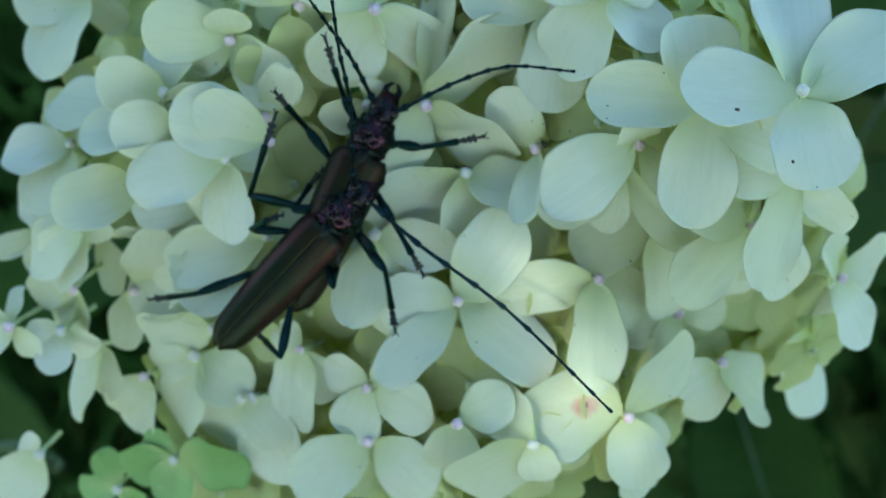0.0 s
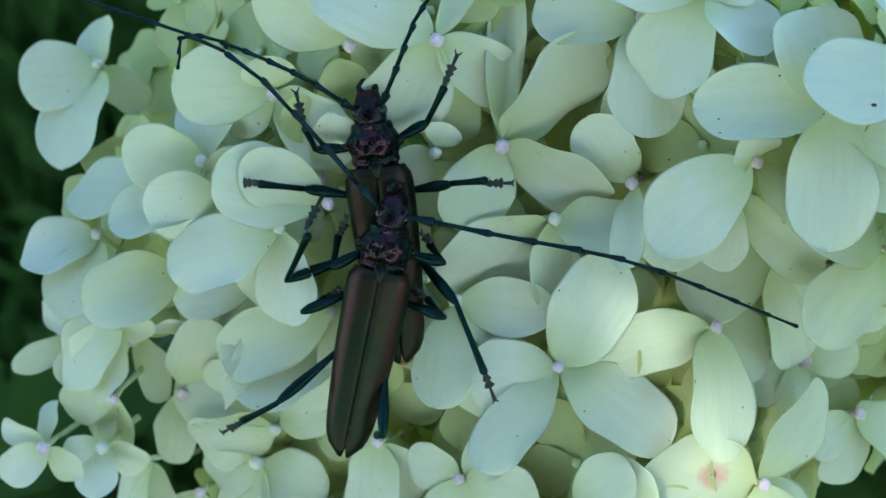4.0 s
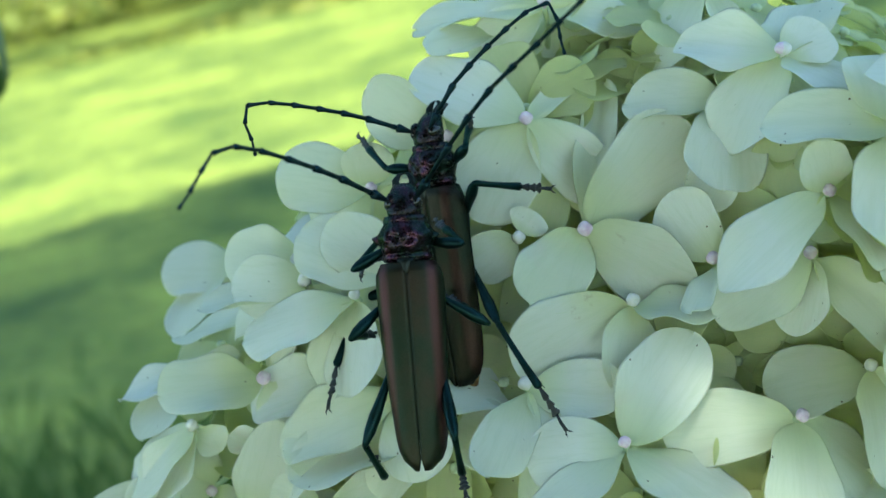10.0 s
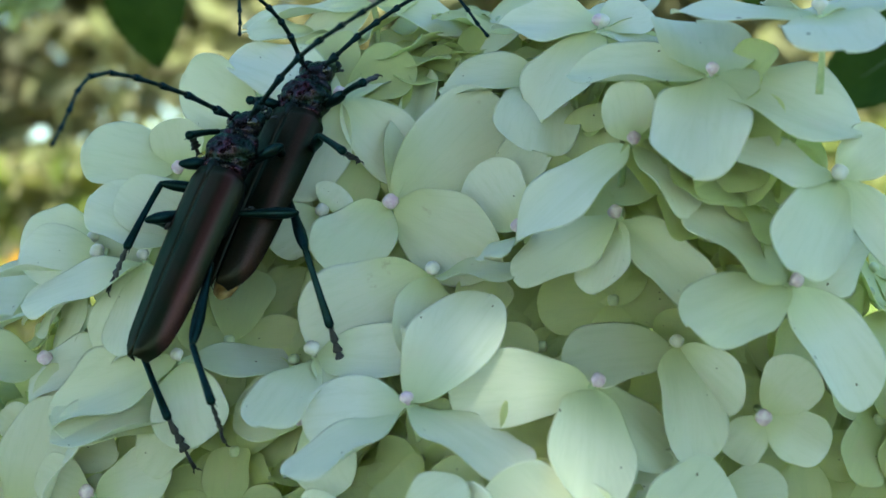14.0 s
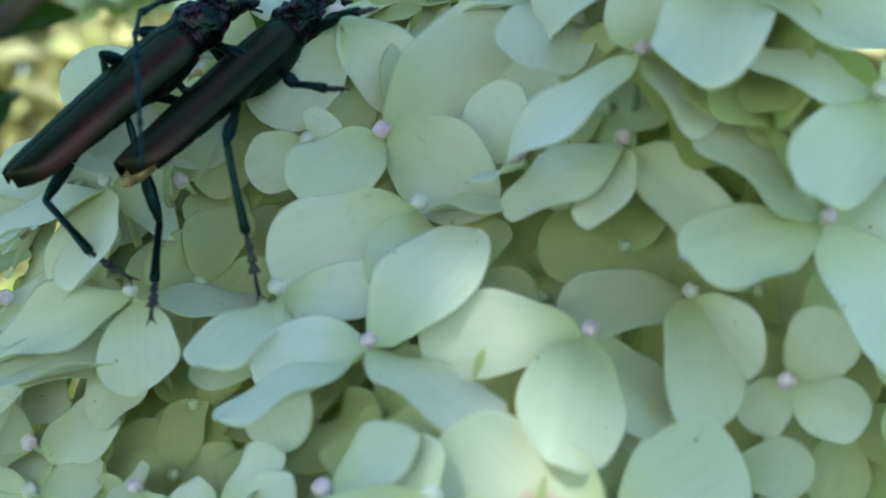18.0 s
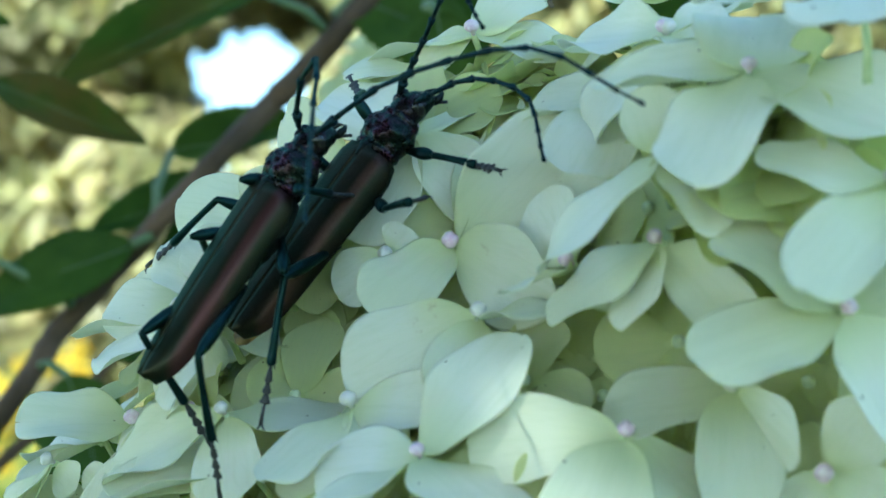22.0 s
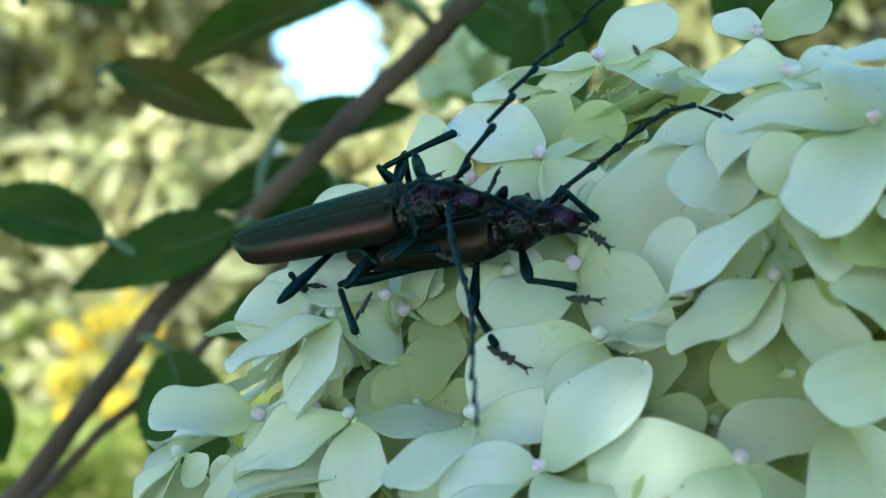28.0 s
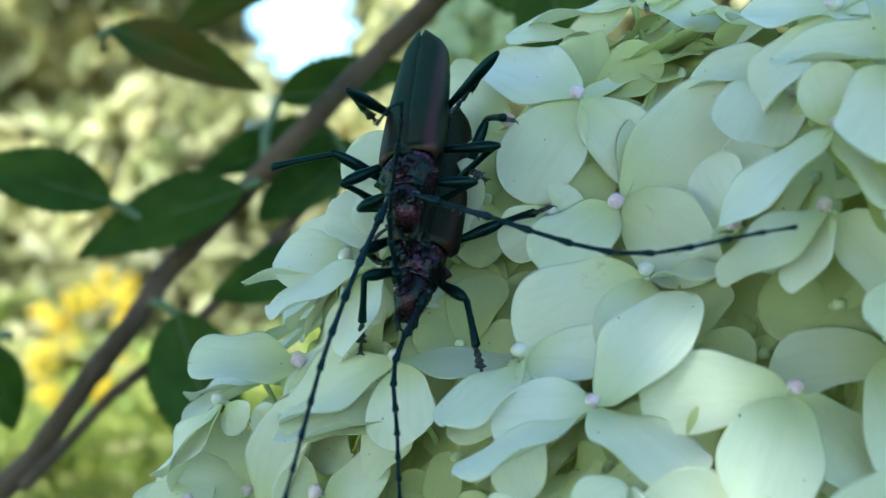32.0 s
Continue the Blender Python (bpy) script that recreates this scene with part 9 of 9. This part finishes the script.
# insects begin
crawl(0, 0, 19.65, 32.01, 991.81, -0.17, 0.71, 0.67, -0.22, -0.69, 0.70)
crawl(5.5, 0, 19.65, 32.01, 991.81, -0.17, 0.71, 0.67, -0.22, -0.69, 0.70)
crawl(6, 0, 18.93, 32.93, 993.18, -0.17, 0.68, 0.69, -0.19, -0.71, 0.67)
crawl(6.5, 0, 17.24, 31.53, 996.27, -0.17, 0.63, 0.74, -0.17, -0.77, 0.61)
crawl(7, 0, 16.52, 31.12, 998.06, -0.19, 0.57, 0.79, -0.20, -0.81, 0.55)
crawl(7.5, 0, 16.31, 31.13, 997.72, -0.23, 0.47, 0.83, -0.21, -0.85, 0.48)
crawl(8, 0, 16.84, 31.39, 995.96, -0.23, 0.44, 0.85, -0.16, -0.88, 0.44)
crawl(9, 0, 18.15, 38.46, 992.45, -0.23, 0.44, 0.85, -0.16, -0.88, 0.44)
crawl(32, 0, 18.15, 38.46, 992.45, -0.23, 0.44, 0.85, -0.16, -0.88, 0.44)
crawl(0, 1, 18.77, 55.61, 1021.26, -0.37, -0.14, 0.86, 0.08, -0.98, -0.16)
crawl(25.5, 1, 18.77, 55.61, 1021.26, -0.37, -0.14, 0.86, 0.08, -0.98, -0.16)
crawl(26.5, 1, 18.94, 53.64, 1020.94, -0.37, -0.14, 0.86, 0.08, -0.98, -0.16)
crawl(28.5, 1, 13.11, 52.80, 1019.73, -0.37, -0.15, 0.85, 0.11, -0.98, -0.17)
crawl(29, 1, 12.93, 52.90, 1019.85, -0.37, -0.15, 0.85, 0.10, -0.98, -0.16)
crawl(29.5, 1, 12.82, 53.05, 1020.03, -0.37, -0.14, 0.86, 0.10, -0.98, -0.16)
crawl(30, 1, 12.34, 52.49, 1019.34, -0.36, -0.14, 0.86, 0.09, -0.98, -0.15)
crawl(30.5, 1, 11.69, 52.41, 1019.21, -0.07, -0.07, 0.92, 0.08, -0.98, -0.17)
crawl(31, 1, 11.52, 52.40, 1019.20, -0.06, -0.07, 0.92, 0.09, -0.98, -0.16)
crawl(32, 1, 11.54, 49.54, 1017.73, -0.06, -0.06, 0.92, 0.08, -0.98, -0.17)
# insects end


def motions():
    for bug, rows in zip(BUGS, CRAWLS):
        walk(bug, rows)
    for who in (MALE, FEMALE):
        rows = who["rows"]
        walk(who["thing"], [(t, at) for t, at, legs, ants in rows])
        for k, pieces in enumerate(who["legs"]):
            poses = [(t, leg_pose(HIPS[k], legs[k])) for t, at, legs, ants in rows]
            for i, piece in enumerate(pieces):
                walk(piece, [(t, p[i]) for t, p in poses])
        for s in (0, 1):
            runs = [(t, antenna_run(ANT_BASE[s], ants[s], who["length"])) for t, at, legs, ants in rows]
            for i, piece in enumerate(who["ants"][s]):
                walk(piece, [(t, run[i]) for t, run in runs])


motions()
